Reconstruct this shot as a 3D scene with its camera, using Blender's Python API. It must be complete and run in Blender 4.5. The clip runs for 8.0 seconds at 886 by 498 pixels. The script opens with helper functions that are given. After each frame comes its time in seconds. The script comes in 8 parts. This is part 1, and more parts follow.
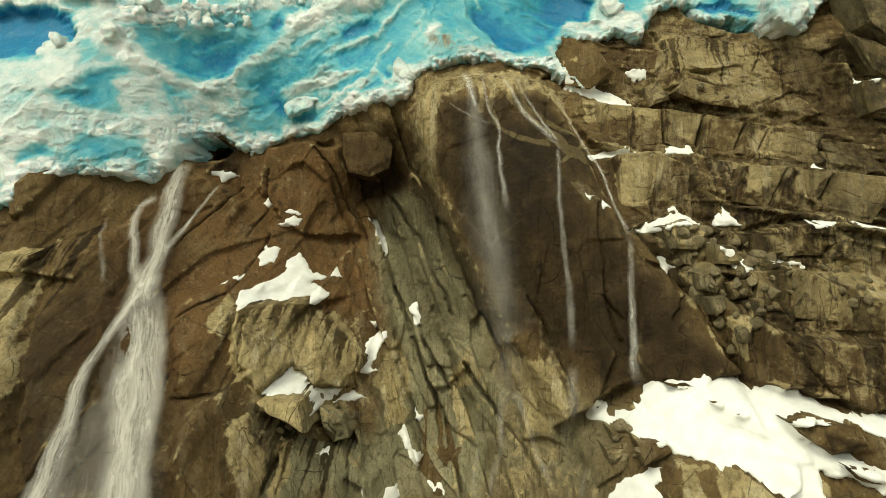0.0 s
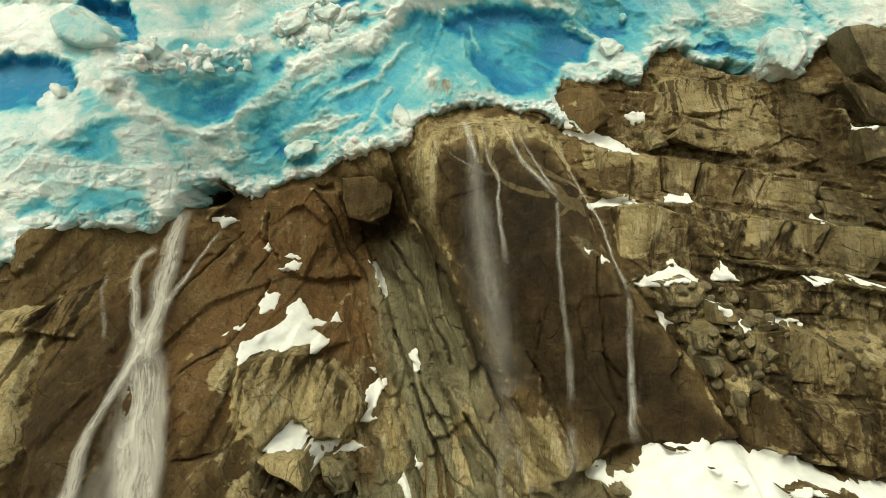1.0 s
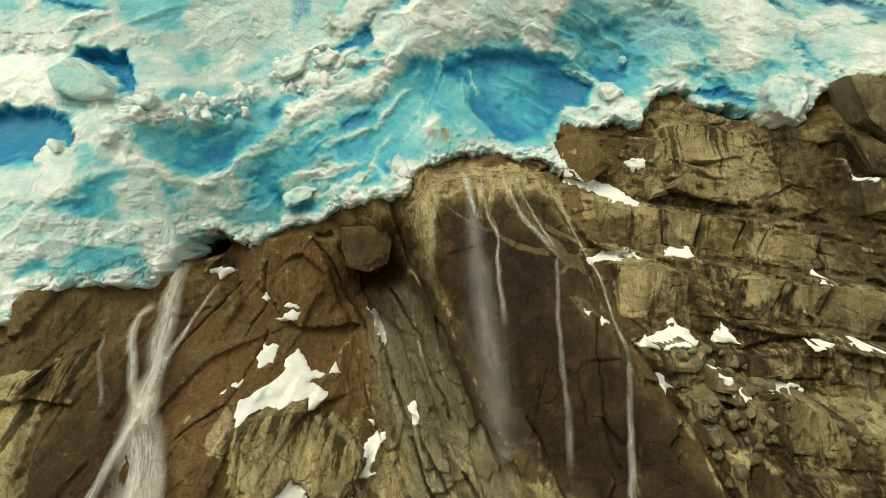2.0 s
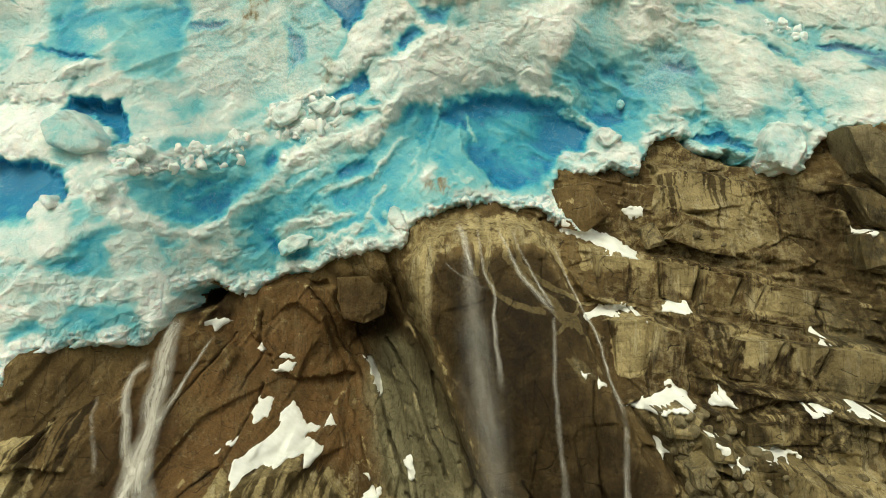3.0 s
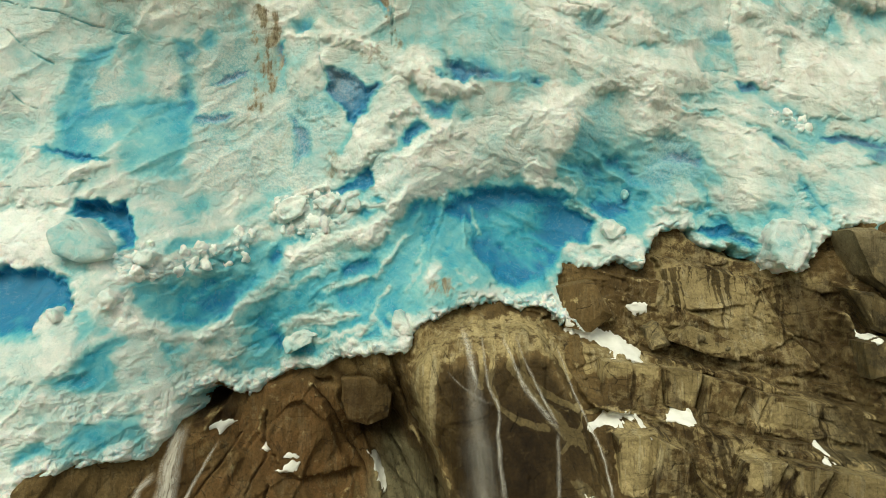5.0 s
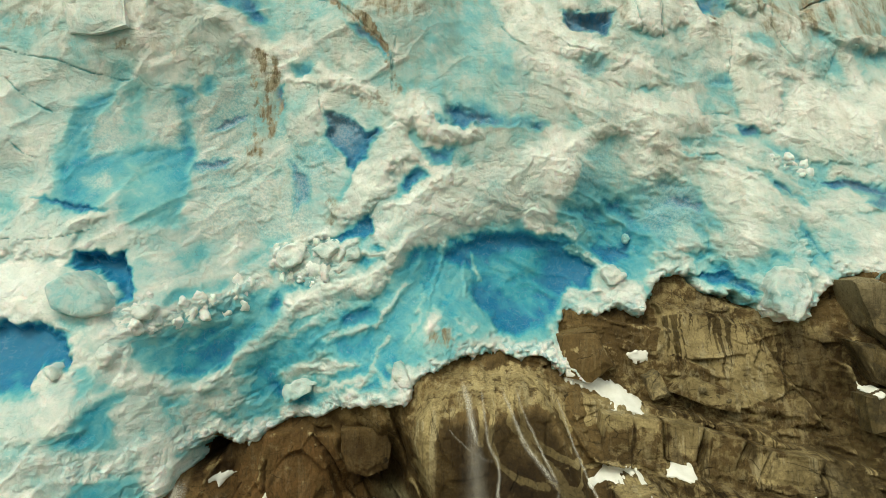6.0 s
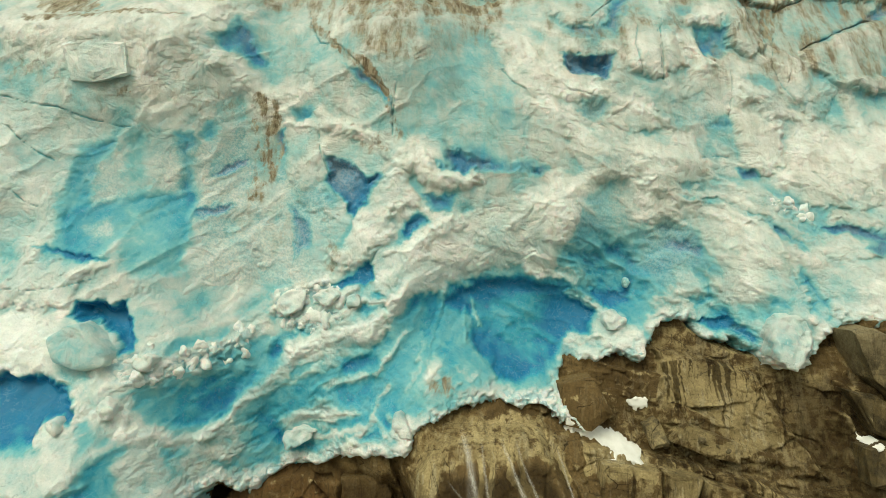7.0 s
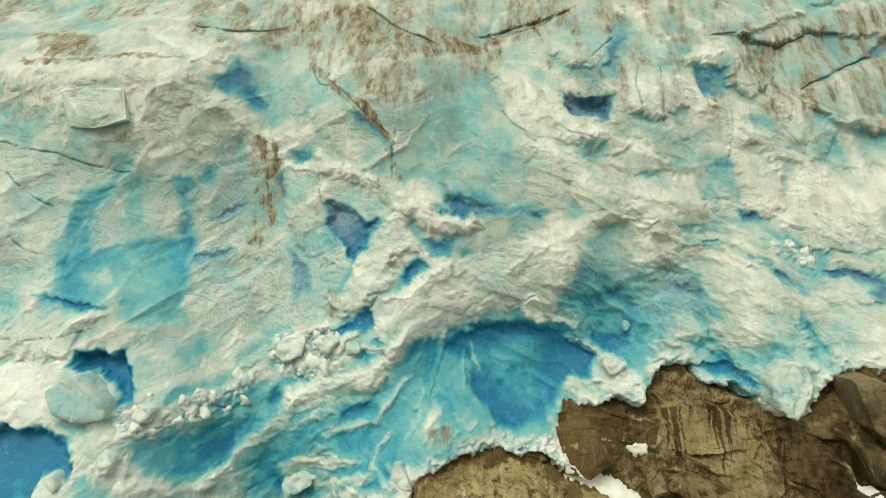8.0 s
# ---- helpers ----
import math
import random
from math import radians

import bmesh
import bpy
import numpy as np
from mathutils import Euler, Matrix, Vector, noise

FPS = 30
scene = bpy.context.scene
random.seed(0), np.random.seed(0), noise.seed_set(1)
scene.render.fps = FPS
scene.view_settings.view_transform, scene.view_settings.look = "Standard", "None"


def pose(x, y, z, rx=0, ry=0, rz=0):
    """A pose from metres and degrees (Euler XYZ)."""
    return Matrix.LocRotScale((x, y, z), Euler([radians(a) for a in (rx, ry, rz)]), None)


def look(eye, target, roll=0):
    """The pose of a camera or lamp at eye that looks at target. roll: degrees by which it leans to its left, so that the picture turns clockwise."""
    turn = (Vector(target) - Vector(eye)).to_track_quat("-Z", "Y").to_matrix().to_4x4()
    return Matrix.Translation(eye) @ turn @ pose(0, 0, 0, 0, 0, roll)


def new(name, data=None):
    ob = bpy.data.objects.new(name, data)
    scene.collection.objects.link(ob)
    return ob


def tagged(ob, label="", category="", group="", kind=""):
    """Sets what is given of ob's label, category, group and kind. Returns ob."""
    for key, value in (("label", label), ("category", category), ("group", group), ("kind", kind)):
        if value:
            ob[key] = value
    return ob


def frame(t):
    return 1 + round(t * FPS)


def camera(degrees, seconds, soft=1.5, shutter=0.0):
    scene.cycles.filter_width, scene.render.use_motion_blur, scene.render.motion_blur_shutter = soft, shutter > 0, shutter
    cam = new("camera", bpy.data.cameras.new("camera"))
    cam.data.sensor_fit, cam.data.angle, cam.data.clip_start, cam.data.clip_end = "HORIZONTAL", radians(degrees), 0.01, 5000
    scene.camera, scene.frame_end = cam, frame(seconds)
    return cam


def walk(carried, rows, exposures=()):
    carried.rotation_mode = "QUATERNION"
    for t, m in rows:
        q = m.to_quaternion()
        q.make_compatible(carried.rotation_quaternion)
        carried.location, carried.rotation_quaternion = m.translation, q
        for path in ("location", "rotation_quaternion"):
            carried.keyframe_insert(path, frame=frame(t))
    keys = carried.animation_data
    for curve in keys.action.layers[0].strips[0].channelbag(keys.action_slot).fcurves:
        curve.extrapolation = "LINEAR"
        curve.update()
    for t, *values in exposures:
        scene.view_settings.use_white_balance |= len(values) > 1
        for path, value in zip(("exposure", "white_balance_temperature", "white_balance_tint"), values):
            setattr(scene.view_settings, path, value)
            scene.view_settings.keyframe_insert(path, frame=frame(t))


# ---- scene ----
cam = camera(62.6, 8.0, soft=0.8)
METRES, EYE, TILT, LEAN, TURN = 37.0, 30.0, 0.0, 0.0, 0.0
SKY, SUN = 0.18, 0.7
EXPOSURES = [(0.0, 0.04, 7400, -6), (4.5, -0.08, 7400, -6), (8.0, -0.17, 7400, -6)]
ROWS = [
    (0.0, 0.0, 0.0, 0.0, -0.0, 0.0, 0.0),
    (0.5, -0.0014, -0.0028, 0.0556, -0.08, -0.03, -0.0),
    (1.0, -0.0007, -0.0069, 0.1131, -0.05, -0.04, 0.01),
    (1.5, -0.0009, -0.0041, 0.1761, -0.04, -0.09, 0.0),
    (3.0, 0.0037, 0.0133, 0.3706, -0.25, -0.26, -0.12),
    (3.5, -0.0003, 0.0149, 0.4329, -0.21, -0.29, -0.18),
    (4.0, -0.0062, 0.0103, 0.4966, -0.19, -0.33, -0.21),
    (4.5, -0.0043, 0.01, 0.561, -0.13, -0.33, -0.25),
    (6.0, -0.0008, 0.02, 0.7507, -0.01, -0.36, -0.28),
    (6.5, 0.0012, 0.0206, 0.8135, 0.06, -0.36, -0.29),
    (7.0, 0.0, 0.017, 0.8759, 0.06, -0.44, -0.33),
    (7.5, 0.0011, 0.0196, 0.9352, 0.09, -0.45, -0.33),
    (8.0, 0.0033, 0.0217, 0.9975, 0.15, -0.47, -0.34),
]
walk(cam, [(t, pose(0, 0, EYE, TILT, LEAN, TURN) @ pose(METRES * x, METRES * y, METRES * z, 90 + pitch, roll, yaw)) for t, x, y, z, yaw, pitch, roll in ROWS], EXPOSURES)

# ---- world, sun ----
SUN_UP, SUN_ROUND = 52.0, 205.0
world = bpy.data.worlds.new("overcast_sky")
scene.world = world
world.use_nodes = True
wn, wl = world.node_tree.nodes, world.node_tree.links
sky = wn.new("ShaderNodeTexSky")
sky.sky_type, sky.sun_disc = "NISHITA", False
sky.sun_elevation, sky.sun_rotation = radians(SUN_UP), radians(SUN_ROUND)
sky.air_density, sky.dust_density = 1.0, 4.0
pale = wn.new("ShaderNodeHueSaturation")
pale.inputs["Saturation"].default_value = 0.3
wl.new(sky.outputs["Color"], pale.inputs["Color"])
wl.new(pale.outputs["Color"], wn["Background"].inputs["Color"])
wn["Background"].inputs["Strength"].default_value = SKY
sun = new("sun", bpy.data.lights.new("sun", "SUN"))
sun.data.energy, sun.data.angle, sun.data.color = SUN, radians(14), (1.0, 0.95, 0.86)
az = radians(SUN_ROUND)
sun.matrix_world = look((0, 0, 0), (-math.sin(az) * math.cos(radians(SUN_UP)), -math.cos(az) * math.cos(radians(SUN_UP)), -math.sin(radians(SUN_UP))))


# ---- materials ----
def nodes_of(name):
    m = bpy.data.materials.new(name)
    m.use_nodes = True
    return m, m.node_tree.nodes, m.node_tree.links


class Shader:
    """A node material under construction, in world metres."""

    def __init__(self, name):
        self.mat, self.n, self.l = nodes_of(name)
        self.bsdf = self.n["Principled BSDF"]
        self.place = self.n.new("ShaderNodeNewGeometry").outputs["Position"]

    def put(self, value, socket):
        if isinstance(value, (int, float)):
            socket.default_value = value
        elif isinstance(value, tuple):
            socket.default_value = (*value, 1.0)
        else:
            self.l.new(value, socket)

    def stretched(self, sx, sy, sz, turn=0.0):
        node = self.n.new("ShaderNodeMapping")
        node.inputs["Scale"].default_value = (sx, sy, sz)
        node.inputs["Rotation"].default_value = (0, radians(turn), 0)
        self.l.new(self.place, node.inputs["Vector"])
        return node.outputs["Vector"]

    def bend(self, vector, sx, sy, sz, turn):
        node = self.n.new("ShaderNodeMapping")
        node.inputs["Scale"].default_value = (sx, sy, sz)
        node.inputs["Rotation"].default_value = (0, radians(turn), 0)
        self.l.new(vector, node.inputs["Vector"])
        return node.outputs["Vector"]

    def noise(self, scale, detail=4.0, rough=0.55, vector=None, warp=0.0):
        node = self.n.new("ShaderNodeTexNoise")
        node.inputs["Scale"].default_value = scale
        node.inputs["Detail"].default_value = detail
        node.inputs["Roughness"].default_value = rough
        node.inputs["Distortion"].default_value = warp
        self.l.new(vector or self.place, node.inputs["Vector"])
        return node.outputs["Fac"]

    def cells(self, scale, vector=None, feature="DISTANCE_TO_EDGE"):
        node = self.n.new("ShaderNodeTexVoronoi")
        node.feature = feature
        node.inputs["Scale"].default_value = scale
        self.l.new(vector or self.place, node.inputs["Vector"])
        return node.outputs["Distance"]

    def value(self, name):
        node = self.n.new("ShaderNodeAttribute")
        node.attribute_name = name
        return node.outputs["Fac"]

    def sum(self, a, b, op="ADD", clamp=False):
        node = self.n.new("ShaderNodeMath")
        node.operation, node.use_clamp = op, clamp
        self.put(a, node.inputs[0])
        self.put(b, node.inputs[1])
        return node.outputs[0]

    def span(self, v, lo, hi, to_lo=0.0, to_hi=1.0):
        node = self.n.new("ShaderNodeMapRange")
        for socket, x in zip(node.inputs[1:5], (lo, hi, to_lo, to_hi)):
            socket.default_value = x
        self.put(v, node.inputs[0])
        return node.outputs[0]

    def mix(self, f, a, b, kind="MIX"):
        node = self.n.new("ShaderNodeMix")
        node.data_type, node.blend_type = "RGBA", kind
        self.put(f, node.inputs[0])
        self.put(a, node.inputs[6])
        self.put(b, node.inputs[7])
        return node.outputs[2]

    def bump(self, height, metres, strength=1.0, under=None):
        node = self.n.new("ShaderNodeBump")
        node.inputs["Distance"].default_value = metres
        node.inputs["Strength"].default_value = strength
        self.l.new(height, node.inputs["Height"])
        if under:
            self.l.new(under, node.inputs["Normal"])
        return node.outputs["Normal"]

    def done(self, colour, rough, normal=None):
        self.put(colour, self.bsdf.inputs["Base Color"])
        self.put(rough, self.bsdf.inputs["Roughness"])
        if normal:
            self.l.new(normal, self.bsdf.inputs["Normal"])
        return self.mat


def rock_material(name, dark, light):
    s = Shader(name)
    broad = s.noise(0.10, 5, 0.6, warp=0.6)
    patch = s.noise(0.33, 9, 0.66, warp=0.5)
    mid = s.noise(1.1, 9, 0.68, warp=0.3)
    grain = s.noise(4.5, 9, 0.78)
    streak = s.noise(1.0, 6, 0.62, s.stretched(1.1, 0.6, 0.11, 4))
    fine_streak = s.noise(1.0, 5, 0.65, s.stretched(3.6, 1.5, 0.22, 6))
    warped = s.n.new("ShaderNodeVectorMath")
    wob = s.n.new("ShaderNodeTexNoise")
    wob.inputs["Scale"].default_value, wob.inputs["Detail"].default_value = 0.6, 4
    s.l.new(s.place, wob.inputs["Vector"])
    warped.operation = "MULTIPLY_ADD"
    s.l.new(wob.outputs["Color"], warped.inputs[0])
    warped.inputs[1].default_value = (1.6, 1.6, 1.6)
    s.l.new(s.place, warped.inputs[2])
    hair2 = s.cells(1.0, warped.outputs[0])
    slight = s.n.new("ShaderNodeVectorMath")
    slight.operation = "MULTIPLY_ADD"
    s.l.new(wob.outputs["Color"], slight.inputs[0])
    slight.inputs[1].default_value = (0.5, 0.5, 0.5)
    s.l.new(s.place, slight.inputs[2])
    steep = s.cells(0.6, s.bend(slight.outputs[0], 1.1, 0.5, 0.16, -24))
    flat = s.cells(0.6, s.bend(slight.outputs[0], 0.14, 0.5, 1.4, 11))
    tan, grey, red, wet_shade, drip = (s.value(k) for k in ("tan", "grey", "red", "wet_shade", "drip"))
    colour = s.mix(s.span(broad, 0.4, 0.6), dark, light)
    colour = s.mix(s.sum(red, s.span(patch, 0.38, 0.56, 0.3, 1.0), "MULTIPLY"), colour, (0.158, 0.086, 0.034))
    colour = s.mix(s.sum(grey, s.span(patch, 0.35, 0.5, 0.75, 1.0), "MULTIPLY"), colour, (0.245, 0.222, 0.135))
    pale = s.span(s.sum(s.sum(tan, 0.75, "MULTIPLY"), s.span(mid, 0.25, 0.75, -0.4, 0.4)), 0.20, 0.42, 0.0, 0.95)
    colour = s.mix(pale, colour, s.mix(s.span(patch, 0.42, 0.58), (0.27, 0.21, 0.105), (0.46, 0.365, 0.19)))
    colour = s.mix(s.sum(s.span(streak, 0.55, 0.59, 0.0, 0.7), s.sum(s.sum(tan, 0.8, "MULTIPLY"), 0.1), "MULTIPLY"), colour, (0.48, 0.41, 0.26))
    colour = s.mix(s.span(fine_streak, 0.57, 0.61, 0.0, 0.4), colour, (0.045, 0.034, 0.020))
    colour = s.mix(s.span(mid, 0.58, 0.63, 0.0, 0.3), colour, (0.25, 0.19, 0.105))
    colour = s.mix(s.span(mid, 0.42, 0.36, 0.0, 0.4), colour, (0.05, 0.037, 0.022))
    colour = s.mix(1.0, colour, s.mix(s.span(grain, 0.36, 0.64), (0.74, 0.73, 0.71), (1.28, 1.27, 1.24)), "MULTIPLY")
    joints = s.sum(s.sum(s.span(steep, 0.0, 0.008, 1.0, 0.0), s.span(patch, 0.49, 0.53), "MULTIPLY"), s.sum(s.span(flat, 0.0, 0.008, 1.0, 0.0), s.span(patch, 0.51, 0.47), "MULTIPLY"), "MAXIMUM")
    colour = s.mix(s.sum(joints, 0.85, "MULTIPLY"), colour, (0.022, 0.016, 0.010))
    pale_veins = s.sum(s.span(hair2, 0.0, 0.018, 1.0, 0.0), s.span(broad, 0.5, 0.6, 0.0, 0.22), "MULTIPLY")
    colour = s.mix(pale_veins, colour, (0.36, 0.30, 0.19))
    # darkens wet rock, seeping streaks and the painted shade alike
    soaked_shade = s.sum(s.sum(s.sum(wet_shade, s.span(patch, 0.4, 0.55, 0.8, 1.0), "MULTIPLY"), 1.0, "MULTIPLY"), s.sum(drip, 0.92, "MULTIPLY"), "MAXIMUM")
    colour = s.mix(soaked_shade, colour, s.mix(1.0, colour, (0.17, 0.145, 0.10), "MULTIPLY"))
    rough = s.sum(s.span(grain, 0.3, 0.7, 0.72, 0.92), s.sum(soaked_shade, 0.24, "MULTIPLY"), "SUBTRACT")
    s.bsdf.inputs["Specular IOR Level"].default_value = 0.13
    height = s.sum(s.sum(grain, 0.55, "MULTIPLY"), s.sum(mid, 0.8, "MULTIPLY"))
    height = s.sum(height, s.sum(joints, -0.5, "MULTIPLY"))
    chips = s.sum(s.cells(0.9, s.bend(slight.outputs[0], 1.3, 1.0, 0.7, 28), "F1"), s.sum(s.cells(2.6, s.bend(slight.outputs[0], 1.2, 1.0, 0.8, -20), "F1"), 0.4, "MULTIPLY"))
    height = s.sum(height, s.sum(chips, -0.9, "MULTIPLY"))
    return s.done(colour, rough, s.bump(height, 0.2, 0.9))


def ice_material():
    s = Shader("glacier_ice")
    broad = s.noise(0.16, 5, 0.6, warp=0.5)
    mid = s.noise(0.8, 8, 0.62, warp=0.7)
    crust = s.noise(2.4, 9, 0.72, warp=0.3)
    sugar = s.noise(8.0, 5, 0.8)
    # blue: clearness of the ice, with relief shading painted in
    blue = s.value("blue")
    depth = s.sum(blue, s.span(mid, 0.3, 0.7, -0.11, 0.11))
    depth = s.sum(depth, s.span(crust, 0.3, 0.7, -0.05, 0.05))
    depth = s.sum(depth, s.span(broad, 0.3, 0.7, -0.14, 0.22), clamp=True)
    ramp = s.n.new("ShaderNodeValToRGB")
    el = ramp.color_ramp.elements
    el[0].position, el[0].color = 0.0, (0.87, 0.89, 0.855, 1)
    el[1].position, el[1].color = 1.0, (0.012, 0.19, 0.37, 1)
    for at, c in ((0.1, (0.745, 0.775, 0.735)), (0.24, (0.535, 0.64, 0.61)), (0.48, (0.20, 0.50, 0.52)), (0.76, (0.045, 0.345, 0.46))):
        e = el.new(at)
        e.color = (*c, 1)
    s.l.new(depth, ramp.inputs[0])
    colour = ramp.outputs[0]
    colour = s.mix(s.sum(s.span(mid, 0.50, 0.42, 0.0, 0.2), s.span(blue, 0.1, 0.4, 1.0, 0.2), "MULTIPLY"), colour, (0.42, 0.50, 0.46))
    flakes = s.sum(s.span(crust, 0.54, 0.60, 0.0, 0.6), s.span(mid, 0.46, 0.52, 0.0, 1.0), "MULTIPLY")
    flakes = s.sum(flakes, s.span(blue, 0.15, 0.45, 0.8, 0.12), "MULTIPLY")
    colour = s.mix(flakes, colour, (0.82, 0.81, 0.74))
    pits = s.sum(s.span(sugar, 0.47, 0.38, 0.0, 0.3), s.span(blue, 0.5, 0.25, 0.0, 1.0), "MULTIPLY")
    colour = s.mix(pits, colour, (0.30, 0.42, 0.43))
    stipple = s.span(s.noise(5.0, 3, 0.6), 0.46, 0.53)
    sugared = s.value("sugar")
    colour = s.mix(s.sum(sugared, s.span(stipple, 0.0, 1.0, 0.6, 0.0), "MULTIPLY"), colour, (0.30, 0.46, 0.49))
    colour = s.mix(s.sum(sugared, s.span(stipple, 0.0, 1.0, 0.0, 0.6), "MULTIPLY"), colour, (0.74, 0.73, 0.66))
    wander = s.n.new("ShaderNodeTexNoise")
    wander.inputs["Scale"].default_value, wander.inputs["Detail"].default_value = 0.5, 5
    s.l.new(s.place, wander.inputs["Vector"])
    curved = s.n.new("ShaderNodeVectorMath")
    curved.operation = "MULTIPLY_ADD"
    s.l.new(wander.outputs["Color"], curved.inputs[0])
    curved.inputs[1].default_value = (3.0, 3.0, 3.0)
    s.l.new(s.place, curved.inputs[2])
    long_cracks, short_cracks = s.cells(0.24, curved.outputs[0]), s.cells(0.8, curved.outputs[0])
    seams = s.sum(s.span(long_cracks, 0.0, 0.007, 0.5, 0.0), s.span(broad, 0.52, 0.58, 0.0, 1.0), "MULTIPLY")
    colour = s.mix(seams, colour, (0.14, 0.23, 0.23))
    healed = s.sum(s.span(short_cracks, 0.0, 0.03, 0.8, 0.0), s.span(mid, 0.48, 0.54, 0.0, 1.0), "MULTIPLY")
    colour = s.mix(s.sum(healed, s.span(blue, 0.25, 0.6, 0.0, 0.18), "MULTIPLY"), colour, (0.62, 0.76, 0.76))
    runs = s.noise(1.0, 6, 0.65, s.stretched(1.3, 0.5, 0.2, 8))
    dirt = s.sum(s.value("dirt"), s.span(runs, 0.38, 0.62, 0.45, 1.0), "MULTIPLY")
    smear = s.noise(1.0, 9, 0.68, s.stretched(1.6, 0.8, 0.55, 8), 0.6)
    speck = s.sum(s.span(smear, 0.40, 0.60, 0.0, 1.0), s.span(s.value("dirt"), 0.2, 0.6, 0.2, 1.0), "MULTIPLY")
    colour = s.mix(s.sum(dirt, 1.15, "MULTIPLY", True), colour, (0.37, 0.325, 0.225))
    colour = s.mix(s.sum(dirt, speck, "MULTIPLY", True), colour, (0.13, 0.098, 0.055))
    crumb = s.value("crumb")
    wob = s.n.new("ShaderNodeTexNoise")
    wob.inputs["Scale"].default_value, wob.inputs["Detail"].default_value = 1.5, 4
    s.l.new(s.place, wob.inputs["Vector"])
    bent = s.n.new("ShaderNodeVectorMath")
    bent.operation = "MULTIPLY_ADD"
    s.l.new(wob.outputs["Color"], bent.inputs[0])
    bent.inputs[1].default_value = (0.9, 0.9, 0.9)
    s.l.new(s.place, bent.inputs[2])
    lumps = s.sum(s.cells(1.3, bent.outputs[0], "F1"), s.sum(s.cells(3.1, bent.outputs[0], "F1"), 0.45, "MULTIPLY"))
    gaps = s.sum(s.span(lumps, 0.62, 0.95), crumb, "MULTIPLY")
    colour = s.mix(s.sum(gaps, 0.7, "MULTIPLY"), colour, (0.22, 0.48, 0.52))
    height = s.sum(s.sum(sugar, 0.3, "MULTIPLY"), s.sum(crust, 0.42, "MULTIPLY"))
    height = s.sum(height, s.sum(mid, 0.5, "MULTIPLY"))
    shards = s.sum(s.cells(0.75, s.bend(bent.outputs[0], 1.0, 1.0, 1.8, -30), "F1"), s.sum(s.cells(2.2, s.bend(bent.outputs[0], 1.0, 1.0, 1.5, 24), "F1"), 0.5, "MULTIPLY"))
    broken = s.sum(s.span(s.noise(0.35, 4, 0.6, warp=0.8), 0.44, 0.58, 0.15, 1.0), s.span(blue, 0.2, 0.6, 1.0, 0.25), "MULTIPLY")
    height = s.sum(height, s.sum(s.sum(shards, -1.2, "MULTIPLY"), broken, "MULTIPLY"))
    height = s.sum(height, s.sum(s.sum(lumps, -2.4, "MULTIPLY"), crumb, "MULTIPLY"))
    s.bsdf.subsurface_method = "RANDOM_WALK"
    s.bsdf.inputs["Subsurface Weight"].default_value = 0.4
    s.bsdf.inputs["Subsurface Radius"].default_value = (0.3, 0.65, 0.8)
    s.bsdf.inputs["Subsurface Scale"].default_value = 0.08
    s.bsdf.inputs["IOR"].default_value = 1.31
    return s.done(colour, s.span(blue, 0.0, 1.0, 0.62, 0.3), s.bump(height, 0.15, 0.85))


def snow_material():
    s = Shader("old_snow")
    soft = s.noise(1.2, 5, 0.6)
    fine = s.noise(14.0, 3, 0.7)
    colour = s.mix(s.span(soft, 0.35, 0.7), (0.90, 0.89, 0.84), (0.80, 0.79, 0.72))
    colour = s.mix(s.sum(s.span(fine, 0.66, 0.74, 0.0, 0.5), s.span(soft, 0.5, 0.65), "MULTIPLY"), colour, (0.36, 0.32, 0.25))
    return s.done(colour, 0.7, s.bump(s.sum(soft, s.sum(fine, 0.2, "MULTIPLY")), 0.12, 0.7))


def water_material():
    s = Shader("falling_water")
    uv = s.n.new("ShaderNodeUVMap").outputs["UV"]
    def along(su, sv, detail):
        m = s.n.new("ShaderNodeMapping")
        m.inputs["Scale"].default_value = (su, sv, 1)
        s.l.new(uv, m.inputs["Vector"])
        return s.noise(1.0, detail, 0.6, m.outputs[0], 0.35)

    streak = s.sum(s.sum(along(1.0, 0.2, 4), 0.45, "MULTIPLY"), s.sum(along(5.0, 0.3, 6), 0.3, "MULTIPLY"))
    streak = s.sum(streak, s.sum(along(2.0, 0.9, 8), 0.25, "MULTIPLY"))
    streak = s.sum(s.sum(streak, 0.8, "MULTIPLY"), s.sum(along(6.0, 1.2, 5), 0.2, "MULTIPLY"))
    body = s.span(streak, 0.36, 0.66, 0.05, 1.0)
    cover = s.sum(s.sum(body, s.value("body"), "MULTIPLY"), 1.0, "MULTIPLY", True)
    s.bsdf.inputs["Base Color"].default_value = (0.82, 0.77, 0.67, 1)
    s.bsdf.inputs["Roughness"].default_value = 0.6
    s.l.new(cover, s.bsdf.inputs["Alpha"])
    return s.mat


def ground_material():
    s = Shader("gravel_ground")
    a, b = s.noise(0.05, 5, 0.6), s.noise(3.0, 5, 0.7)
    # unseen floor, kept pale to bounce light up onto the ice
    colour = s.mix(a, (0.23, 0.21, 0.17), (0.34, 0.31, 0.26))
    colour = s.mix(1.0, colour, s.mix(b, (0.6, 0.6, 0.6), (1.3, 1.3, 1.3)), "MULTIPLY")
    return s.done(colour, 0.9, s.bump(b, 0.1))


def unseen_slope_material():
    # dark colour of the unseen slope that blocks light
    s = Shader("unseen_slope_dark")
    a, b = s.noise(0.01, 5, 0.6), s.noise(0.12, 5, 0.7)
    return s.done(s.mix(a, s.mix(b, (0.03, 0.045, 0.022), (0.07, 0.085, 0.04)), (0.12, 0.105, 0.075)), 0.95)


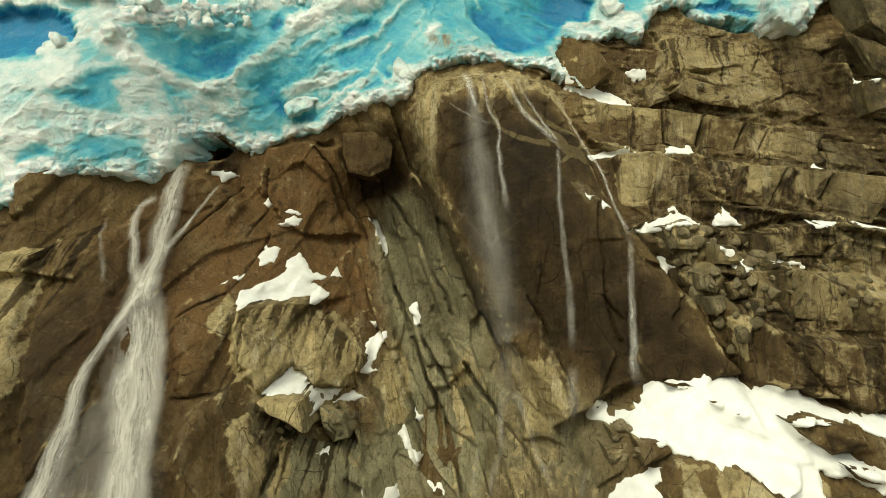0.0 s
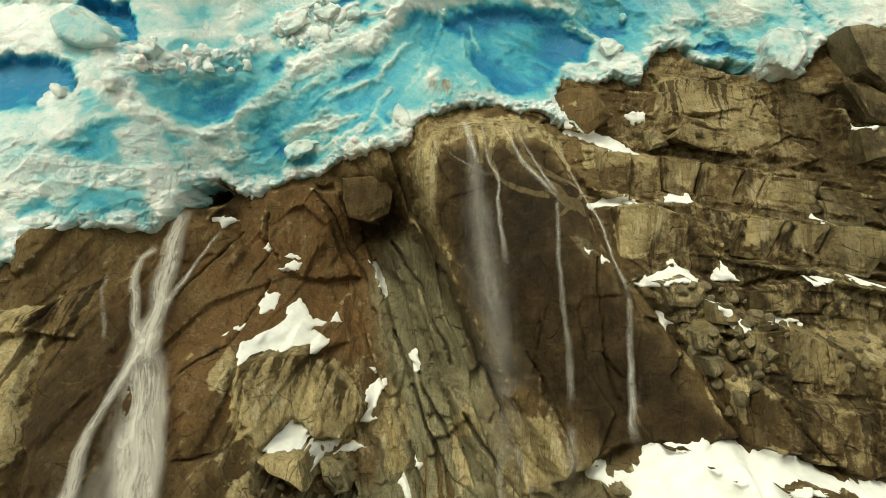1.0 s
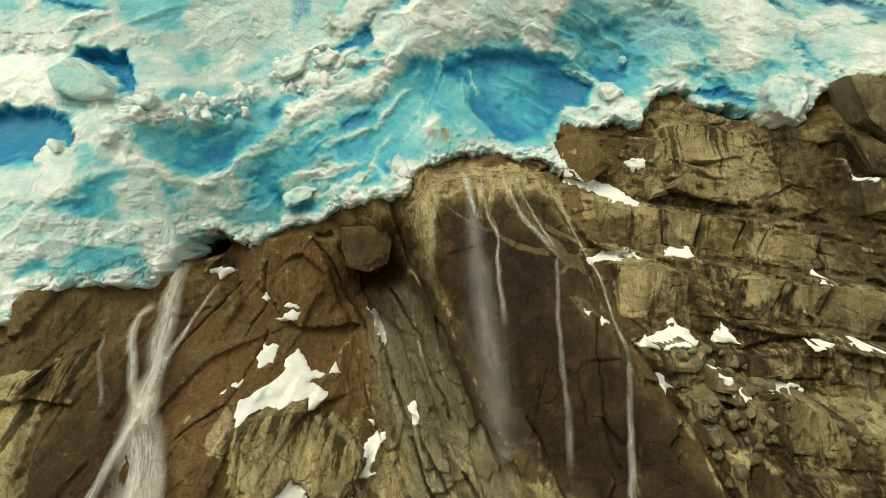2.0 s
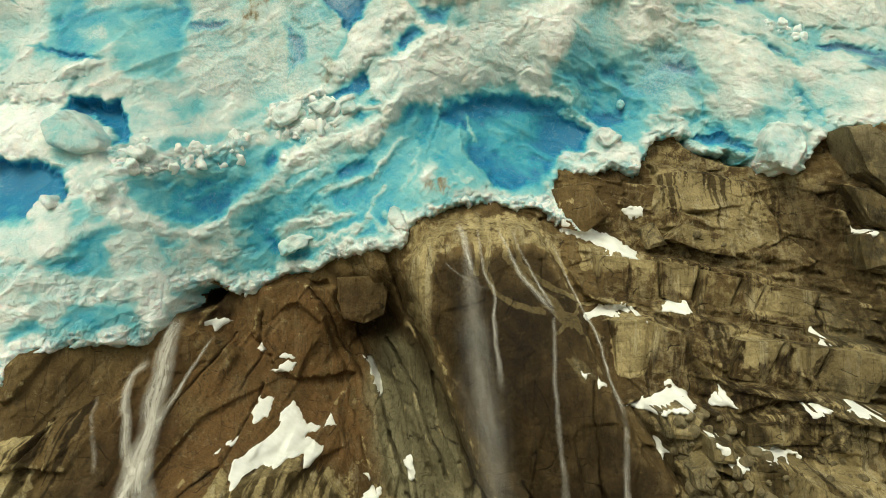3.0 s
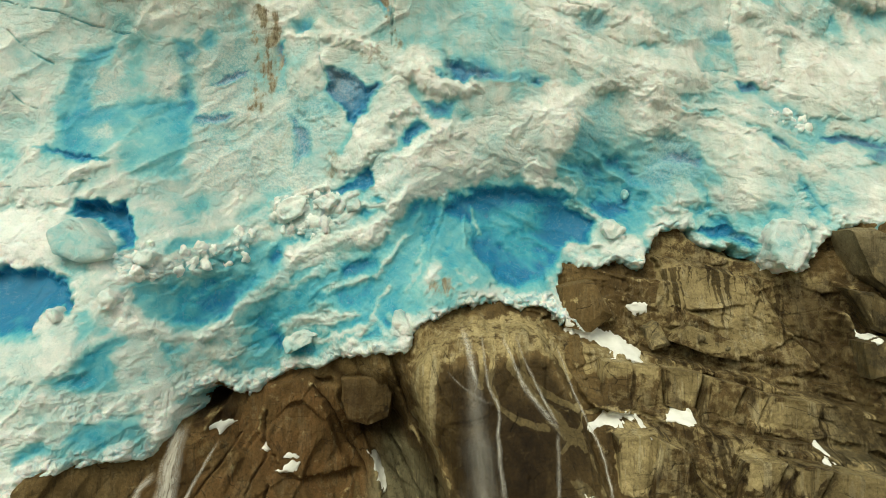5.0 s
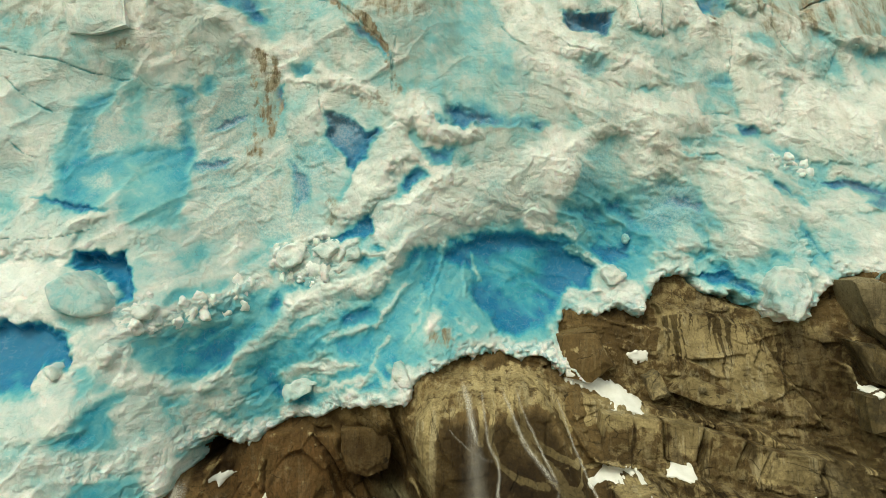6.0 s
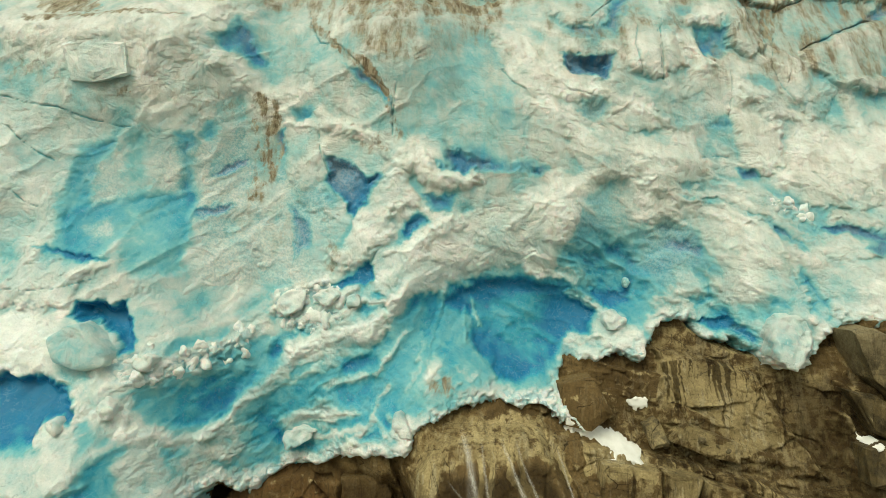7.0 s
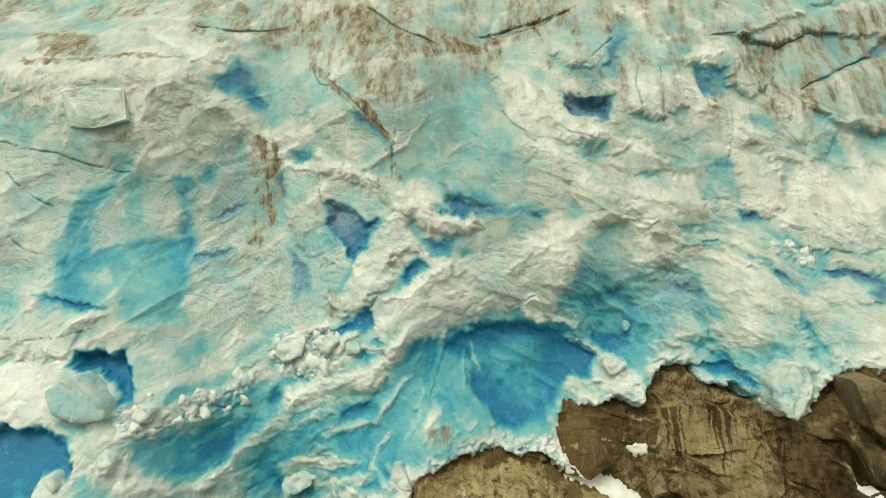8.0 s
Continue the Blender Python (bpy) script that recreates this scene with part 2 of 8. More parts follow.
UNSEEN_SLOPE = unseen_slope_material()
ROCK = rock_material("weathered_rock", (0.085, 0.0545, 0.0225), (0.172, 0.116, 0.050))
ROCK_PALE = rock_material("pale_broken_rock", (0.13, 0.105, 0.06), (0.25, 0.205, 0.12))
ICE, SNOW, WATER, GROUND = ice_material(), snow_material(), water_material(), ground_material()

# ---- the lie of the land ----
LIE = (43.63, 2.4, 19.59, 1.75)
COLS = (-48, -30, -17, -6, 4, 14, 26, 42)
ROWS_UP = (12, 22, 32, 42, 54, 68, 84, 98)
SWELL = [
    (-0.6, -2.9, -8.2, 6.8, 6.6, -6.7, -7.9, -2.2),
    (-2.2, -4.4, -2.7, 8.6, 0.4, -0.2, -6.6, -6.1),
    (-0.5, -1.3, 6.5, 12.1, -4.1, 0.7, -4.2, -1.9),
    (-0.6, -2.4, 9.1, 1.3, -1.6, 2.3, 1.3, 1.5),
    (2.2, -0.6, 5.5, 0.5, 5.1, 3.2, 4.7, -2.3),
    (-1.9, -0, 2.1, -0.1, -1.2, -0.4, 1.1, 0.1),
    (-4.1, -7, 1.7, -5.2, -0.5, -1.7, -2.5, -1.3),
    (6.8, 3.2, 0.9, -0.2, 2.1, 0.1, -1.6, -0.2),
]


def lie(x, z):
    """How far back the slope lies at x and height z: a lean with broad swells and gullies."""
    x, z = np.asarray(x, float), np.asarray(z, float)
    zc = np.clip(z, -5, 112)
    y = LIE[0] + LIE[1] * x / 30 + LIE[2] * zc / 50 + LIE[3] * (zc / 50) ** 2
    for row, cz in zip(SWELL, ROWS_UP):
        for a, cx in zip(row, COLS):
            y = y + a * np.exp(-((x - cx) / (9 if abs(cx) < 20 else 12)) ** 2 - ((z - cz) / (7 if cz < 50 else 10)) ** 2)
    return y

# outlines seen from the front: x and height, in metres
BUTTRESS = [(-3.0, 42.3), (-1.9, 43.8), (0.3, 45.6), (4.9, 45.9), (8.8, 45.6), (10.8, 42.5), (12.0, 38.3), (12.9, 34.9), (13.8, 31.5), (15.1, 29.2), (17.1, 27.1), (18.4, 24.7), (19.5, 21.8), (16.9, 21.3), (13.3, 20.7), (10.5, 19.3), (8.1, 17.4), (6.0, 20.9), (3.7, 24.4), (2.0, 27.8), (0.3, 31.5), (-0.9, 34.9), (-2.1, 38.3)]
ICE_OUTLINE = [(-90.0, 28.7), (-45.7, 28.7), (-36.6, 31.1), (-31.7, 33.1), (-31.0, 34.3), (-29.1, 35.9), (-27.1, 36.0), (-24.5, 35.5), (-23.7, 36.3), (-22.9, 37.1), (-22.2, 39.7), (-20.5, 40.5), (-19.2, 39.4), (-17.8, 39.0), (-15.4, 40.7), (-12.0, 41.0), (-9.6, 42.5), (-7.3, 43.2), (-3.4, 43.3), (-2.4, 45.2), (0.3, 47.0), (5.0, 47.7), (6.8, 47.0), (9.3, 47.3), (11.6, 45.9), (13.1, 44.9), (13.6, 45.3), (11.8, 47.5), (11.3, 49.6), (12.0, 51.0), (15.3, 50.5), (16.3, 51.3), (19.8, 51.0), (21.0, 52.7), (21.4, 54.2), (23.8, 54.9), (25.1, 54.9), (25.9, 52.9), (28.7, 52.9), (30.7, 51.9), (31.2, 50.8), (33.9, 50.6), (35.6, 52.2), (37.1, 54.6), (39.2, 55.0), (41.5, 54.7), (51.3, 53.3), (66.6, 52.9), (90.0, 52.9), (90.0, 130.0), (-90.0, 130.0)]

STEP = 0.105
XS, ZS = np.arange(-60, 60.01, STEP), np.arange(-1.0, 107.5, STEP)
GX, GZ = np.meshgrid(XS, ZS)


def hashed(i, j, seed):
    n = (i.astype(np.int64) * 374761393 + j.astype(np.int64) * 668265263 + seed * 974634777) & 0x7FFFFFFF
    n = ((n ^ (n >> 13)) * 1274126177) & 0x7FFFFFFF
    n = ((n ^ (n >> 16)) * 668265263) & 0x7FFFFFFF
    return ((n ^ (n >> 15)) & 0xFFFFFF) / 16777216.0


def lattice(i, j, seeds):
    """The hashed numbers of a whole lattice, looked up at the cells i, j."""
    i0, j0 = int(i.min()) - 1, int(j.min()) - 1
    gi, gj = np.meshgrid(np.arange(i0, int(i.max()) + 3), np.arange(j0, int(j.max()) + 3), indexing="ij")
    tables = [hashed(gi, gj, seed).astype(np.float32).ravel() for seed in seeds]
    return tables, (i - i0).astype(np.int32) * gj.shape[1] + (j - j0).astype(np.int32), gj.shape[1]


def waves(x, z, seed):
    """Smooth noise between -1 and 1."""
    x, z = np.asarray(x), np.asarray(z)
    i, j = np.floor(x), np.floor(z)
    u, v = (x - i).astype(np.float32), (z - j).astype(np.float32)
    su, sv = u * u * (3 - 2 * u), v * v * (3 - 2 * v)
    (turns,), at, wide = lattice(i, j, (seed,))
    cos, sin = np.cos(turns * 2 * math.pi), np.sin(turns * 2 * math.pi)
    total = 0.0
    for a in (0, 1):
        for b in (0, 1):
            k = at + (a * wide + b)
            total = total + (cos[k] * (u - a) + sin[k] * (v - b)) * (su if a else 1 - su) * (sv if b else 1 - sv)
    return total * 1.5


def rough(x, z, size, seed, octaves=4, fall=0.5):
    total, amp = 0.0, 1.0
    for k in range(octaves):
        total = total + amp * waves(x / size * 2 ** k + 17.3 * k, z / size * 2 ** k - 9.1 * k, seed + k)
        amp *= fall
    return total


def facets(x, z, size, long, turn, seed, tilt=0.5):
    """Broken flat faces: an offset, and how near the edge between two faces is."""
    c, s = math.cos(radians(turn)), math.sin(radians(turn))
    p, q = (x * c + z * s) / (size * long), (-x * s + z * c) / size
    i, j = np.floor(p), np.floor(q)
    u, v = (p - i).astype(np.float32), (q - j).astype(np.float32)
    (h0, h1, h2, h3, h4), at, wide = lattice(i, j, range(seed, seed + 5))
    best, second = np.full(u.shape, 9.0, np.float32), np.full(u.shape, 9.0, np.float32)
    crisp = min(max(20 * size, 24), 60)
    face, weight = np.zeros(u.shape, np.float32), np.full(u.shape, 1e-30, np.float32)
    for a in (-1, 0, 1):
        for b in (-1, 0, 1):
            k = at + (a * wide + b)
            dx = u - a - 0.1 - 0.8 * h0[k]
            dz = v - b - 0.1 - 0.8 * h1[k]
            d = np.sqrt(dx * dx + dz * dz)
            second = np.where(d < best, best, np.minimum(second, d))
            best = np.minimum(best, d)
            own = np.exp(-crisp * d)
            face += own * (h2[k] - 0.5 + tilt * (dx * (h3[k] - 0.5) + dz * (h4[k] - 0.5)) * 2)
            weight += own
    return face / weight, second - best


def ease(v, lo, hi):
    v = np.clip((v - lo) / (hi - lo), 0, 1)
    return v * v * (3 - 2 * v)


WX = 0.55 * rough(GX, GZ, 3.0, 11, 4) + 0.12 * rough(GX, GZ, 0.6, 13, 2)
WZ = 0.55 * rough(GX, GZ, 3.0, 31, 4) + 0.12 * rough(GX, GZ, 0.6, 33, 2)


def window(points, margin):
    a = np.array(points)
    i0, i1 = np.searchsorted(XS, (a[:, 0].min() - margin, a[:, 0].max() + margin))
    j0, j1 = np.searchsorted(ZS, (a[:, 1].min() - margin, a[:, 1].max() + margin))
    return np.s_[max(j0, 0):max(j1, 0), max(i0, 0):max(i1, 0)]


def inside(points, x, z):
    """Metres inside an outline; negative outside."""
    gap, odd = np.full(x.shape, 1e9), np.zeros(x.shape, bool)
    for (ax, az_), (bx, bz) in zip(points, points[1:] + points[:1]):
        ex, ez = bx - ax, bz - az_
        t = np.clip(((x - ax) * ex + (z - az_) * ez) / (ex * ex + ez * ez + 1e-9), 0, 1)
        gap = np.minimum(gap, (x - ax - t * ex) ** 2 + (z - az_ - t * ez) ** 2)
        if ez:
            odd ^= ((az_ > z) != (bz > z)) & (x < ax + (z - az_) / ez * ex)
    return np.where(odd, 1, -1) * np.sqrt(gap)


def off_line(points, x, z):
    gap = np.full(x.shape, 1e9)
    for (ax, az_), (bx, bz) in zip(points[:-1], points[1:]):
        ex, ez = bx - ax, bz - az_
        t = np.clip(((x - ax) * ex + (z - az_) * ez) / (ex * ex + ez * ez + 1e-9), 0, 1)
        gap = np.minimum(gap, (x - ax - t * ex) ** 2 + (z - az_ - t * ez) ** 2)
    return np.sqrt(gap)


# ---- the rock ----
BASE = lie(GX, GZ)
# one mask holds wet rock and the shade painted into hollows
tone = {k: np.zeros(GX.shape) for k in ("tan", "grey", "red", "wet_shade", "drip")}
region = np.zeros(GX.shape, int)


PLAIN_SLABS = (
    [(21.4, 53.5), (25.3, 56.1), (30.8, 53.1), (36.2, 50.3), (36.2, 44.1), (28.4, 46.5), (20.5, 48.1)],
    [(19.8, 25.4), (29.2, 26.1), (26.4, 19.9), (19.5, 21.1)],
    [(13.1, 37.9), (18.8, 36.5), (19.7, 33.1), (14.1, 32.2)],
)


def build_rock_faces():
    right = ease(GX + 0.35 * (GZ - 40), 7, 12)
    x, z = GX + 0.16 * WX, GZ + 0.16 * WZ
    face = inside(BUTTRESS, GX, GZ)
    smooth_face = ease(face, -0.5, 1.5) * (1 - ease(GZ, 37, 43) * 0.6)
    gully = ease(GX, -10, -7) * (1 - ease(GX - 0.25 * (40 - GZ), 0, 3))
    a, ea = facets(x, z, 4.6, 2.0, 58, 101, 1.7)
    b, eb = facets(x, z, 1.9, 2.3, 66, 111, 1.5)
    c, ec = facets(x, z, 0.7, 1.8, 60, 121, 1.0)
    calm = 0.45 + 0.55 * ease(rough(GX, GZ, 9, 171, 2), -0.3, 0.4)
    left_side = 0.75 * a + calm * (0.42 * b + 0.14 * c + 0.04 * (1 - ease(eb, 0, 0.06))) + 0.1 * (1 - ease(ea, 0, 0.025))
    a, ea = facets(x, z, 1.8, 4.0, 108, 181, 1.4)
    b, eb = facets(x, z, 0.75, 2.6, 112, 191, 1.2)
    gully_side = 0.9 * a + 0.25 * b + 0.3 * (1 - ease(ea, 0, 0.08)) + 0.08 * (1 - ease(eb, 0, 0.08))
    a, ea = facets(x, z, 2.4, 2.3, -11, 131, 1.2)
    b, eb = facets(x, z, 1.05, 1.7, -14, 141, 1.3)
    c, ec = facets(x, z, 0.5, 1.4, -10, 151, 1.0)
    broken = 1 - 0.85 * np.max([ease(inside(p, GX + WX, GZ + WZ), -0.3, 1.2) for p in PLAIN_SLABS], 0)
    right_side = (0.25 + 0.65 * broken) * a + broken * (0.36 * b + 0.12 * c) + 0.16 * (1 - ease(ea, 0, 0.05)) + 0.08 * (1 - ease(eb, 0, 0.08))
    a, ea = facets(x, z, 4.0, 2.0, 84, 196, 0.7)
    plain = 0.5 * a + 0.05 * b + 0.12 * (1 - ease(ea, 0, 0.03))
    y = left_side * (1 - right) + right_side * right
    y = y * (1 - gully) + gully_side * gully
    y = y * (1 - smooth_face) + plain * smooth_face
    return y + 0.06 * rough(GX, GZ, 1.6, 161, 5, 0.66)


def mass(out, soft, points):
    w = window(points, 2 + soft)
    d = inside(points, (GX + 0.6 * WX)[w], (GZ + 0.6 * WZ)[w])
    rock[w] -= out * ease(d, -0.3 * soft, soft)


def drips(w, d, ends, reach):
    """Dark wet fingers of seepage that run down from an edge; d: metres below it."""
    x = GX[w] + 0.3 * WX[w] + 0.12 * d
    long = 0.05 + reach * 2.3 * np.clip(rough(x, x * 0 + 3.0, 0.9, 541, 4, 0.8) + 0.12, 0, 1)
    tone["drip"][w] = np.maximum(tone["drip"][w], ease(d, -0.05, 0.1) * (1 - ease(d, 0.75 * long, long)) * ends)


def ledge(step, reach, points):
    w = window(points, 8)
    a = np.array(points)
    x, z = GX[w], GZ[w]
    line = np.interp(x, a[:, 0], a[:, 1]) + 0.5 * WZ[w]
    d = line - z
    ends = ease(x, a[0, 0] - 1, a[0, 0] + 2) * (1 - ease(x, a[-1, 0] - 1, a[-1, 0] + 1))
    rock[w] -= step * ease(d, 0, 0.3) * np.clip(1 - d / reach, 0, 1) * ends
    drips(w, d, ends, reach)
    rock[w] += 0.5 * step * ease(-d, 0, 0.15) * (1 - ease(-d, 0.15, 0.8)) * ends


def crack(wide, deep, points):
    w = window(points, 2)
    wide = 0.65 * wide
    d = off_line(points, (GX + 0.5 * WX)[w], (GZ + 0.5 * WZ)[w])
    rock[w] += deep * (1 - ease(d, 0.15 * wide, wide))
    # the drip mask also darkens the line of the crack
    tone["drip"][w] = np.maximum(tone["drip"][w], 0.6 * (1 - ease(d, 0.3 * wide, 1.1 * wide)))


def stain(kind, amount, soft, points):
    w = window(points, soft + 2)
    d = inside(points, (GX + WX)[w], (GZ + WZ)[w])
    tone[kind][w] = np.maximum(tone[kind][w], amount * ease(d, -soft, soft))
    if kind == "tan" and soft < 0.3:
        tone["wet_shade"][w] *= 1 - 0.8 * ease(d, -soft, soft)
        tone["drip"][w] *= 1 - 0.5 * ease(d, -soft, soft)


def vein(wide, amount, points):
    """A pale band of flow-polished or limed rock."""
    w = window(points, 2)
    wide, amount = 1.9 * wide, 1.25 * amount
    d = off_line(points, (GX + 0.4 * WX)[w], (GZ + 0.4 * WZ)[w])
    tone["tan"][w] = np.maximum(tone["tan"][w], amount * (1 - ease(d, 0.4 * wide, wide)))
    tone["wet_shade"][w] *= ease(d, 0.4 * wide, wide)


def seep(reach, points):
    """Seepage below an edge that is no ledge."""
    w = window(points, 8)
    a = np.array(points)
    d = np.interp(GX[w], a[:, 0], a[:, 1]) + 0.3 * WZ[w] - GZ[w]
    drips(w, d, ease(GX[w], a[0, 0], a[0, 0] + 0.6) * (1 - ease(GX[w], a[-1, 0] - 0.6, a[-1, 0])), reach)


def part_of(number, points):
    w = window(points, 1)
    region[w][inside(points, (GX + 0.6 * WX)[w], (GZ + 0.6 * WZ)[w]) > 0] = number


rock = BASE + 0.6 + build_rock_faces()
mass(2.2, 0.8, [(-3.0, 42.3), (-1.9, 43.8), (0.3, 45.6), (4.9, 45.9), (8.8, 45.6), (10.8, 42.5), (12.0, 38.3), (12.9, 34.9), (13.8, 31.5), (15.1, 29.2), (17.1, 27.1), (18.4, 24.7), (19.5, 21.8), (16.9, 21.3), (13.3, 20.7), (10.5, 19.3), (8.1, 17.4), (6.0, 20.9), (3.7, 24.4), (2.0, 27.8), (0.3, 31.5), (-0.9, 34.9), (-2.1, 38.3)])  # buttress
mass(-1.5, 2.0, [(-10.0, 40.9), (-3.2, 41.5), (-2.0, 35.7), (-4.5, 34.9), (-7.4, 34.8), (-9.5, 37.7)])  # recess behind the hanging block
mass(1.5, 0.6, [(-38.2, 30.0), (-28.8, 29.8), (-28.7, 27.7), (-26.5, 23.0), (-25.2, 18.3), (-24.5, 15.7), (-31.9, 15.1)])  # yellow column
mass(1.8, 0.5, [(-15.7, 25.7), (-13.0, 25.9), (-10.7, 25.7), (-8.3, 23.4), (-6.3, 21.1), (-7.0, 18.7), (-9.7, 19.2), (-11.6, 20.8), (-12.9, 19.7), (-14.6, 21.4), (-15.5, 22.6)])  # tan knoll
mass(-1.6, 0.4, [(-13.2, 18.7), (-10.3, 17.0), (-8.2, 16.7), (-6.4, 14.4), (-7.2, 14.2), (-10.1, 15.6), (-12.3, 16.7)])  # hollow under the boulder
mass(0.9, 0.4, [(-14.3, 18.9), (-13.1, 18.6), (-11.4, 13.1), (-13.2, 14.0)])  # pillar
mass(1, 0.5, [(-11.8, 16.5), (-9.3, 15.9), (-7.5, 15.0), (-4.1, 10.9), (-4.3, 9.2), (-11.4, 11.9)])
mass(0.8, 0.4, [(-11.3, 24.5), (-9.4, 24.7), (-6.8, 20.2), (-8.2, 18.8), (-9.5, 19.8)])
mass(-1, 0.6, [(-6.8, 33.4), (-3.4, 31.1), (0.3, 22.6), (2.9, 17.5), (2.0, 10.1), (-1.1, 9.9), (-4.1, 20.4)])  # gully floor
mass(0.9, 0.4, [(-3.1, 22.3), (-0.2, 24.4), (2.1, 21.1), (0.7, 18.3), (-1.1, 18.5)])
mass(0.8, 0.4, [(-27.9, 30.4), (-25.2, 31.8), (-23.9, 32.7), (-23.6, 26.9), (-22.1, 22.8), (-22.7, 18.3), (-23.8, 16.1), (-27.5, 25.6)])
mass(0.9, 0.5, [(-19.7, 25.3), (-18.8, 26.7), (-17.1, 27.4), (-15.5, 24.9), (-15.8, 22.2), (-16.5, 19.9), (-17.8, 20.7)])
mass(0.9, 0.5, [(-16.1, 19.5), (-14.8, 20.4), (-13.7, 18.0), (-13.1, 13.9), (-15.8, 15.0), (-16.8, 17.0)])
mass(-4.5, 0.6, [(-23.0, 39.1), (-21.3, 40.7), (-19.5, 39.4), (-20.3, 37.9), (-22.3, 37.7)])  # cave under the ice
mass(-2.2, 0.5, [(24.2, 55.4), (26.5, 55.9), (31.2, 54.0), (31.4, 51.3), (28.3, 52.0), (25.8, 52.9)])  # cave under the ice
mass(1.2, 0.5, [(-16.9, 39.8), (-13.3, 40.6), (-9.7, 39.6), (-7.8, 31.1), (-11.9, 31.1), (-14.7, 32.1), (-17.3, 35.8)])
mass(-0.8, 0.3, [(-12.3, 40.5), (-10.5, 40.3), (-7.4, 31.2), (-4.7, 24.1), (-6.2, 24.1), (-9.0, 30.6)])
mass(1, 0.5, [(21.3, 52.1), (29.9, 50.3), (34.9, 41.3), (26.5, 42.9), (21.6, 45.5)])
mass(1.6, 0.6, [(36.2, 50.1), (40.6, 49.7), (43.2, 36.6), (37.0, 37.6), (36.3, 42.7)])
mass(1.4, 0.5, [(15.4, 30.5), (18.1, 31.7), (21.4, 30.0), (24.2, 28.9), (30.1, 27.7), (34.1, 25.6), (26.3, 20.0), (19.5, 21.5), (18.5, 24.7), (17.3, 27.6)])
mass(0.9, 0.4, [(20.5, 25.5), (22.7, 24.5), (24.7, 22.9), (24.4, 20.5), (21.5, 20.9), (20.0, 21.8)])
mass(0.8, 0.4, [(18.2, 26.9), (20.4, 26.2), (19.7, 22.7), (18.9, 24.3)])
mass(2.2, 0.8, [(10.5, 18.5), (13.4, 20.8), (16.4, 21.9), (19.3, 21.4), (26.1, 20.1), (34.5, 19.2), (33.1, 11.8), (8.0, 9.3), (9.6, 16.5)])  # snow shelf
mass(1, 0.4, [(13.7, 17.6), (17.1, 17.4), (19.7, 15.9), (18.9, 14.1), (13.0, 12.9), (12.8, 15.7)])
mass(0.8, 0.4, [(20.1, 19.9), (23.6, 19.7), (24.7, 18.4), (22.2, 18.4), (21.0, 19.1)])
mass(0.8, 0.5, [(4.2, 23.1), (7.3, 25.0), (8.7, 19.6), (8.5, 16.0), (6.1, 15.9)])
ledge(1.2, 3, [(14.7, 43.7), (18.6, 43.1), (21.6, 42.7), (27.7, 41.4), (32.5, 39.9), (39.7, 38.3), (49.0, 36.3)])
ledge(1.4, 4, [(19.4, 39.0), (21.8, 38.1), (25.8, 37.0), (31.2, 36.5), (36.0, 35.6), (47.4, 34.2)])
ledge(1.6, 4, [(13.2, 37.9), (16.8, 38.3), (19.6, 37.1), (20.1, 35.0), (22.0, 33.5), (26.2, 32.9), (33.1, 31.7), (44.3, 30.5)])
ledge(1.2, 3, [(15.8, 31.6), (18.5, 32.4), (20.2, 31.7), (22.7, 31.2), (26.5, 31.9), (32.9, 31.5), (43.9, 30.0)])
ledge(1.3, 4, [(17.1, 28.2), (21.1, 29.6), (24.5, 28.9), (27.0, 27.7), (30.1, 27.0), (39.2, 25.4)])
ledge(0.8, 3, [(20.6, 25.4), (22.9, 24.5), (26.1, 24.2), (28.6, 24.4), (37.4, 23.4)])
ledge(0.9, 3, [(-16.7, 26.1), (-15.0, 26.1), (-13.2, 26.0), (-10.1, 26.1)])
crack(0.35, 0.9, [(-6.5, 32.8), (-4.9, 28.0), (-3.1, 23.2), (-1.1, 18.9), (0.7, 14.1), (1.4, 10.7)])
crack(0.35, 0.9, [(0.3, 32.0), (2.1, 27.3), (3.8, 23.5), (5.0, 20.6)])
crack(0.35, 0.9, [(-4.3, 26.5), (-2.1, 21.5), (-0.6, 17.1), (0.3, 12.4)])
crack(0.35, 0.9, [(-2.6, 24.2), (-0.2, 19.9), (0.7, 18.2)])
crack(0.35, 0.9, [(1.6, 21.0), (2.9, 19.0), (4.2, 17.0)])
crack(0.35, 0.9, [(14.9, 31.3), (16.2, 29.2), (17.4, 26.8), (18.2, 23.9), (19.3, 22.0), (19.6, 21.0)])
crack(0.35, 0.9, [(-5.0, 34.8), (-2.2, 31.1), (0.7, 24.5)])
crack(0.2, 0.5, [(6.2, 26.6), (7.4, 24.6), (8.8, 21.1), (9.0, 18.1)])
crack(0.2, 0.5, [(11.8, 33.6), (11.5, 27.5), (12.3, 23.6)])
crack(0.2, 0.5, [(11.4, 26.7), (12.8, 24.8)])
crack(0.2, 0.5, [(15.8, 25.3), (16.8, 26.8), (17.4, 27.3)])
crack(0.2, 0.5, [(-28.2, 30.9), (-28.7, 29.4), (-29.2, 28.1), (-27.7, 24.9)])
crack(0.2, 0.5, [(-19.1, 25.2), (-16.9, 26.5), (-15.5, 31.1)])
crack(0.2, 0.5, [(-17.7, 20.0), (-14.8, 20.4), (-14.9, 24.8)])
crack(0.2, 0.5, [(-21.7, 30.0), (-20.4, 32.5), (-18.7, 35.7)])
crack(0.2, 0.5, [(-12.2, 39.8), (-10.0, 36.0), (-7.3, 30.6)])
crack(0.2, 0.5, [(-16.3, 37.6), (-16.3, 33.2), (-17.1, 31.0)])
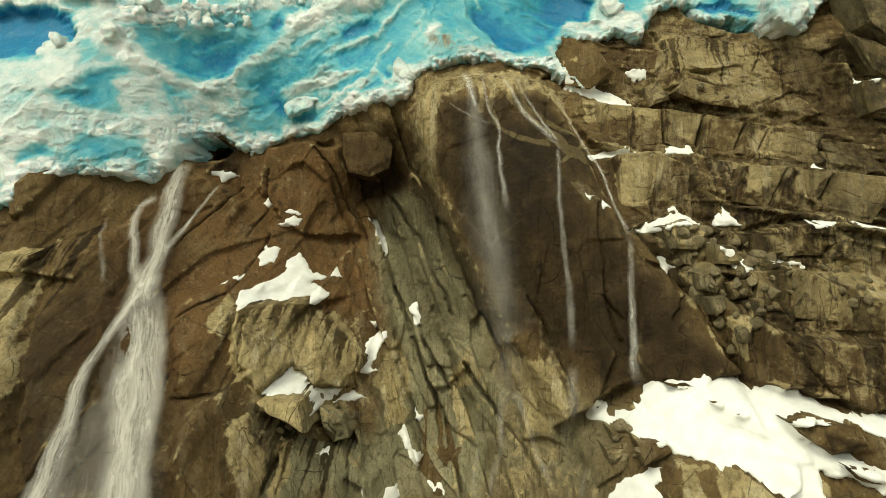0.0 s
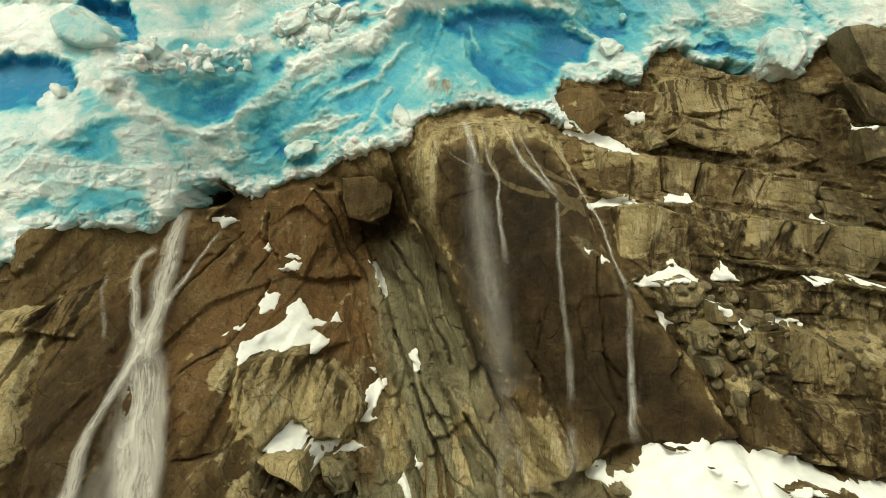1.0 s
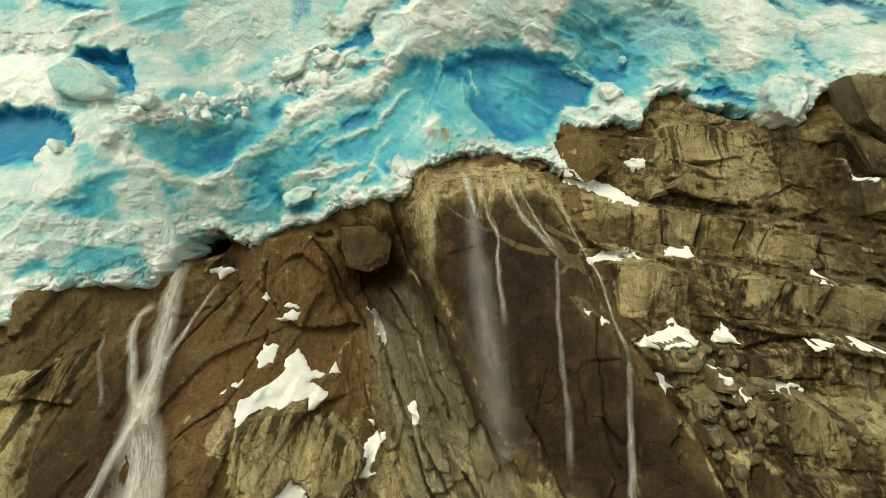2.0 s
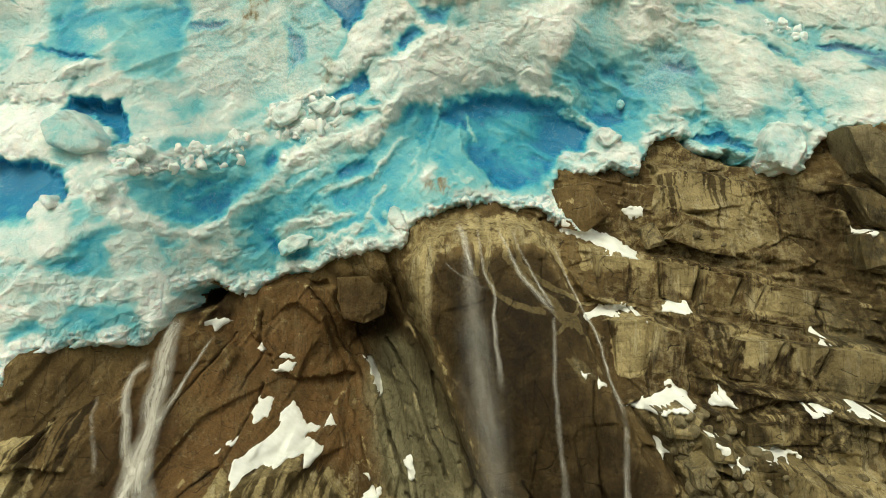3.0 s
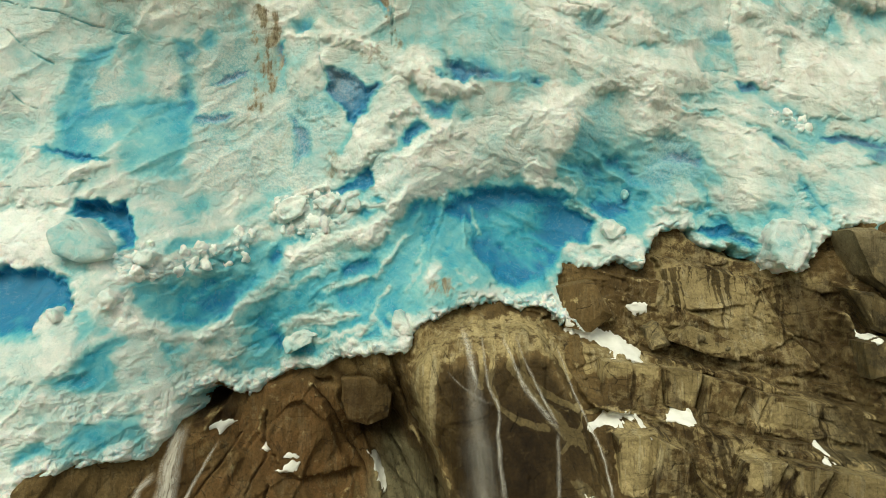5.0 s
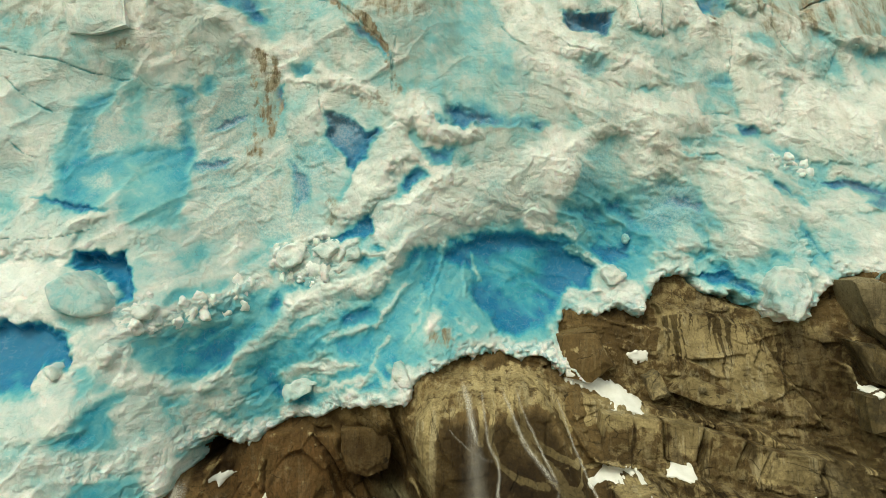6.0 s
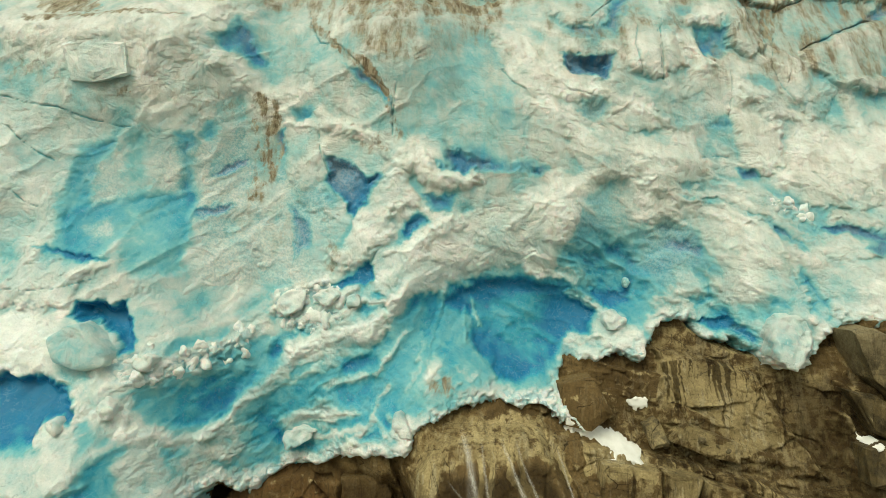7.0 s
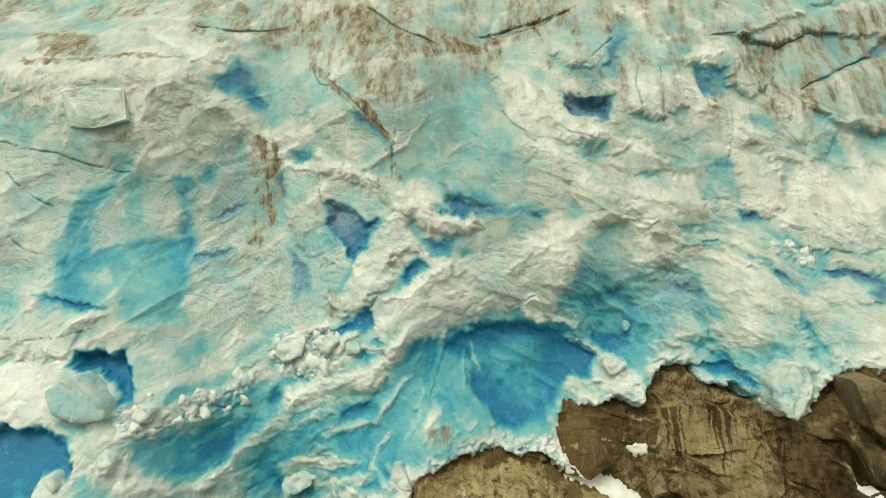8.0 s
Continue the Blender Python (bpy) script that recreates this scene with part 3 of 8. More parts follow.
crack(0.2, 0.5, [(21.3, 51.6), (22.2, 47.5), (23.7, 43.0)])
crack(0.2, 0.5, [(30.6, 50.4), (32.4, 45.3), (34.6, 41.1)])
crack(0.2, 0.5, [(-4.0, 20.5), (-2.0, 15.2), (-0.6, 11.3)])
crack(0.2, 0.5, [(-8.0, 16.1), (-7.1, 13.6), (-7.3, 12.0)])
crack(0.2, 0.5, [(30.9, 49.7), (29.3, 46.7)])
crack(0.2, 0.5, [(22.8, 41.8), (22.3, 38.7)])
crack(0.2, 0.5, [(26.6, 41.1), (25.4, 38.1)])
crack(0.2, 0.5, [(28.3, 40.6), (27.0, 38.0)])
crack(0.2, 0.5, [(27.0, 36.5), (25.3, 33.1)])
crack(0.2, 0.5, [(30.5, 36.1), (28.5, 32.8)])
crack(0.2, 0.5, [(24.5, 28.8), (22.7, 24.8)])
crack(0.2, 0.5, [(20.9, 25.4), (22.7, 22.2), (24.6, 20.4)])
stain("wet_shade", 1, 1.5, [(-0.2, 42.9), (8.4, 39.6), (12.1, 32.7), (16.7, 26.0), (19.0, 21.9), (10.8, 19.9), (7.4, 23.3), (3.8, 27.4), (0.8, 32.9)])
stain("wet_shade", 0.45, 2, [(13.1, 42.4), (38.4, 38.9), (39.2, 30.9), (26.9, 20.4), (19.7, 21.4), (16.8, 26.8), (13.7, 31.8)])
stain("tan", 0.34, 2.5, [(14.6, 44.3), (20.5, 50.3), (41.0, 48.9), (49.3, 36.8), (35.6, 18.8), (21.7, 20.9), (20.5, 24.0), (15.8, 31.8)])
stain("tan", 0.4, 2, [(3.8, 23.0), (8.9, 22.6), (8.6, 12.5), (4.8, 10.9)])
stain("tan", 0.42, 1, [(-15.7, 23.5), (-7.1, 24.1), (-6.2, 18.0), (-9.4, 15.8), (-14.2, 19.9)])
stain("tan", 0.95, 0.15, [(-38.8, 30.0), (-29.2, 30.0), (-29.2, 28.5), (-28.6, 27.0), (-27.5, 24.2), (-27.0, 24.2), (-26.3, 22.3), (-26.3, 21.1), (-26.5, 19.9), (-33.5, 19.8)])
stain("tan", 0.95, 0.15, [(-28.9, 29.6), (-28.6, 30.9), (-28.3, 30.7), (-28.6, 29.4)])
stain("tan", 0.95, 0.15, [(-17.2, 25.6), (-16.8, 26.3), (-15.6, 24.9), (-16.0, 23.5), (-16.8, 24.0)])
stain("tan", 0.95, 0.15, [(-15.7, 23.5), (-15.6, 24.2), (-15.2, 25.6), (-14.2, 23.5), (-12.6, 23.8), (-12.2, 21.5), (-12.8, 19.9), (-14.3, 20.6), (-15.5, 21.8)])
stain("tan", 0.95, 0.15, [(-10.9, 24.5), (-9.5, 24.9), (-7.9, 22.8), (-6.8, 20.6), (-7.5, 19.0), (-8.3, 18.8), (-8.9, 20.9), (-10.4, 23.5)])
stain("tan", 0.95, 0.15, [(-14.3, 18.9), (-13.3, 18.6), (-11.7, 13.7), (-12.6, 13.6), (-13.7, 16.8)])
stain("tan", 0.95, 0.15, [(-11.8, 16.3), (-10.6, 16.1), (-10.5, 13.1), (-11.1, 12.8)])
stain("tan", 0.95, 0.15, [(-4.6, 22.2), (-3.1, 20.5), (-3.0, 15.3), (-4.7, 15.4), (-5.4, 18.8)])
stain("tan", 0.95, 0.15, [(0.7, 20.9), (2.1, 21.9), (2.9, 20.3), (1.6, 18.3), (2.5, 14.9), (1.3, 13.8), (0.7, 18.2)])
stain("tan", 0.95, 0.15, [(5.2, 21.5), (7.3, 22.1), (8.4, 19.5), (7.9, 16.4), (6.3, 17.5)])
stain("tan", 0.95, 0.15, [(21.3, 51.6), (28.5, 49.9), (30.0, 47.9), (32.1, 44.1), (27.2, 43.0), (26.8, 44.9), (22.6, 46.9), (20.6, 47.6)])
stain("tan", 0.95, 0.15, [(21.1, 45.0), (23.2, 45.9), (24.7, 44.6), (27.6, 44.2), (27.5, 43.0), (24.4, 43.7)])
stain("tan", 0.95, 0.15, [(20.0, 42.5), (23.3, 41.8), (22.1, 39.4), (20.4, 40.6)])
stain("tan", 0.95, 0.15, [(26.9, 40.5), (28.0, 40.5), (26.8, 38.1), (25.7, 38.4)])
stain("tan", 0.95, 0.15, [(27.9, 39.9), (32.3, 39.7), (30.8, 37.3), (26.9, 38.0)])
stain("tan", 0.95, 0.15, [(24.0, 37.0), (27.0, 36.5), (25.9, 35.4), (23.0, 34.0)])
stain("tan", 0.95, 0.15, [(27.2, 36.2), (29.8, 36.0), (28.8, 34.4), (26.4, 34.2)])
stain("tan", 0.95, 0.15, [(30.3, 36.0), (34.3, 35.3), (33.8, 33.9), (29.4, 34.0)])
stain("tan", 0.95, 0.15, [(14.3, 37.4), (17.6, 38.0), (17.9, 36.6), (16.3, 33.6), (14.5, 33.6)])
stain("tan", 0.95, 0.15, [(12.9, 44.2), (19.1, 43.1), (19.3, 41.9), (13.0, 41.7)])
stain("tan", 0.95, 0.15, [(16.3, 31.8), (19.5, 31.7), (19.1, 30.5), (16.7, 30.0)])
stain("tan", 0.95, 0.15, [(22.9, 31.6), (25.1, 30.4), (25.4, 29.2), (23.8, 29.6)])
stain("tan", 0.95, 0.15, [(26.0, 28.9), (29.4, 29.2), (31.4, 27.0), (29.7, 24.2), (28.9, 25.6), (27.4, 27.0)])
stain("tan", 0.95, 0.15, [(18.7, 25.3), (20.0, 25.8), (19.5, 22.6)])
stain("tan", 0.95, 0.15, [(14.0, 17.3), (14.6, 17.1), (15.7, 15.5), (13.7, 14.5)])
stain("tan", 0.95, 0.15, [(15.7, 17.2), (17.9, 16.7), (19.2, 15.8), (16.1, 15.1)])
stain("tan", 0.95, 0.15, [(20.9, 16.9), (21.9, 16.4), (21.2, 15.4), (20.6, 15.4)])
stain("tan", 0.95, 0.15, [(-2.5, 43.0), (-0.7, 44.6), (-0.3, 42.3), (-0.7, 40.3), (-1.2, 38.4), (-0.7, 34.5), (-1.7, 35.5), (-2.5, 37.6), (-1.9, 39.9), (-2.4, 42.0)])
stain("tan", 0.95, 0.15, [(8.3, 38.9), (10.2, 38.4), (11.5, 36.5), (10.0, 37.1)])
stain("tan", 0.95, 0.15, [(9.7, 35.4), (11.1, 35.0), (11.9, 34.0), (10.4, 33.9)])
stain("tan", 0.95, 0.15, [(-13.3, 19.7), (-11.8, 19.6), (-10.1, 19.2), (-9.7, 17.3), (-10.9, 18.0), (-12.8, 18.8)])
stain("tan", 0.95, 0.15, [(36.8, 48.7), (41.0, 48.8), (40.8, 47.2), (38.0, 47.2)])
vein(0.18, 0.7, [(4.40, 45.52), (3.91, 41.65), (4.63, 39.88), (6.37, 38.94), (8.33, 38.38)])
vein(0.2, 0.7, [(5.51, 46.16), (5.74, 42.91), (7.06, 40.92), (8.94, 39.80), (9.84, 38.47)])
vein(0.16, 0.7, [(6.21, 45.20), (6.90, 41.79), (10.48, 39.75), (12.04, 39.17)])
vein(0.15, 0.7, [(2.86, 45.62), (3.25, 43.10), (3.08, 41.37)])
vein(0.2, 0.7, [(8.15, 45.73), (10.38, 43.99), (11.29, 41.29)])
vein(0.12, 0.7, [(9.24, 36.94), (11.83, 38.70), (16.42, 38.75), (19.49, 37.97)])
stain("tan", 0.42, 1, [(21.4, 53.5), (25.3, 56.1), (30.8, 53.1), (36.2, 50.3), (36.2, 44.1), (28.4, 46.5), (20.5, 48.1)])
stain("tan", 0.3, 0.8, [(37.2, 52.5), (41.3, 52.7), (38.0, 38.8), (36.3, 42.2)])
# darker tone over the upper gully
stain("wet_shade", 0.55, 1, [(-6.2, 33.3), (-1.2, 34.0), (2.1, 24.7), (0.3, 21.8), (-3.1, 24.2)])
stain("tan", 0.5, 0.6, [(-3.2, 44.6), (0.3, 45.8), (11.3, 45.2), (11.9, 42.1), (4.8, 44.6), (0.8, 43.9), (-0.7, 41.7), (-0.4, 36.8), (-2.2, 37.0)])
stain("grey", 0.9, 1.2, [(-5.0, 35.9), (-0.2, 33.0), (3.4, 23.9), (5.0, 18.1), (2.0, 10.2), (-6.1, 10.6), (-4.6, 22.2), (-6.8, 31.1)])
stain("grey", 0.9, 0.6, [(-12.1, 16.5), (-8.0, 16.1), (-1.9, 10.0), (-11.6, 13.1)])
stain("grey", 0.5, 0.8, [(-11.4, 24.5), (-9.4, 24.7), (-8.3, 18.8), (-9.8, 19.1)])
stain("grey", 0.6, 2, [(4.2, 20.9), (11.4, 19.3), (10.7, 13.5), (1.6, 10.2)])
stain("grey", 0.5, 2, [(15.8, 31.3), (24.9, 30.0), (23.5, 26.2), (18.6, 26.8)])
stain("grey", 0.5, 2, [(32.1, 39.4), (37.7, 37.7), (31.0, 28.5), (27.4, 28.5)])
stain("red", 0.8, 2, [(-23.5, 36.7), (-16.6, 40.5), (-7.5, 39.5), (-5.2, 24.1), (-8.8, 23.3), (-15.5, 22.8), (-16.9, 19.9), (-22.9, 22.8), (-25.1, 30.9)])
stain("wet_shade", 0.8, 1.5, [(-0.2, 42.9), (8.4, 39.6), (12.1, 32.7), (16.7, 26.0), (19.0, 21.9), (10.8, 19.9), (7.4, 23.3), (3.8, 27.4), (0.8, 32.9)])
stain("wet_shade", 0.7, 1.5, [(-27.7, 25.6), (-24.8, 30.0), (-22.2, 36.9), (-19.8, 25.2), (-16.6, 15.1), (-24.2, 15.5)])
# shade of the recess behind the hanging block, painted dark
stain("wet_shade", 0.8, 1, [(-9.8, 40.7), (-2.2, 41.2), (-2.0, 34.6), (-7.3, 34.4)])
stain("wet_shade", 0.5, 2, [(21.2, 26.2), (26.1, 24.2), (24.6, 20.4), (19.7, 21.4)])
stain("wet_shade", 0.6, 1.5, [(33.9, 43.5), (40.0, 42.3), (35.6, 35.0), (32.6, 37.1)])
stain("grey", 0.8, 0.6, [(-13.4, 20.0), (-9.8, 19.1), (-7.3, 15.9), (-7.9, 14.6), (-12.5, 17.0)])
stain("tan", 0.6, 0.6, [(-13.4, 20.0), (-9.8, 19.1), (-9.1, 16.8), (-12.8, 18.4)])
stain("tan", 1.1, 0.25, [(-15.8, 23.9), (-15.4, 25.5), (-14.2, 25.9), (-11.4, 25.5), (-8.9, 24.2), (-7.2, 21.9), (-6.8, 20.1), (-7.9, 18.7), (-9.8, 19.1), (-11.7, 20.8), (-13.1, 20.0), (-14.4, 20.8), (-15.6, 22.5)])
stain("tan", 0.8, 0.3, [(-14.4, 18.9), (-13.4, 18.8), (-12.4, 16.3), (-11.5, 13.3), (-12.6, 13.6), (-13.6, 16.2)])
stain("grey", 1, 0.5, [(-11.8, 16.4), (-8.0, 15.7), (-4.7, 14.2), (-4.4, 17.9), (-0.2, 20.8), (3.3, 15.9), (3.2, 10.4), (-11.6, 13.1)])
seep(1.3, [(-16.4, 25.0), (-15.4, 25.5), (-13.1, 25.8), (-10.8, 25.6), (-8.4, 23.1), (-6.4, 20.5)])
seep(2.5, [(-13.1, 18.5), (-9.7, 17.0), (-6.5, 15.7)])
seep(3, [(21.2, 50.8), (25.7, 51.4), (30.5, 50.1), (35.0, 48.7)])
seep(4, [(-32.6, 29.8), (-29.7, 29.6), (-28.1, 30.7), (-25.5, 32.4)])
seep(2.5, [(21.2, 26.2), (24.1, 26.1), (28.9, 25.6)])
seep(1.5, [(20.4, 19.5), (22.2, 19.6), (24.2, 19.0)])
# shadow on the top right rock, painted as a dark tone
stain("wet_shade", 0.9, 1.5, [(31.9, 49.6), (37.0, 50.3), (42.7, 49.9), (36.1, 33.6), (32.6, 37.1), (32.5, 39.9)])
# darker strip along the upper ledge
stain("wet_shade", 0.6, 1, [(21.2, 43.1), (32.9, 40.8), (32.5, 39.9), (26.2, 41.5), (20.9, 42.2)])
stain("tan", 0.5, 0.4, [(-3.1, 42.6), (-2.0, 44.4), (0.3, 46.1), (5.0, 46.5), (9.4, 46.5), (11.0, 42.5), (8.9, 43.2), (5.8, 43.9), (2.3, 44.1), (0.0, 43.3), (-1.1, 39.3), (-2.1, 38.2)])
# cave under the ice darkened by painted shade
stain("wet_shade", 1, 0.5, [(-22.5, 38.9), (-20.7, 40.5), (-19.0, 39.1), (-19.7, 37.2), (-21.7, 37.2)])
# painted shade below the hanging block
stain("wet_shade", 1, 0.6, [(-9.9, 37.6), (-7.7, 37.0), (-4.3, 37.7), (-2.0, 35.6), (-4.4, 34.7), (-7.9, 34.7)])
# the gully side's shadow, painted into the rock colour
stain("wet_shade", 0.9, 0.8, [(-4.8, 40.7), (-2.2, 39.9), (-0.7, 34.5), (2.1, 28.7), (3.8, 24.8), (2.5, 24.7), (-0.2, 29.6), (-3.3, 34.2)])
stain("wet_shade", 0.85, 0.6, [(-0.4, 41.0), (0.8, 42.8), (5.8, 43.4), (9.4, 42.6), (11.9, 36.5), (13.1, 30.9), (13.2, 25.2), (11.0, 22.0), (7.4, 23.3), (4.2, 24.8), (2.9, 28.7), (0.8, 32.9), (-0.6, 36.9)])
# darker tone over the upper right ledges, in two areas
stain("wet_shade", 0.35, 1.5, [(15.7, 51.7), (24.2, 55.6), (45.5, 53.4), (40.7, 36.7), (24.9, 38.7), (19.0, 42.5)])
stain("wet_shade", 0.6, 1, [(29.6, 40.2), (42.0, 38.6), (36.7, 31.8), (29.2, 32.1), (26.4, 34.9)])
stain("tan", 0.6, 1, [(15.7, 30.9), (24.9, 30.0), (30.5, 27.7), (28.5, 24.2), (23.3, 25.5), (18.6, 26.8)])
part_of(2, [(11.3, 44.7), (20.5, 50.3), (43.3, 53.4), (71.4, 48.5), (53.4, 15.4), (19.6, 21.0), (16.7, 26.0), (14.1, 31.3), (12.2, 38.2)])
part_of(3, [(-9.8, 42.0), (-3.1, 42.0), (-0.9, 35.0), (2.1, 27.8), (6.2, 20.8), (8.2, 17.2), (8.1, 9.0), (-5.7, 7.8), (-4.6, 22.2), (-7.4, 32.3)])
part_of(4, [(-17.0, 26.2), (-10.1, 26.1), (-4.5, 20.0), (-2.6, 7.4), (-13.1, 11.0), (-14.8, 20.0)])
part_of(5, [(8.6, 18.1), (13.6, 20.7), (16.7, 21.8), (19.7, 21.2), (26.7, 19.8), (54.0, 16.9), (49.0, 1.7), (7.0, 3.0)])
part_of(1, BUTTRESS)


def at_grid(field, x, z):
    """A field of the grid at any places x, z."""
    u = np.clip((np.asarray(x, float) - XS[0]) / STEP, 0, len(XS) - 1.001)
    v = np.clip((np.asarray(z, float) - ZS[0]) / STEP, 0, len(ZS) - 1.001)
    i, j = u.astype(int), v.astype(int)
    a, b = u - i, v - j
    return (field[j, i] * (1 - a) + field[j, i + 1] * a) * (1 - b) + (field[j + 1, i] * (1 - a) + field[j + 1, i + 1] * a) * b


def blurred(field, cells_wide):
    k = cells_wide
    for axis in (0, 1):
        total = np.cumsum(np.pad(field, [(k + 1, k) if a == axis else (0, 0) for a in (0, 1)], mode="edge"), axis)
        n = field.shape[axis]
        hi = np.take(total, range(2 * k + 1, 2 * k + 1 + n), axis)
        lo = np.take(total, range(0, n), axis)
        field = (hi - lo) / (2 * k + 1)
    return field


def mesh_of(name, verts, quads, smooth=True):
    me = bpy.data.meshes.new(name)
    me.vertices.add(len(verts))
    me.vertices.foreach_set("co", np.ascontiguousarray(verts, dtype=np.float32).ravel())
    me.loops.add(quads.size)
    me.loops.foreach_set("vertex_index", np.ascontiguousarray(quads, dtype=np.int32).ravel())
    me.polygons.add(len(quads))
    k = quads.shape[1]
    me.polygons.foreach_set("loop_start", np.arange(0, quads.size, k, dtype=np.int32))
    me.polygons.foreach_set("use_smooth", np.full(len(quads), smooth))
    me.update(calc_edges=True)
    return me


def sheet(name, depth, keep, material, parent, fields, label="", smooth=True):
    """The squares of the grid that are kept, as one mesh."""
    j, i = np.nonzero(keep)
    n = GX.shape[1]
    quads = np.stack([j * n + i, j * n + i + 1, (j + 1) * n + i + 1, (j + 1) * n + i], 1)
    used, flat = np.unique(quads.ravel(), return_inverse=True)
    verts = np.stack([GX.ravel()[used], depth.ravel()[used], GZ.ravel()[used]], 1)
    me = mesh_of(name, verts, flat.reshape(-1, 4), smooth)
    for key, field in fields.items():
        me.attributes.new(key, "FLOAT", "POINT").data.foreach_set("value", np.ascontiguousarray(field.ravel()[used], dtype=np.float32))
    me.materials.append(material)
    ob = new(name, me)
    ob.parent = parent
    return tagged(ob, label)


ice_in = inside(ICE_OUTLINE, GX + 0.45 * WX + 0.3 * rough(GX, GZ, 1.1, 15, 4, 0.65), GZ + 0.45 * WZ + 0.3 * rough(GX, GZ, 1.1, 35, 4, 0.65))
cliff = tagged(new("cliff"), "steep weathered brown cliff of wet fractured rock", "cliff", kind="structure")
rock += 5 * ease(ice_in, 0.6, 3.0)
proud = blurred(rock, int(0.5 / STEP)) - rock
worn = ease(proud, 0.1, 0.3) * ease(rough(GX, GZ, 2.2, 163, 4, 0.6), -0.25, 0.3)
tone["tan"] = np.maximum(tone["tan"], (0.38 + 0.2 * ease(GX, -4, 6)) * worn)
tone["wet_shade"] *= 1 - 0.7 * worn
low = (region[:-1, :-1] * 0 + 1).astype(bool) & (ice_in[:-1, :-1] < 5.0)
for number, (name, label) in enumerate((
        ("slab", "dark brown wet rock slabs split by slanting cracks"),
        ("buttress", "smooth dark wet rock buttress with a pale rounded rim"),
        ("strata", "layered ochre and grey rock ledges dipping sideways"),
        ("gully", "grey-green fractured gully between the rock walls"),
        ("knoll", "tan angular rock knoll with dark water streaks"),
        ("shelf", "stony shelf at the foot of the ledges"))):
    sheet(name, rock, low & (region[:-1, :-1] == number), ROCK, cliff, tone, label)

# ---- the ice ----
dirt, sugar = np.zeros(GX.shape), np.zeros(GX.shape)
IX = 0.45 * WX + 0.22 * rough(GX, GZ, 0.9, 15, 3, 0.6)
IZ = 0.45 * WZ + 0.22 * rough(GX, GZ, 0.9, 35, 3, 0.6)


def crests(size, long, turn, seed, warp=1.0):
    """Sharp long crests, 0 to 1."""
    c, s = math.cos(radians(turn)), math.sin(radians(turn))
    x, z = GX + warp * WX, GZ + warp * WZ
    p, q = (x * c + z * s) / long, -x * s + z * c
    return np.clip(1 - 1.7 * np.abs(rough(p, q, size, seed, 4, 0.5)), 0, 1)


def build_ice_faces():
    near = 1 - ease(ice_in, 8, 22)
    side = ease(GX, -8, 10)
    big = crests(6.5, 2.4, 36, 201, 0.5) * (1 - side) + crests(6.5, 2.4, -26, 205, 0.5) * side
    small = crests(2.6, 2.2, 40, 211, 0.4) * (1 - side) + crests(2.6, 2.4, -22, 215, 0.4) * side
    out = (0.3 + 0.45 * near) * big ** 2 + (0.03 + 0.17 * near) * small ** 2 + 0.9 * rough(GX, GZ, 9.0, 237, 2) + 0.12 * rough(GX, GZ, 2.6, 238, 3)
    tint = 0.22 + 0.22 * near - 0.16 * ease(big, 0.55, 0.95) - 0.05 * small + 0.12 * rough(GX, GZ, 6.0, 239, 3)
    heap = (1 - ease(ice_in, 0.5, 2.2)) * ease(rough(GX, GZ, 3.5, 247, 3), -0.3, 0.2)
    return 0.6 - out, np.clip(tint, 0, 0.62), heap


def mound(out, soft, tint, points):
    """A swelling of the ice with its own clearness: 0 white crust, 1 deep blue."""
    w = window(points, 2 + soft)
    d = inside(points, (GX + 1.3 * IX)[w], (GZ + 1.3 * IZ)[w])
    low, top = min(p[1] for p in points), max(p[1] for p in points)
    out = out * (1 - 0.5 * float(ease(0.5 * (low + top), 66, 80)))
    flush = np.clip((GZ[w] - low) / (top - low), 0, 1)
    ice[w] -= out * (1 - 0.65 * flush) * (0.22 * ease(d, -0.1, 0.4) + 0.6 * np.sqrt(ease(d, -0.1, 4.0 * soft)))
    blue[w] += (tint - blue[w]) * ease(d, -0.15 - 0.5 * soft * flush, 0.2 + 0.7 * soft)


def ridge(out, wide, tint, points):
    """A crest of crusted ice, clearer down its flanks."""
    high = float(ease(sum(p[1] for p in points) / len(points), 62, 72))
    out, wide = out * (1 - 0.45 * high), wide * (1.5 + 0.5 * high)
    w = window(points, 2 + wide)
    d = off_line(points, (GX + 1.2 * IX)[w], (GZ + 1.2 * IZ)[w])
    crest = np.clip(1 - d / wide, 0, 1) ** 1.4
    ice[w] -= 1.1 * out * crest * (1 + 0.3 * rough(GX[w], GZ[w], 1.8, 631, 3, 0.6))
    blue[w] += (tint - blue[w]) * ease(crest, 0.05, 0.6)


def rubble(amount, soft, points):
    """Crumbled ice lumps heaped on the slope."""
    w = window(points, soft + 2)
    d = inside(points, (GX + 0.9 * WX)[w], (GZ + 0.9 * WZ)[w])
    much = amount * ease(d, -soft, soft)
    crumb[w] = np.maximum(crumb[w], much)
    face, edge = facets(GX[w] + 0.5 * WX[w], GZ[w] + 0.5 * WZ[w], 1.0, 1.25, 25, 251, 0.3)
    face2, edge2 = facets(GX[w] + 0.5 * WX[w], GZ[w] + 0.5 * WZ[w], 0.45, 1.2, 15, 261, 0.3)
    ice[w] -= much * (0.6 * ease(edge, 0, 0.6) + 0.45 * face + 0.25 * ease(edge2, 0, 0.6) + 0.15 * face2)
    blue[w] = blue[w] * (1 - 0.85 * much * ease(edge, 0.02, 0.3)) + 0.12 * much * (1 - ease(edge, 0, 0.2))


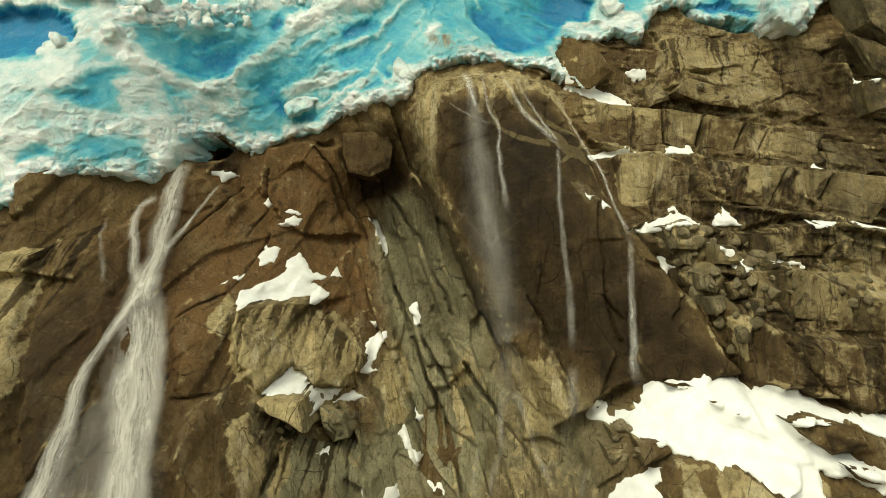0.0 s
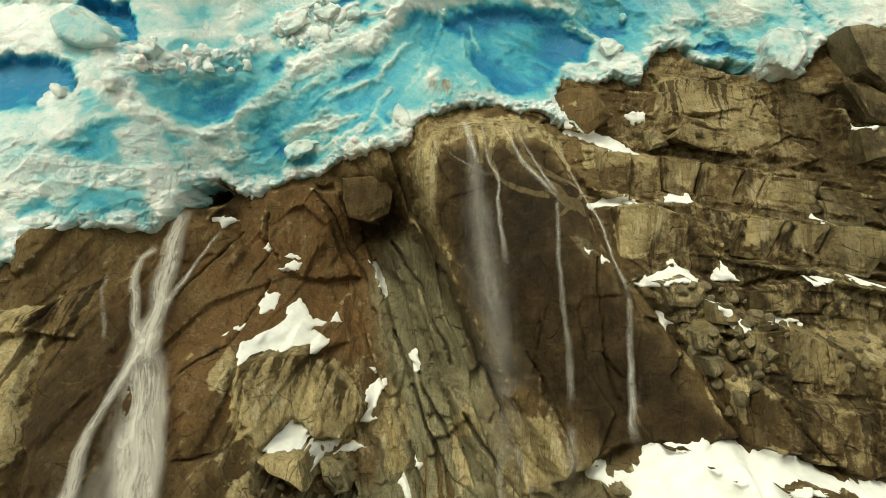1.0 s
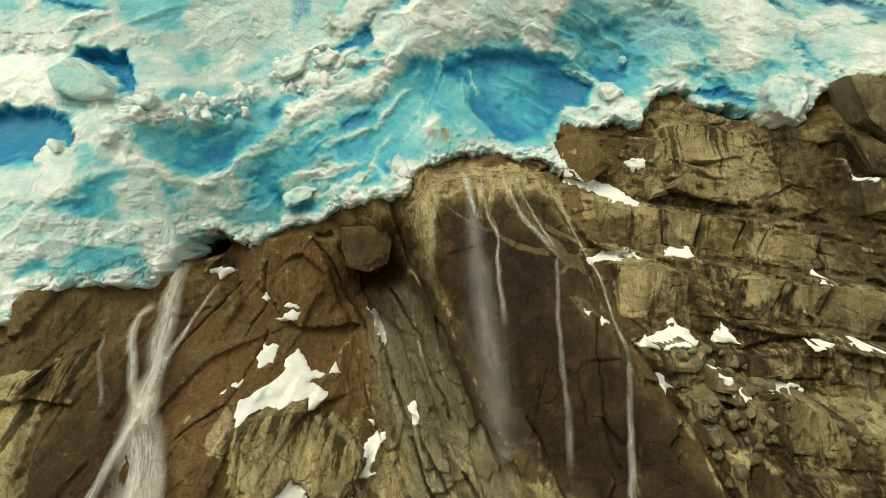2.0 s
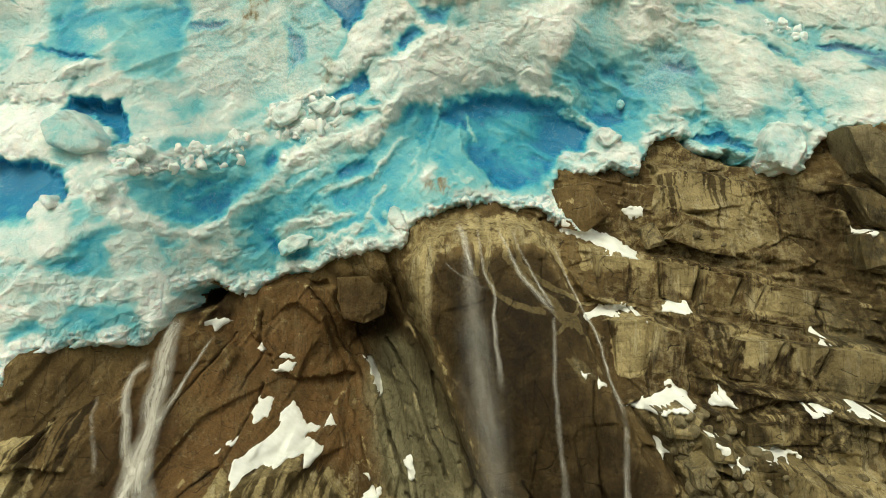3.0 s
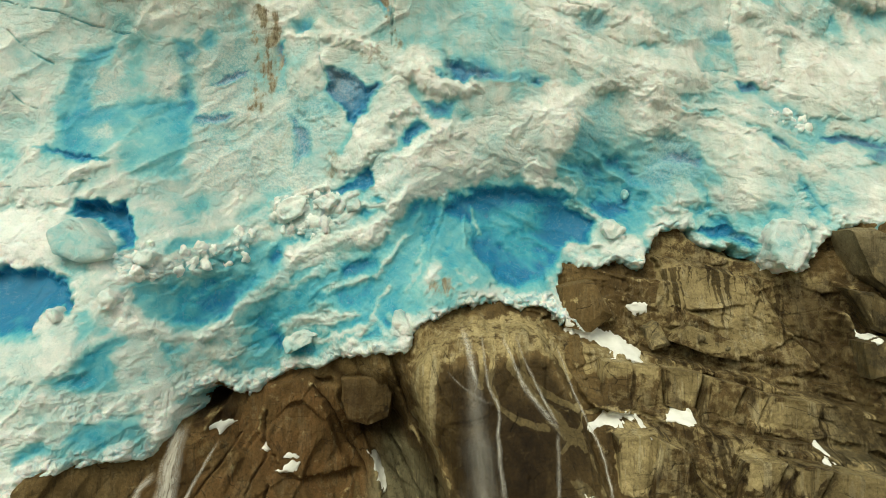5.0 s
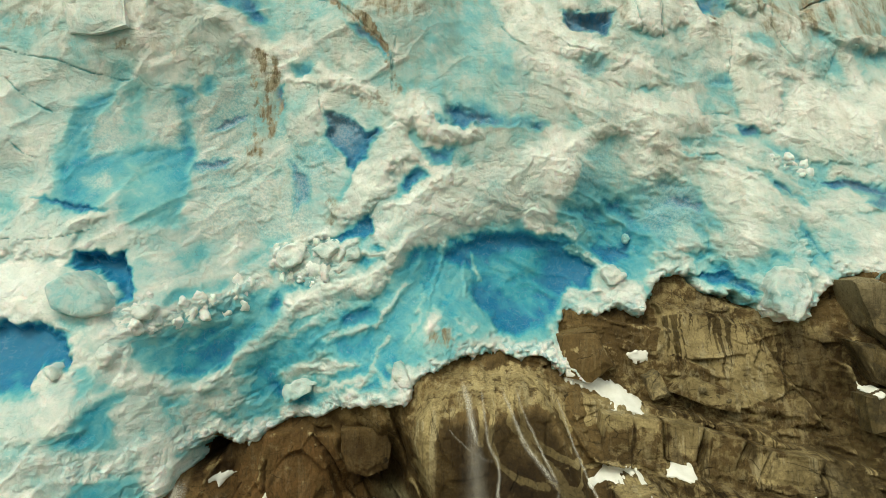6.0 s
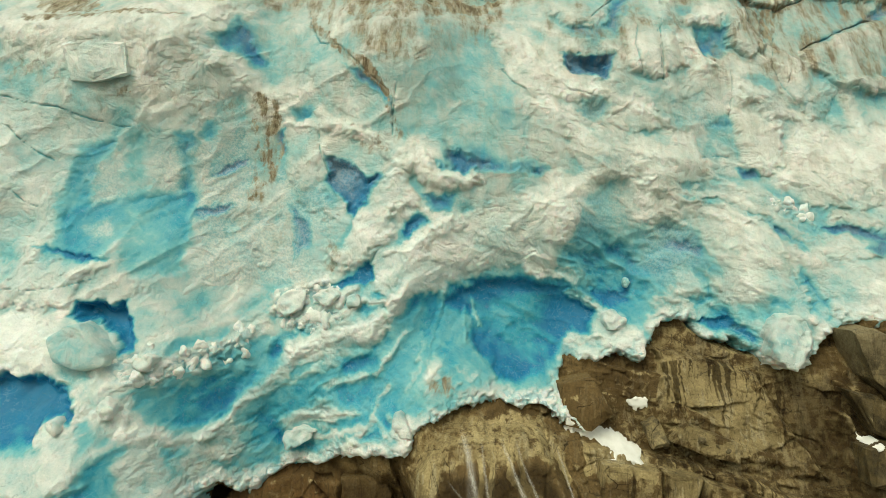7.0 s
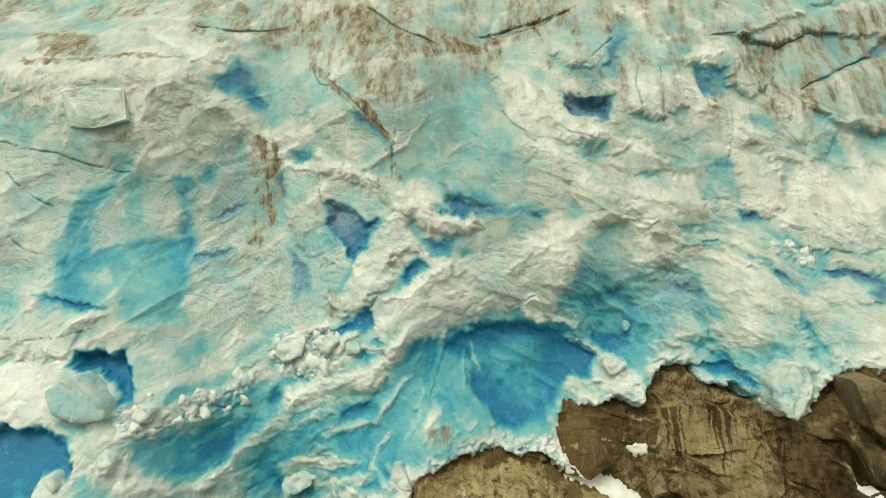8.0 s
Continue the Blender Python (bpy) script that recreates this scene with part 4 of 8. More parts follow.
def clear_ice(amount, soft, recess, points):
    w = window(points, soft + 3)
    d = inside(points, (GX + 1.2 * IX)[w], (GZ + 1.2 * IZ)[w])
    blue[w] += (amount - blue[w]) * ease(d, -soft, 0.9 * soft)
    ice[w] += recess * ease(d, -0.2, 0.9)


def grime(amount, soft, points):
    w = window(points, soft + 2)
    d = inside(points, (GX + 1.3 * IX)[w], (GZ + 1.3 * IZ)[w])
    dirt[w] = np.maximum(dirt[w], amount * ease(d, -soft, soft))


def granular(amount, soft, points):
    """Coarse granular ice: white grains over clear ice."""
    w = window(points, soft + 2)
    d = inside(points, (GX + 1.3 * IX)[w], (GZ + 1.3 * IZ)[w])
    sugar[w] = np.maximum(sugar[w], 0.7 * amount * ease(d, -soft, soft))


def crevasse(wide, deep, points):
    w = window(points, 2)
    d = off_line(points, (GX + 0.3 * WX)[w], (GZ + 0.3 * WZ)[w])
    wide = 0.75 * wide * (0.25 + 1.2 * np.clip(rough(GX[w], GZ[w], 1.6, 255, 2) + 0.4, 0, 1))
    groove = 1 - ease(d, 0.1 * wide, wide)
    ice[w] += 0.6 * deep * groove
    blue[w] = np.maximum(blue[w], 0.35 * groove)


ice, blue, crumb = build_ice_faces()
ice += BASE + 0.6
clear_ice(0.13, 1.5, 0, [(-49.8, 75.7), (-38.8, 75.8), (-32.1, 73.7), (-33.5, 71.6), (-36.5, 67.2), (-35.8, 63.1), (-36.9, 61.6), (-47.1, 61.1)])
clear_ice(0.56, 0.9, 0.3, [(-36.2, 67.2), (-34.5, 71.0), (-32.1, 73.2), (-31.6, 72.1), (-33.7, 68.3), (-33.5, 66.7), (-28.7, 67.3), (-26.4, 67.3), (-26.0, 72.3), (-25.0, 71.8), (-24.6, 66.2), (-24.5, 63.0), (-24.5, 58.9), (-29.3, 59.1), (-30.1, 61.1), (-35.0, 61.6), (-36.3, 64.6)])
clear_ice(0.42, 0.6, 0.1, [(-31.4, 73.2), (-29.6, 73.5), (-29.2, 68.4), (-30.8, 68.4)])
clear_ice(0.2, 0.6, 0, [(-33.7, 68.3), (-31.5, 70.5), (-31.0, 67.0), (-33.4, 65.9)])
clear_ice(0.25, 0.5, 0, [(-33.5, 64.1), (-31.7, 64.6), (-30.9, 63.1), (-32.7, 62.1)])
clear_ice(0.2, 1, 0, [(-24.0, 64.9), (-20.6, 69.6), (-19.8, 74.3), (-17.7, 65.1), (-14.1, 58.6), (-23.6, 58.8)])
clear_ice(0.9, 0.2, 0.4, [(-23.4, 69.3), (-22.4, 70.2), (-20.2, 71.2), (-20.4, 70.5), (-21.9, 69.3), (-23.0, 68.9)])
clear_ice(0.85, 0.3, 0.4, [(-24.5, 65.7), (-21.4, 66.5), (-20.8, 66.0), (-22.3, 65.1), (-24.5, 65.0)])
clear_ice(1, 0.3, 0.8, [(-37.4, 61.7), (-34.5, 61.6), (-30.5, 60.8), (-32.3, 60.5), (-34.3, 60.9)])
clear_ice(0.6, 0.4, 0.2, [(-26.7, 73.4), (-25.0, 73.2), (-24.5, 71.8), (-25.7, 71.5)])
clear_ice(0.5, 0.4, 0.2, [(-24.3, 74.0), (-22.9, 74.7), (-23.3, 73.0), (-24.5, 72.6)])
mound(1.28, 0.6, 0.08, [(-46.6, 60.9), (-36.9, 60.8), (-32.5, 60.4), (-30.2, 60.7), (-28.9, 61.0), (-31.8, 59.5), (-33.5, 56.4), (-46.0, 56.3)])
mound(1.28, 0.6, 0, [(-40.3, 95.2), (-29.6, 94.5), (-23.2, 88.3), (-22.5, 87.5), (-23.2, 85.4), (-25.8, 85.4), (-32.2, 89.4)])
mound(0.96, 0.6, 0.08, [(-50.0, 85.2), (-33.8, 85.1), (-27.2, 85.2), (-25.7, 84.8), (-21.0, 81.1), (-19.8, 78.8), (-25.1, 80.0), (-31.3, 81.7), (-37.2, 81.7), (-48.2, 82.1)])
clear_ice(0.65, 0.6, 0.5, [(-26.5, 82.9), (-24.2, 82.9), (-21.8, 86.1), (-20.3, 84.6), (-18.5, 80.9), (-20.1, 81.0), (-21.7, 82.4), (-24.0, 81.4)])
mound(0.96, 0.6, 0.2, [(-19.3, 88.0), (-15.2, 88.4), (-13.6, 83.3), (-10.7, 81.8), (-8.2, 74.2), (-13.0, 77.8), (-14.3, 80.2), (-18.3, 80.1)])
clear_ice(0.5, 0.6, 0.2, [(-17.1, 74.9), (-14.9, 77.3), (-11.8, 74.9), (-14.2, 74.3)])
clear_ice(0.45, 0.5, 0.2, [(-16.3, 76.4), (-13.1, 76.1), (-12.1, 74.6), (-15.4, 74.9)])
mound(0.8, 0.4, 0.16, [(-16.4, 74.0), (-12.8, 73.1), (-12.5, 68.5), (-10.2, 64.7), (-15.1, 66.3), (-16.2, 70.8)])
clear_ice(0.3, 1, 0, [(-17.7, 65.1), (-14.0, 68.6), (-9.1, 64.7), (-12.4, 59.7), (-17.4, 59.6)])
clear_ice(0.75, 0.4, 0.4, [(-15.8, 66.3), (-13.1, 64.6), (-13.3, 61.8), (-15.0, 60.7), (-14.9, 63.5)])
clear_ice(0.7, 0.3, 0.3, [(-17.5, 73.7), (-16.5, 74.3), (-16.3, 71.7), (-17.0, 72.0)])
clear_ice(0.85, 0.4, 1, [(-12.2, 71.4), (-9.3, 70.3), (-7.6, 69.0), (-6.1, 69.4), (-8.0, 66.3), (-8.9, 65.2), (-10.3, 66.6), (-11.9, 68.6)])
mound(0.96, 0.3, 0, [(-13.0, 77.2), (-11.1, 75.4), (-8.2, 74.2), (-7.1, 72.5), (-10.5, 73.5), (-15.2, 74.2)])
mound(1.76, 0.35, 0.06, [(-10.3, 59.8), (-11.5, 61.4), (-9.8, 62.2), (-8.8, 65.0), (-5.8, 69.1), (-4.7, 70.8), (-2.2, 70.8), (-3.6, 68.6), (-2.3, 66.4), (-5.2, 64.7), (-4.5, 63.1), (-6.7, 61.5), (-7.8, 59.9)])
mound(1.28, 0.5, 0.1, [(-7.0, 71.9), (-4.8, 73.5), (-2.3, 71.9), (0.8, 69.7), (4.1, 68.3), (0.8, 67.5), (-2.5, 68.6), (-4.7, 70.2)])
clear_ice(0.7, 0.25, 0.5, [(-2.4, 67.5), (0.8, 67.2), (0.7, 65.7), (-1.4, 65.4)])
clear_ice(0.8, 0.4, 0.6, [(-4.6, 64.1), (-2.4, 65.7), (-1.3, 64.7), (-3.5, 62.9)])
clear_ice(0.85, 0.4, 0.7, [(-2.3, 72.0), (0.2, 70.3), (2.0, 68.5), (-0.9, 70.2)])
clear_ice(1, 0.25, 0.8, [(-11.3, 58.5), (-7.8, 59.8), (-7.2, 60.9), (-6.9, 59.0), (-10.0, 58.1)])
clear_ice(0.27, 1.2, 0.1, [(-4.4, 81.1), (3.9, 86.7), (6.8, 83.9), (8.5, 79.4), (6.6, 78.1), (4.8, 73.8), (9.9, 69.8), (3.0, 71.4), (0.8, 73.7), (-1.4, 72.5), (-3.7, 75.4)])
clear_ice(0.8, 0.5, 0.7, [(-0.4, 73.1), (0.8, 72.0), (4.2, 71.0), (6.4, 70.1), (9.6, 70.3), (10.1, 69.4), (5.3, 69.8), (0.8, 69.0)])
mound(0.8, 0.3, 0.1, [(1.6, 72.5), (2.5, 72.2), (4.4, 68.3), (3.0, 68.6), (1.9, 70.8)])
mound(1.44, 0.6, 0.02, [(3.8, 86.6), (8.2, 86.8), (10.3, 83.1), (12.5, 79.9), (17.2, 78.1), (16.0, 76.8), (12.4, 77.5), (8.9, 78.0), (6.6, 79.8), (5.5, 83.0)])
clear_ice(0.75, 0.2, 0.4, [(-0.2, 80.5), (0.8, 77.8), (1.6, 76.4), (2.8, 75.2), (1.9, 76.0), (0.4, 77.4)])
clear_ice(0.2, 0.8, 0.3, [(11.9, 92.5), (14.0, 94.0), (19.8, 94.7), (18.9, 88.2), (16.1, 85.7), (13.0, 85.3), (11.7, 87.6)])
clear_ice(0.55, 0.4, 0.3, [(13.2, 86.8), (16.8, 86.6), (19.5, 88.4), (18.8, 86.6), (16.6, 85.1), (13.6, 85.1)])
mound(0.64, 0.3, 0.1, [(11.7, 85.0), (17.7, 85.0), (17.6, 82.8), (12.7, 82.8)])
clear_ice(0.95, 0.25, 0.9, [(12.5, 82.9), (15.2, 82.5), (17.7, 82.8), (17.4, 79.7), (15.6, 80.7), (13.3, 80.5)])
mound(2.08, 0.5, 0.1, [(19.9, 93.9), (22.8, 93.9), (24.6, 89.6), (25.5, 84.0), (26.5, 81.4), (22.1, 80.1), (19.7, 80.6), (19.0, 85.9)])
clear_ice(0.5, 0.5, 0.2, [(18.9, 93.8), (21.2, 93.0), (20.2, 88.3), (17.9, 85.9)])
clear_ice(0.35, 1, 0.2, [(21.9, 77.7), (27.8, 79.0), (28.4, 77.3), (31.3, 74.9), (24.5, 74.8)])
clear_ice(0.5, 0.4, 0.2, [(21.9, 78.4), (23.4, 76.6), (22.7, 75.4), (22.0, 76.5)])
clear_ice(0.5, 0.4, 0.2, [(27.7, 75.4), (31.4, 76.7), (31.4, 74.6), (28.2, 74.7)])
mound(1.44, 0.4, 0.12, [(17.3, 75.2), (20.8, 77.6), (21.3, 77.0), (23.2, 74.6), (20.0, 73.9)])
clear_ice(0.5, 0.6, 0.2, [(13.7, 76.8), (18.5, 76.9), (17.2, 75.2), (14.8, 75.5)])
clear_ice(0.55, 0.4, 0.5, [(27.5, 87.0), (31.6, 87.2), (32.2, 83.7), (29.4, 82.3), (27.7, 84.2)])
mound(0.96, 0.3, 0.05, [(25.8, 87.5), (29.2, 89.8), (31.7, 88.5), (31.3, 86.9), (27.2, 86.7)])
mound(1.44, 0.35, 0.08, [(31.3, 84.2), (34.6, 83.8), (36.8, 81.8), (37.0, 78.6), (39.1, 75.5), (35.4, 76.1), (31.9, 78.5), (31.0, 82.2)])
clear_ice(0.42, 0.4, 0.1, [(32.5, 81.1), (36.3, 80.3), (35.6, 79.3), (31.8, 80.1)])
mound(1.28, 0.3, 0.2, [(37.5, 81.8), (39.6, 82.2), (43.8, 80.1), (44.1, 79.1), (41.0, 75.6), (39.7, 75.5), (37.2, 79.2)])
mound(0.8, 0.3, 0.28, [(44.1, 79.2), (47.7, 79.2), (49.4, 75.7), (42.2, 75.0), (41.4, 75.8)])
clear_ice(0.22, 1, 0.8, [(33.9, 91.2), (59.2, 103.0), (51.5, 81.2), (44.3, 80.6), (38.2, 83.7), (34.5, 85.2)])
clear_ice(0.6, 0.3, 0.6, [(41.2, 84.7), (45.7, 87.7), (48.9, 88.6), (56.1, 94.2), (54.9, 90.9), (49.4, 87.8), (45.4, 86.8)])
mound(0.64, 0.2, 0.2, [(31.8, 89.2), (35.5, 90.4), (37.0, 90.0), (35.6, 84.1), (33.5, 85.0), (32.6, 87.1)])
mound(1.44, 0.6, 0.05, [(20.0, 74.0), (26.7, 74.2), (27.7, 70.6), (30.0, 69.1), (24.0, 68.8), (19.8, 69.3), (15.6, 68.7), (12.7, 72.1), (12.3, 75.0), (17.0, 74.0)])
clear_ice(0.36, 0.5, 0, [(15.2, 71.5), (18.3, 72.3), (19.6, 70.5), (15.8, 69.8)])
mound(1.76, 0.4, 0.05, [(30.6, 77.8), (36.0, 75.5), (36.1, 70.7), (32.9, 69.5), (30.9, 73.0)])
clear_ice(0.9, 0.3, 0.6, [(30.9, 70.5), (32.7, 70.4), (33.3, 69.5), (31.4, 69.4)])
clear_ice(0.3, 0.4, 0.2, [(27.6, 73.6), (28.8, 73.5), (28.8, 71.8), (27.5, 71.8)])
mound(1.76, 0.8, 0.05, [(36.5, 74.3), (41.5, 75.0), (52.4, 74.5), (49.7, 66.7), (40.7, 66.0), (36.9, 66.6), (35.1, 68.9)])
mound(1.12, 0.4, 0.05, [(39.3, 64.9), (41.7, 65.8), (49.6, 66.4), (48.8, 64.4), (42.3, 64.1)])
mound(1.12, 0.4, 0.05, [(36.5, 62.1), (38.4, 63.8), (41.5, 63.3), (45.0, 62.2), (42.3, 60.9), (38.2, 60.8)])
clear_ice(1, 0.4, 1.2, [(26.3, 67.4), (30.0, 67.1), (32.7, 66.0), (35.1, 64.0), (36.9, 62.3), (35.4, 62.6), (32.0, 65.0), (29.4, 66.2)])
clear_ice(0.95, 0.3, 0.8, [(38.2, 64.2), (42.2, 64.3), (46.8, 62.6), (42.5, 63.4), (39.3, 63.7)])
clear_ice(0.9, 0.3, 0.6, [(41.7, 62.1), (44.0, 63.0), (46.6, 62.2), (43.4, 61.3)])
rubble(0.6, 0.8, [(32.7, 67.7), (37.2, 67.2), (38.1, 63.7), (35.6, 64.8)])
grime(1, 0.5, [(-44.4, 89.3), (-36.8, 88.7), (-34.7, 85.7), (-40.8, 85.5)])
grime(0.35, 1.5, [(-48.3, 81.9), (-37.4, 81.7), (-36.8, 78.3), (-47.0, 77.0)])
grime(0.4, 1.5, [(-30.9, 81.2), (-26.6, 79.9), (-21.9, 78.1), (-19.5, 80.1), (-17.7, 76.6), (-18.7, 74.3), (-26.6, 75.5), (-30.3, 78.5)])
grime(0.35, 1, [(-36.5, 77.6), (-31.3, 78.2), (-30.8, 74.7), (-35.5, 75.4)])
grime(0.9, 0.3, [(-31.8, 77.1), (-30.6, 77.6), (-31.1, 76.4), (-31.9, 76.4)])
grime(1.4, 0.6, [(-19.9, 78.3), (-17.1, 76.6), (-16.3, 72.0), (-17.7, 68.5), (-18.7, 66.3), (-19.8, 66.3), (-18.8, 71.4), (-19.7, 74.8)])
grime(0.5, 1, [(-21.2, 65.2), (-18.6, 68.5), (-19.2, 64.6), (-21.1, 63.0)])
grime(0.6, 0.4, [(-8.8, 72.8), (-5.4, 74.2), (-3.7, 73.6), (-5.3, 72.1), (-7.6, 71.6)])
grime(0.6, 0.4, [(-11.6, 61.9), (-10.0, 62.5), (-9.9, 59.9), (-11.5, 59.8)])
grime(0.3, 0.8, [(-17.6, 65.1), (-16.0, 65.7), (-14.2, 63.5), (-17.4, 60.7)])
grime(1.2, 0.8, [(-13.6, 95.0), (-8.9, 94.6), (-4.1, 89.4), (-0.5, 88.3), (2.6, 88.0), (-2.8, 86.7), (-9.8, 85.6), (-11.5, 88.9)])
grime(1.1, 0.4, [(-18.9, 91.2), (-12.9, 94.5), (-14.3, 91.1)])
grime(1.2, 0.5, [(-8.9, 94.2), (-5.4, 91.0), (-1.0, 89.0), (-4.1, 88.4)])
grime(0.9, 0.7, [(-9.8, 85.7), (-2.8, 86.4), (-2.1, 81.2), (-6.0, 80.7), (-9.0, 83.0)])
grime(0.5, 0.6, [(-1.7, 89.7), (3.3, 90.6), (3.9, 87.7), (-0.4, 87.1)])
grime(0.5, 0.8, [(20.5, 95.3), (30.6, 95.6), (28.8, 90.7), (22.2, 93.6)])
grime(0.7, 0.4, [(29.2, 92.1), (34.5, 93.5), (33.2, 91.8), (29.5, 90.7)])
grime(0.4, 2, [(33.7, 91.0), (58.9, 102.8), (51.2, 81.1), (44.1, 80.5), (38.0, 83.6), (34.3, 85.1)])
grime(1.2, 0.2, [(37.1, 89.9), (38.6, 90.0), (37.3, 86.4), (35.9, 85.8)])
grime(0.3, 1, [(30.7, 77.9), (36.1, 75.5), (36.1, 70.7), (31.6, 73.0)])
grime(0.5, 1, [(-23.8, 90.1), (-21.1, 90.6), (-18.9, 88.3), (-23.2, 88.0)])
grime(0.9, 0.2, [(-24.1, 95.0), (-22.6, 94.1), (-22.1, 91.1), (-22.5, 91.2)])
grime(0.8, 0.2, [(-14.9, 88.1), (-14.2, 90.0), (-14.0, 84.8), (-14.6, 85.5)])
grime(0.4, 0.8, [(-29.8, 94.7), (-15.0, 95.1), (-18.3, 91.3), (-23.8, 90.1)])
grime(0.4, 1, [(4.2, 96.0), (14.1, 95.6), (12.8, 92.3), (5.9, 89.9)])
grime(0.4, 0.5, [(22.7, 87.4), (24.5, 86.8), (23.5, 81.4), (22.6, 82.0)])
crevasse(0.16, 0.5, [(-47.0, 77.0), (-41.7, 76.2), (-36.5, 75.0), (-31.4, 73.6), (-30.7, 73.7)])
crevasse(0.16, 0.5, [(-4.9, 79.0), (-5.3, 74.7), (-5.4, 73.3)])
crevasse(0.16, 0.5, [(6.1, 81.1), (6.9, 79.6), (8.7, 78.4)])
crevasse(0.16, 0.5, [(-14.9, 88.1), (-14.6, 86.2), (-13.4, 83.7), (-10.8, 83.0), (-8.3, 80.2), (-5.4, 77.6), (-5.3, 74.2)])
crevasse(0.16, 0.5, [(37.6, 86.0), (36.0, 82.2), (37.3, 79.6), (39.4, 76.5)])
crevasse(0.16, 0.5, [(38.3, 81.9), (37.4, 79.6)])
crevasse(0.16, 0.5, [(-41.4, 73.5), (-39.2, 71.2), (-37.2, 70.1)])
crevasse(0.16, 0.5, [(-40.5, 67.2), (-39.4, 66.2), (-38.1, 65.6)])
crevasse(0.16, 0.5, [(31.1, 82.0), (31.1, 78.5), (30.6, 75.4)])
crevasse(0.16, 0.5, [(6.6, 90.8), (11.2, 92.3), (16.0, 95.5)])
crevasse(0.16, 0.5, [(27.3, 71.7), (30.3, 71.8)])
crevasse(0.16, 0.5, [(38.9, 70.1), (40.7, 67.8), (41.3, 67.6)])
crevasse(0.16, 0.5, [(21.0, 86.7), (20.5, 83.9), (21.1, 80.4)])
crevasse(0.16, 0.5, [(23.1, 86.0), (23.2, 81.4)])
crevasse(0.16, 0.5, [(10.8, 80.3), (13.1, 78.7), (16.0, 77.9)])
crevasse(0.16, 0.5, [(16.2, 87.7), (19.1, 90.4)])
crevasse(0.16, 0.5, [(-12.9, 74.3), (-12.5, 71.1), (-10.9, 66.9)])
clear_ice(0.75, 0.3, 0.3, [(-10.8, 81.0), (-8.3, 80.0), (-5.4, 77.3), (-5.4, 76.5), (-7.7, 78.2), (-9.5, 79.7)])
clear_ice(0.62, 1, 0.3, [(-11.9, 46.1), (-9.7, 50.9), (-4.5, 54.7), (-3.5, 57.5), (-1.3, 58.1), (0.9, 57.1), (-2.4, 54.7), (-2.3, 49.9), (-1.7, 47.4), (-3.2, 45.9), (-7.3, 43.8)])
clear_ice(0.35, 1.2, 0, [(5.3, 63.8), (12.2, 65.2), (14.6, 61.3), (6.5, 60.0)])
clear_ice(0.72, 0.45, 0.9, [(-0.8, 56.4), (2.0, 58.2), (5.4, 59.2), (7.7, 59.1), (12.3, 58.9), (14.1, 57.6), (15.8, 55.6), (14.8, 53.3), (12.2, 52.7), (11.1, 50.7), (9.6, 49.9), (7.9, 49.1), (5.1, 49.4), (4.7, 51.0), (3.1, 51.5), (2.5, 52.6), (2.7, 54.9), (0.9, 55.7)])
mound(1.2, 0.8, 0.06, [(-7.3, 60.4), (-5.1, 61.8), (-1.9, 64.0), (2.5, 65.8), (12.1, 69.1), (12.4, 66.8), (13.8, 64.0), (12.1, 61.7), (11.9, 59.8), (8.2, 59.4), (7.6, 60.3), (4.2, 59.3), (0.9, 58.1), (0.3, 57.3), (-1.3, 57.0), (-3.7, 57.9), (-5.0, 55.7), (-7.2, 58.4)])
clear_ice(0.85, 0.4, 0.3, [(0.9, 57.9), (4.3, 59.1), (8.0, 59.5), (12.3, 58.7), (11.2, 57.3), (3.7, 56.6)])
clear_ice(0.8, 0.6, 0.2, [(3.1, 52.6), (6.4, 51.5), (9.6, 49.9), (6.2, 49.1), (4.7, 50.4)])
clear_ice(0.62, 0.8, 0, [(4.8, 56.1), (7.2, 56.1), (6.5, 52.7), (4.2, 53.8)])
clear_ice(0.4, 0.8, 0.1, [(2.5, 64.8), (6.4, 64.4), (5.3, 63.0), (2.5, 63.5)])
mound(0.7, 0.25, 0.48, [(-2.2, 50.4), (-1.9, 54.1), (-0.8, 55.8), (2.5, 54.3), (2.8, 52.0), (4.2, 51.2), (4.6, 49.9), (5.0, 48.4), (1.8, 47.4), (-1.2, 47.4)])
mound(0.4, 0.3, 0.2, [(-2.5, 49.9), (-2.2, 52.5), (-1.1, 58.0), (-0.5, 58.1), (-1.7, 52.5), (-1.8, 48.9)])
clear_ice(0.85, 0.6, 0.8, [(14.0, 61.9), (18.1, 62.6), (20.5, 60.9), (19.9, 58.5), (19.3, 56.2), (16.4, 55.9), (14.7, 57.9)])
clear_ice(0.85, 0.4, 0.6, [(23.0, 65.0), (24.9, 65.1), (24.1, 63.3), (26.4, 62.1), (27.5, 59.1), (24.4, 61.5), (21.1, 60.9), (20.5, 63.2)])
clear_ice(0.55, 0.8, 0.2, [(13.4, 63.5), (15.7, 64.2), (18.1, 63.1), (22.9, 62.1), (19.9, 59.7), (14.6, 61.3)])
clear_ice(0.43, 0.8, 0.1, [(19.3, 57.4), (24.0, 59.2), (27.2, 56.8), (23.7, 55.1), (20.9, 54.5), (19.2, 55.6)])
mound(2, 1.2, 0.1, [(24.8, 62.9), (24.0, 64.9), (29.9, 66.1), (33.4, 64.0), (35.4, 60.6), (36.0, 56.5), (34.9, 52.7), (31.5, 51.4), (30.8, 53.8), (28.8, 55.3), (27.0, 55.9), (26.8, 58.8)])
mound(0.6, 0.4, 0.1, [(23.2, 60.5), (24.7, 61.3), (26.8, 58.5), (27.0, 56.7), (23.7, 57.3)])
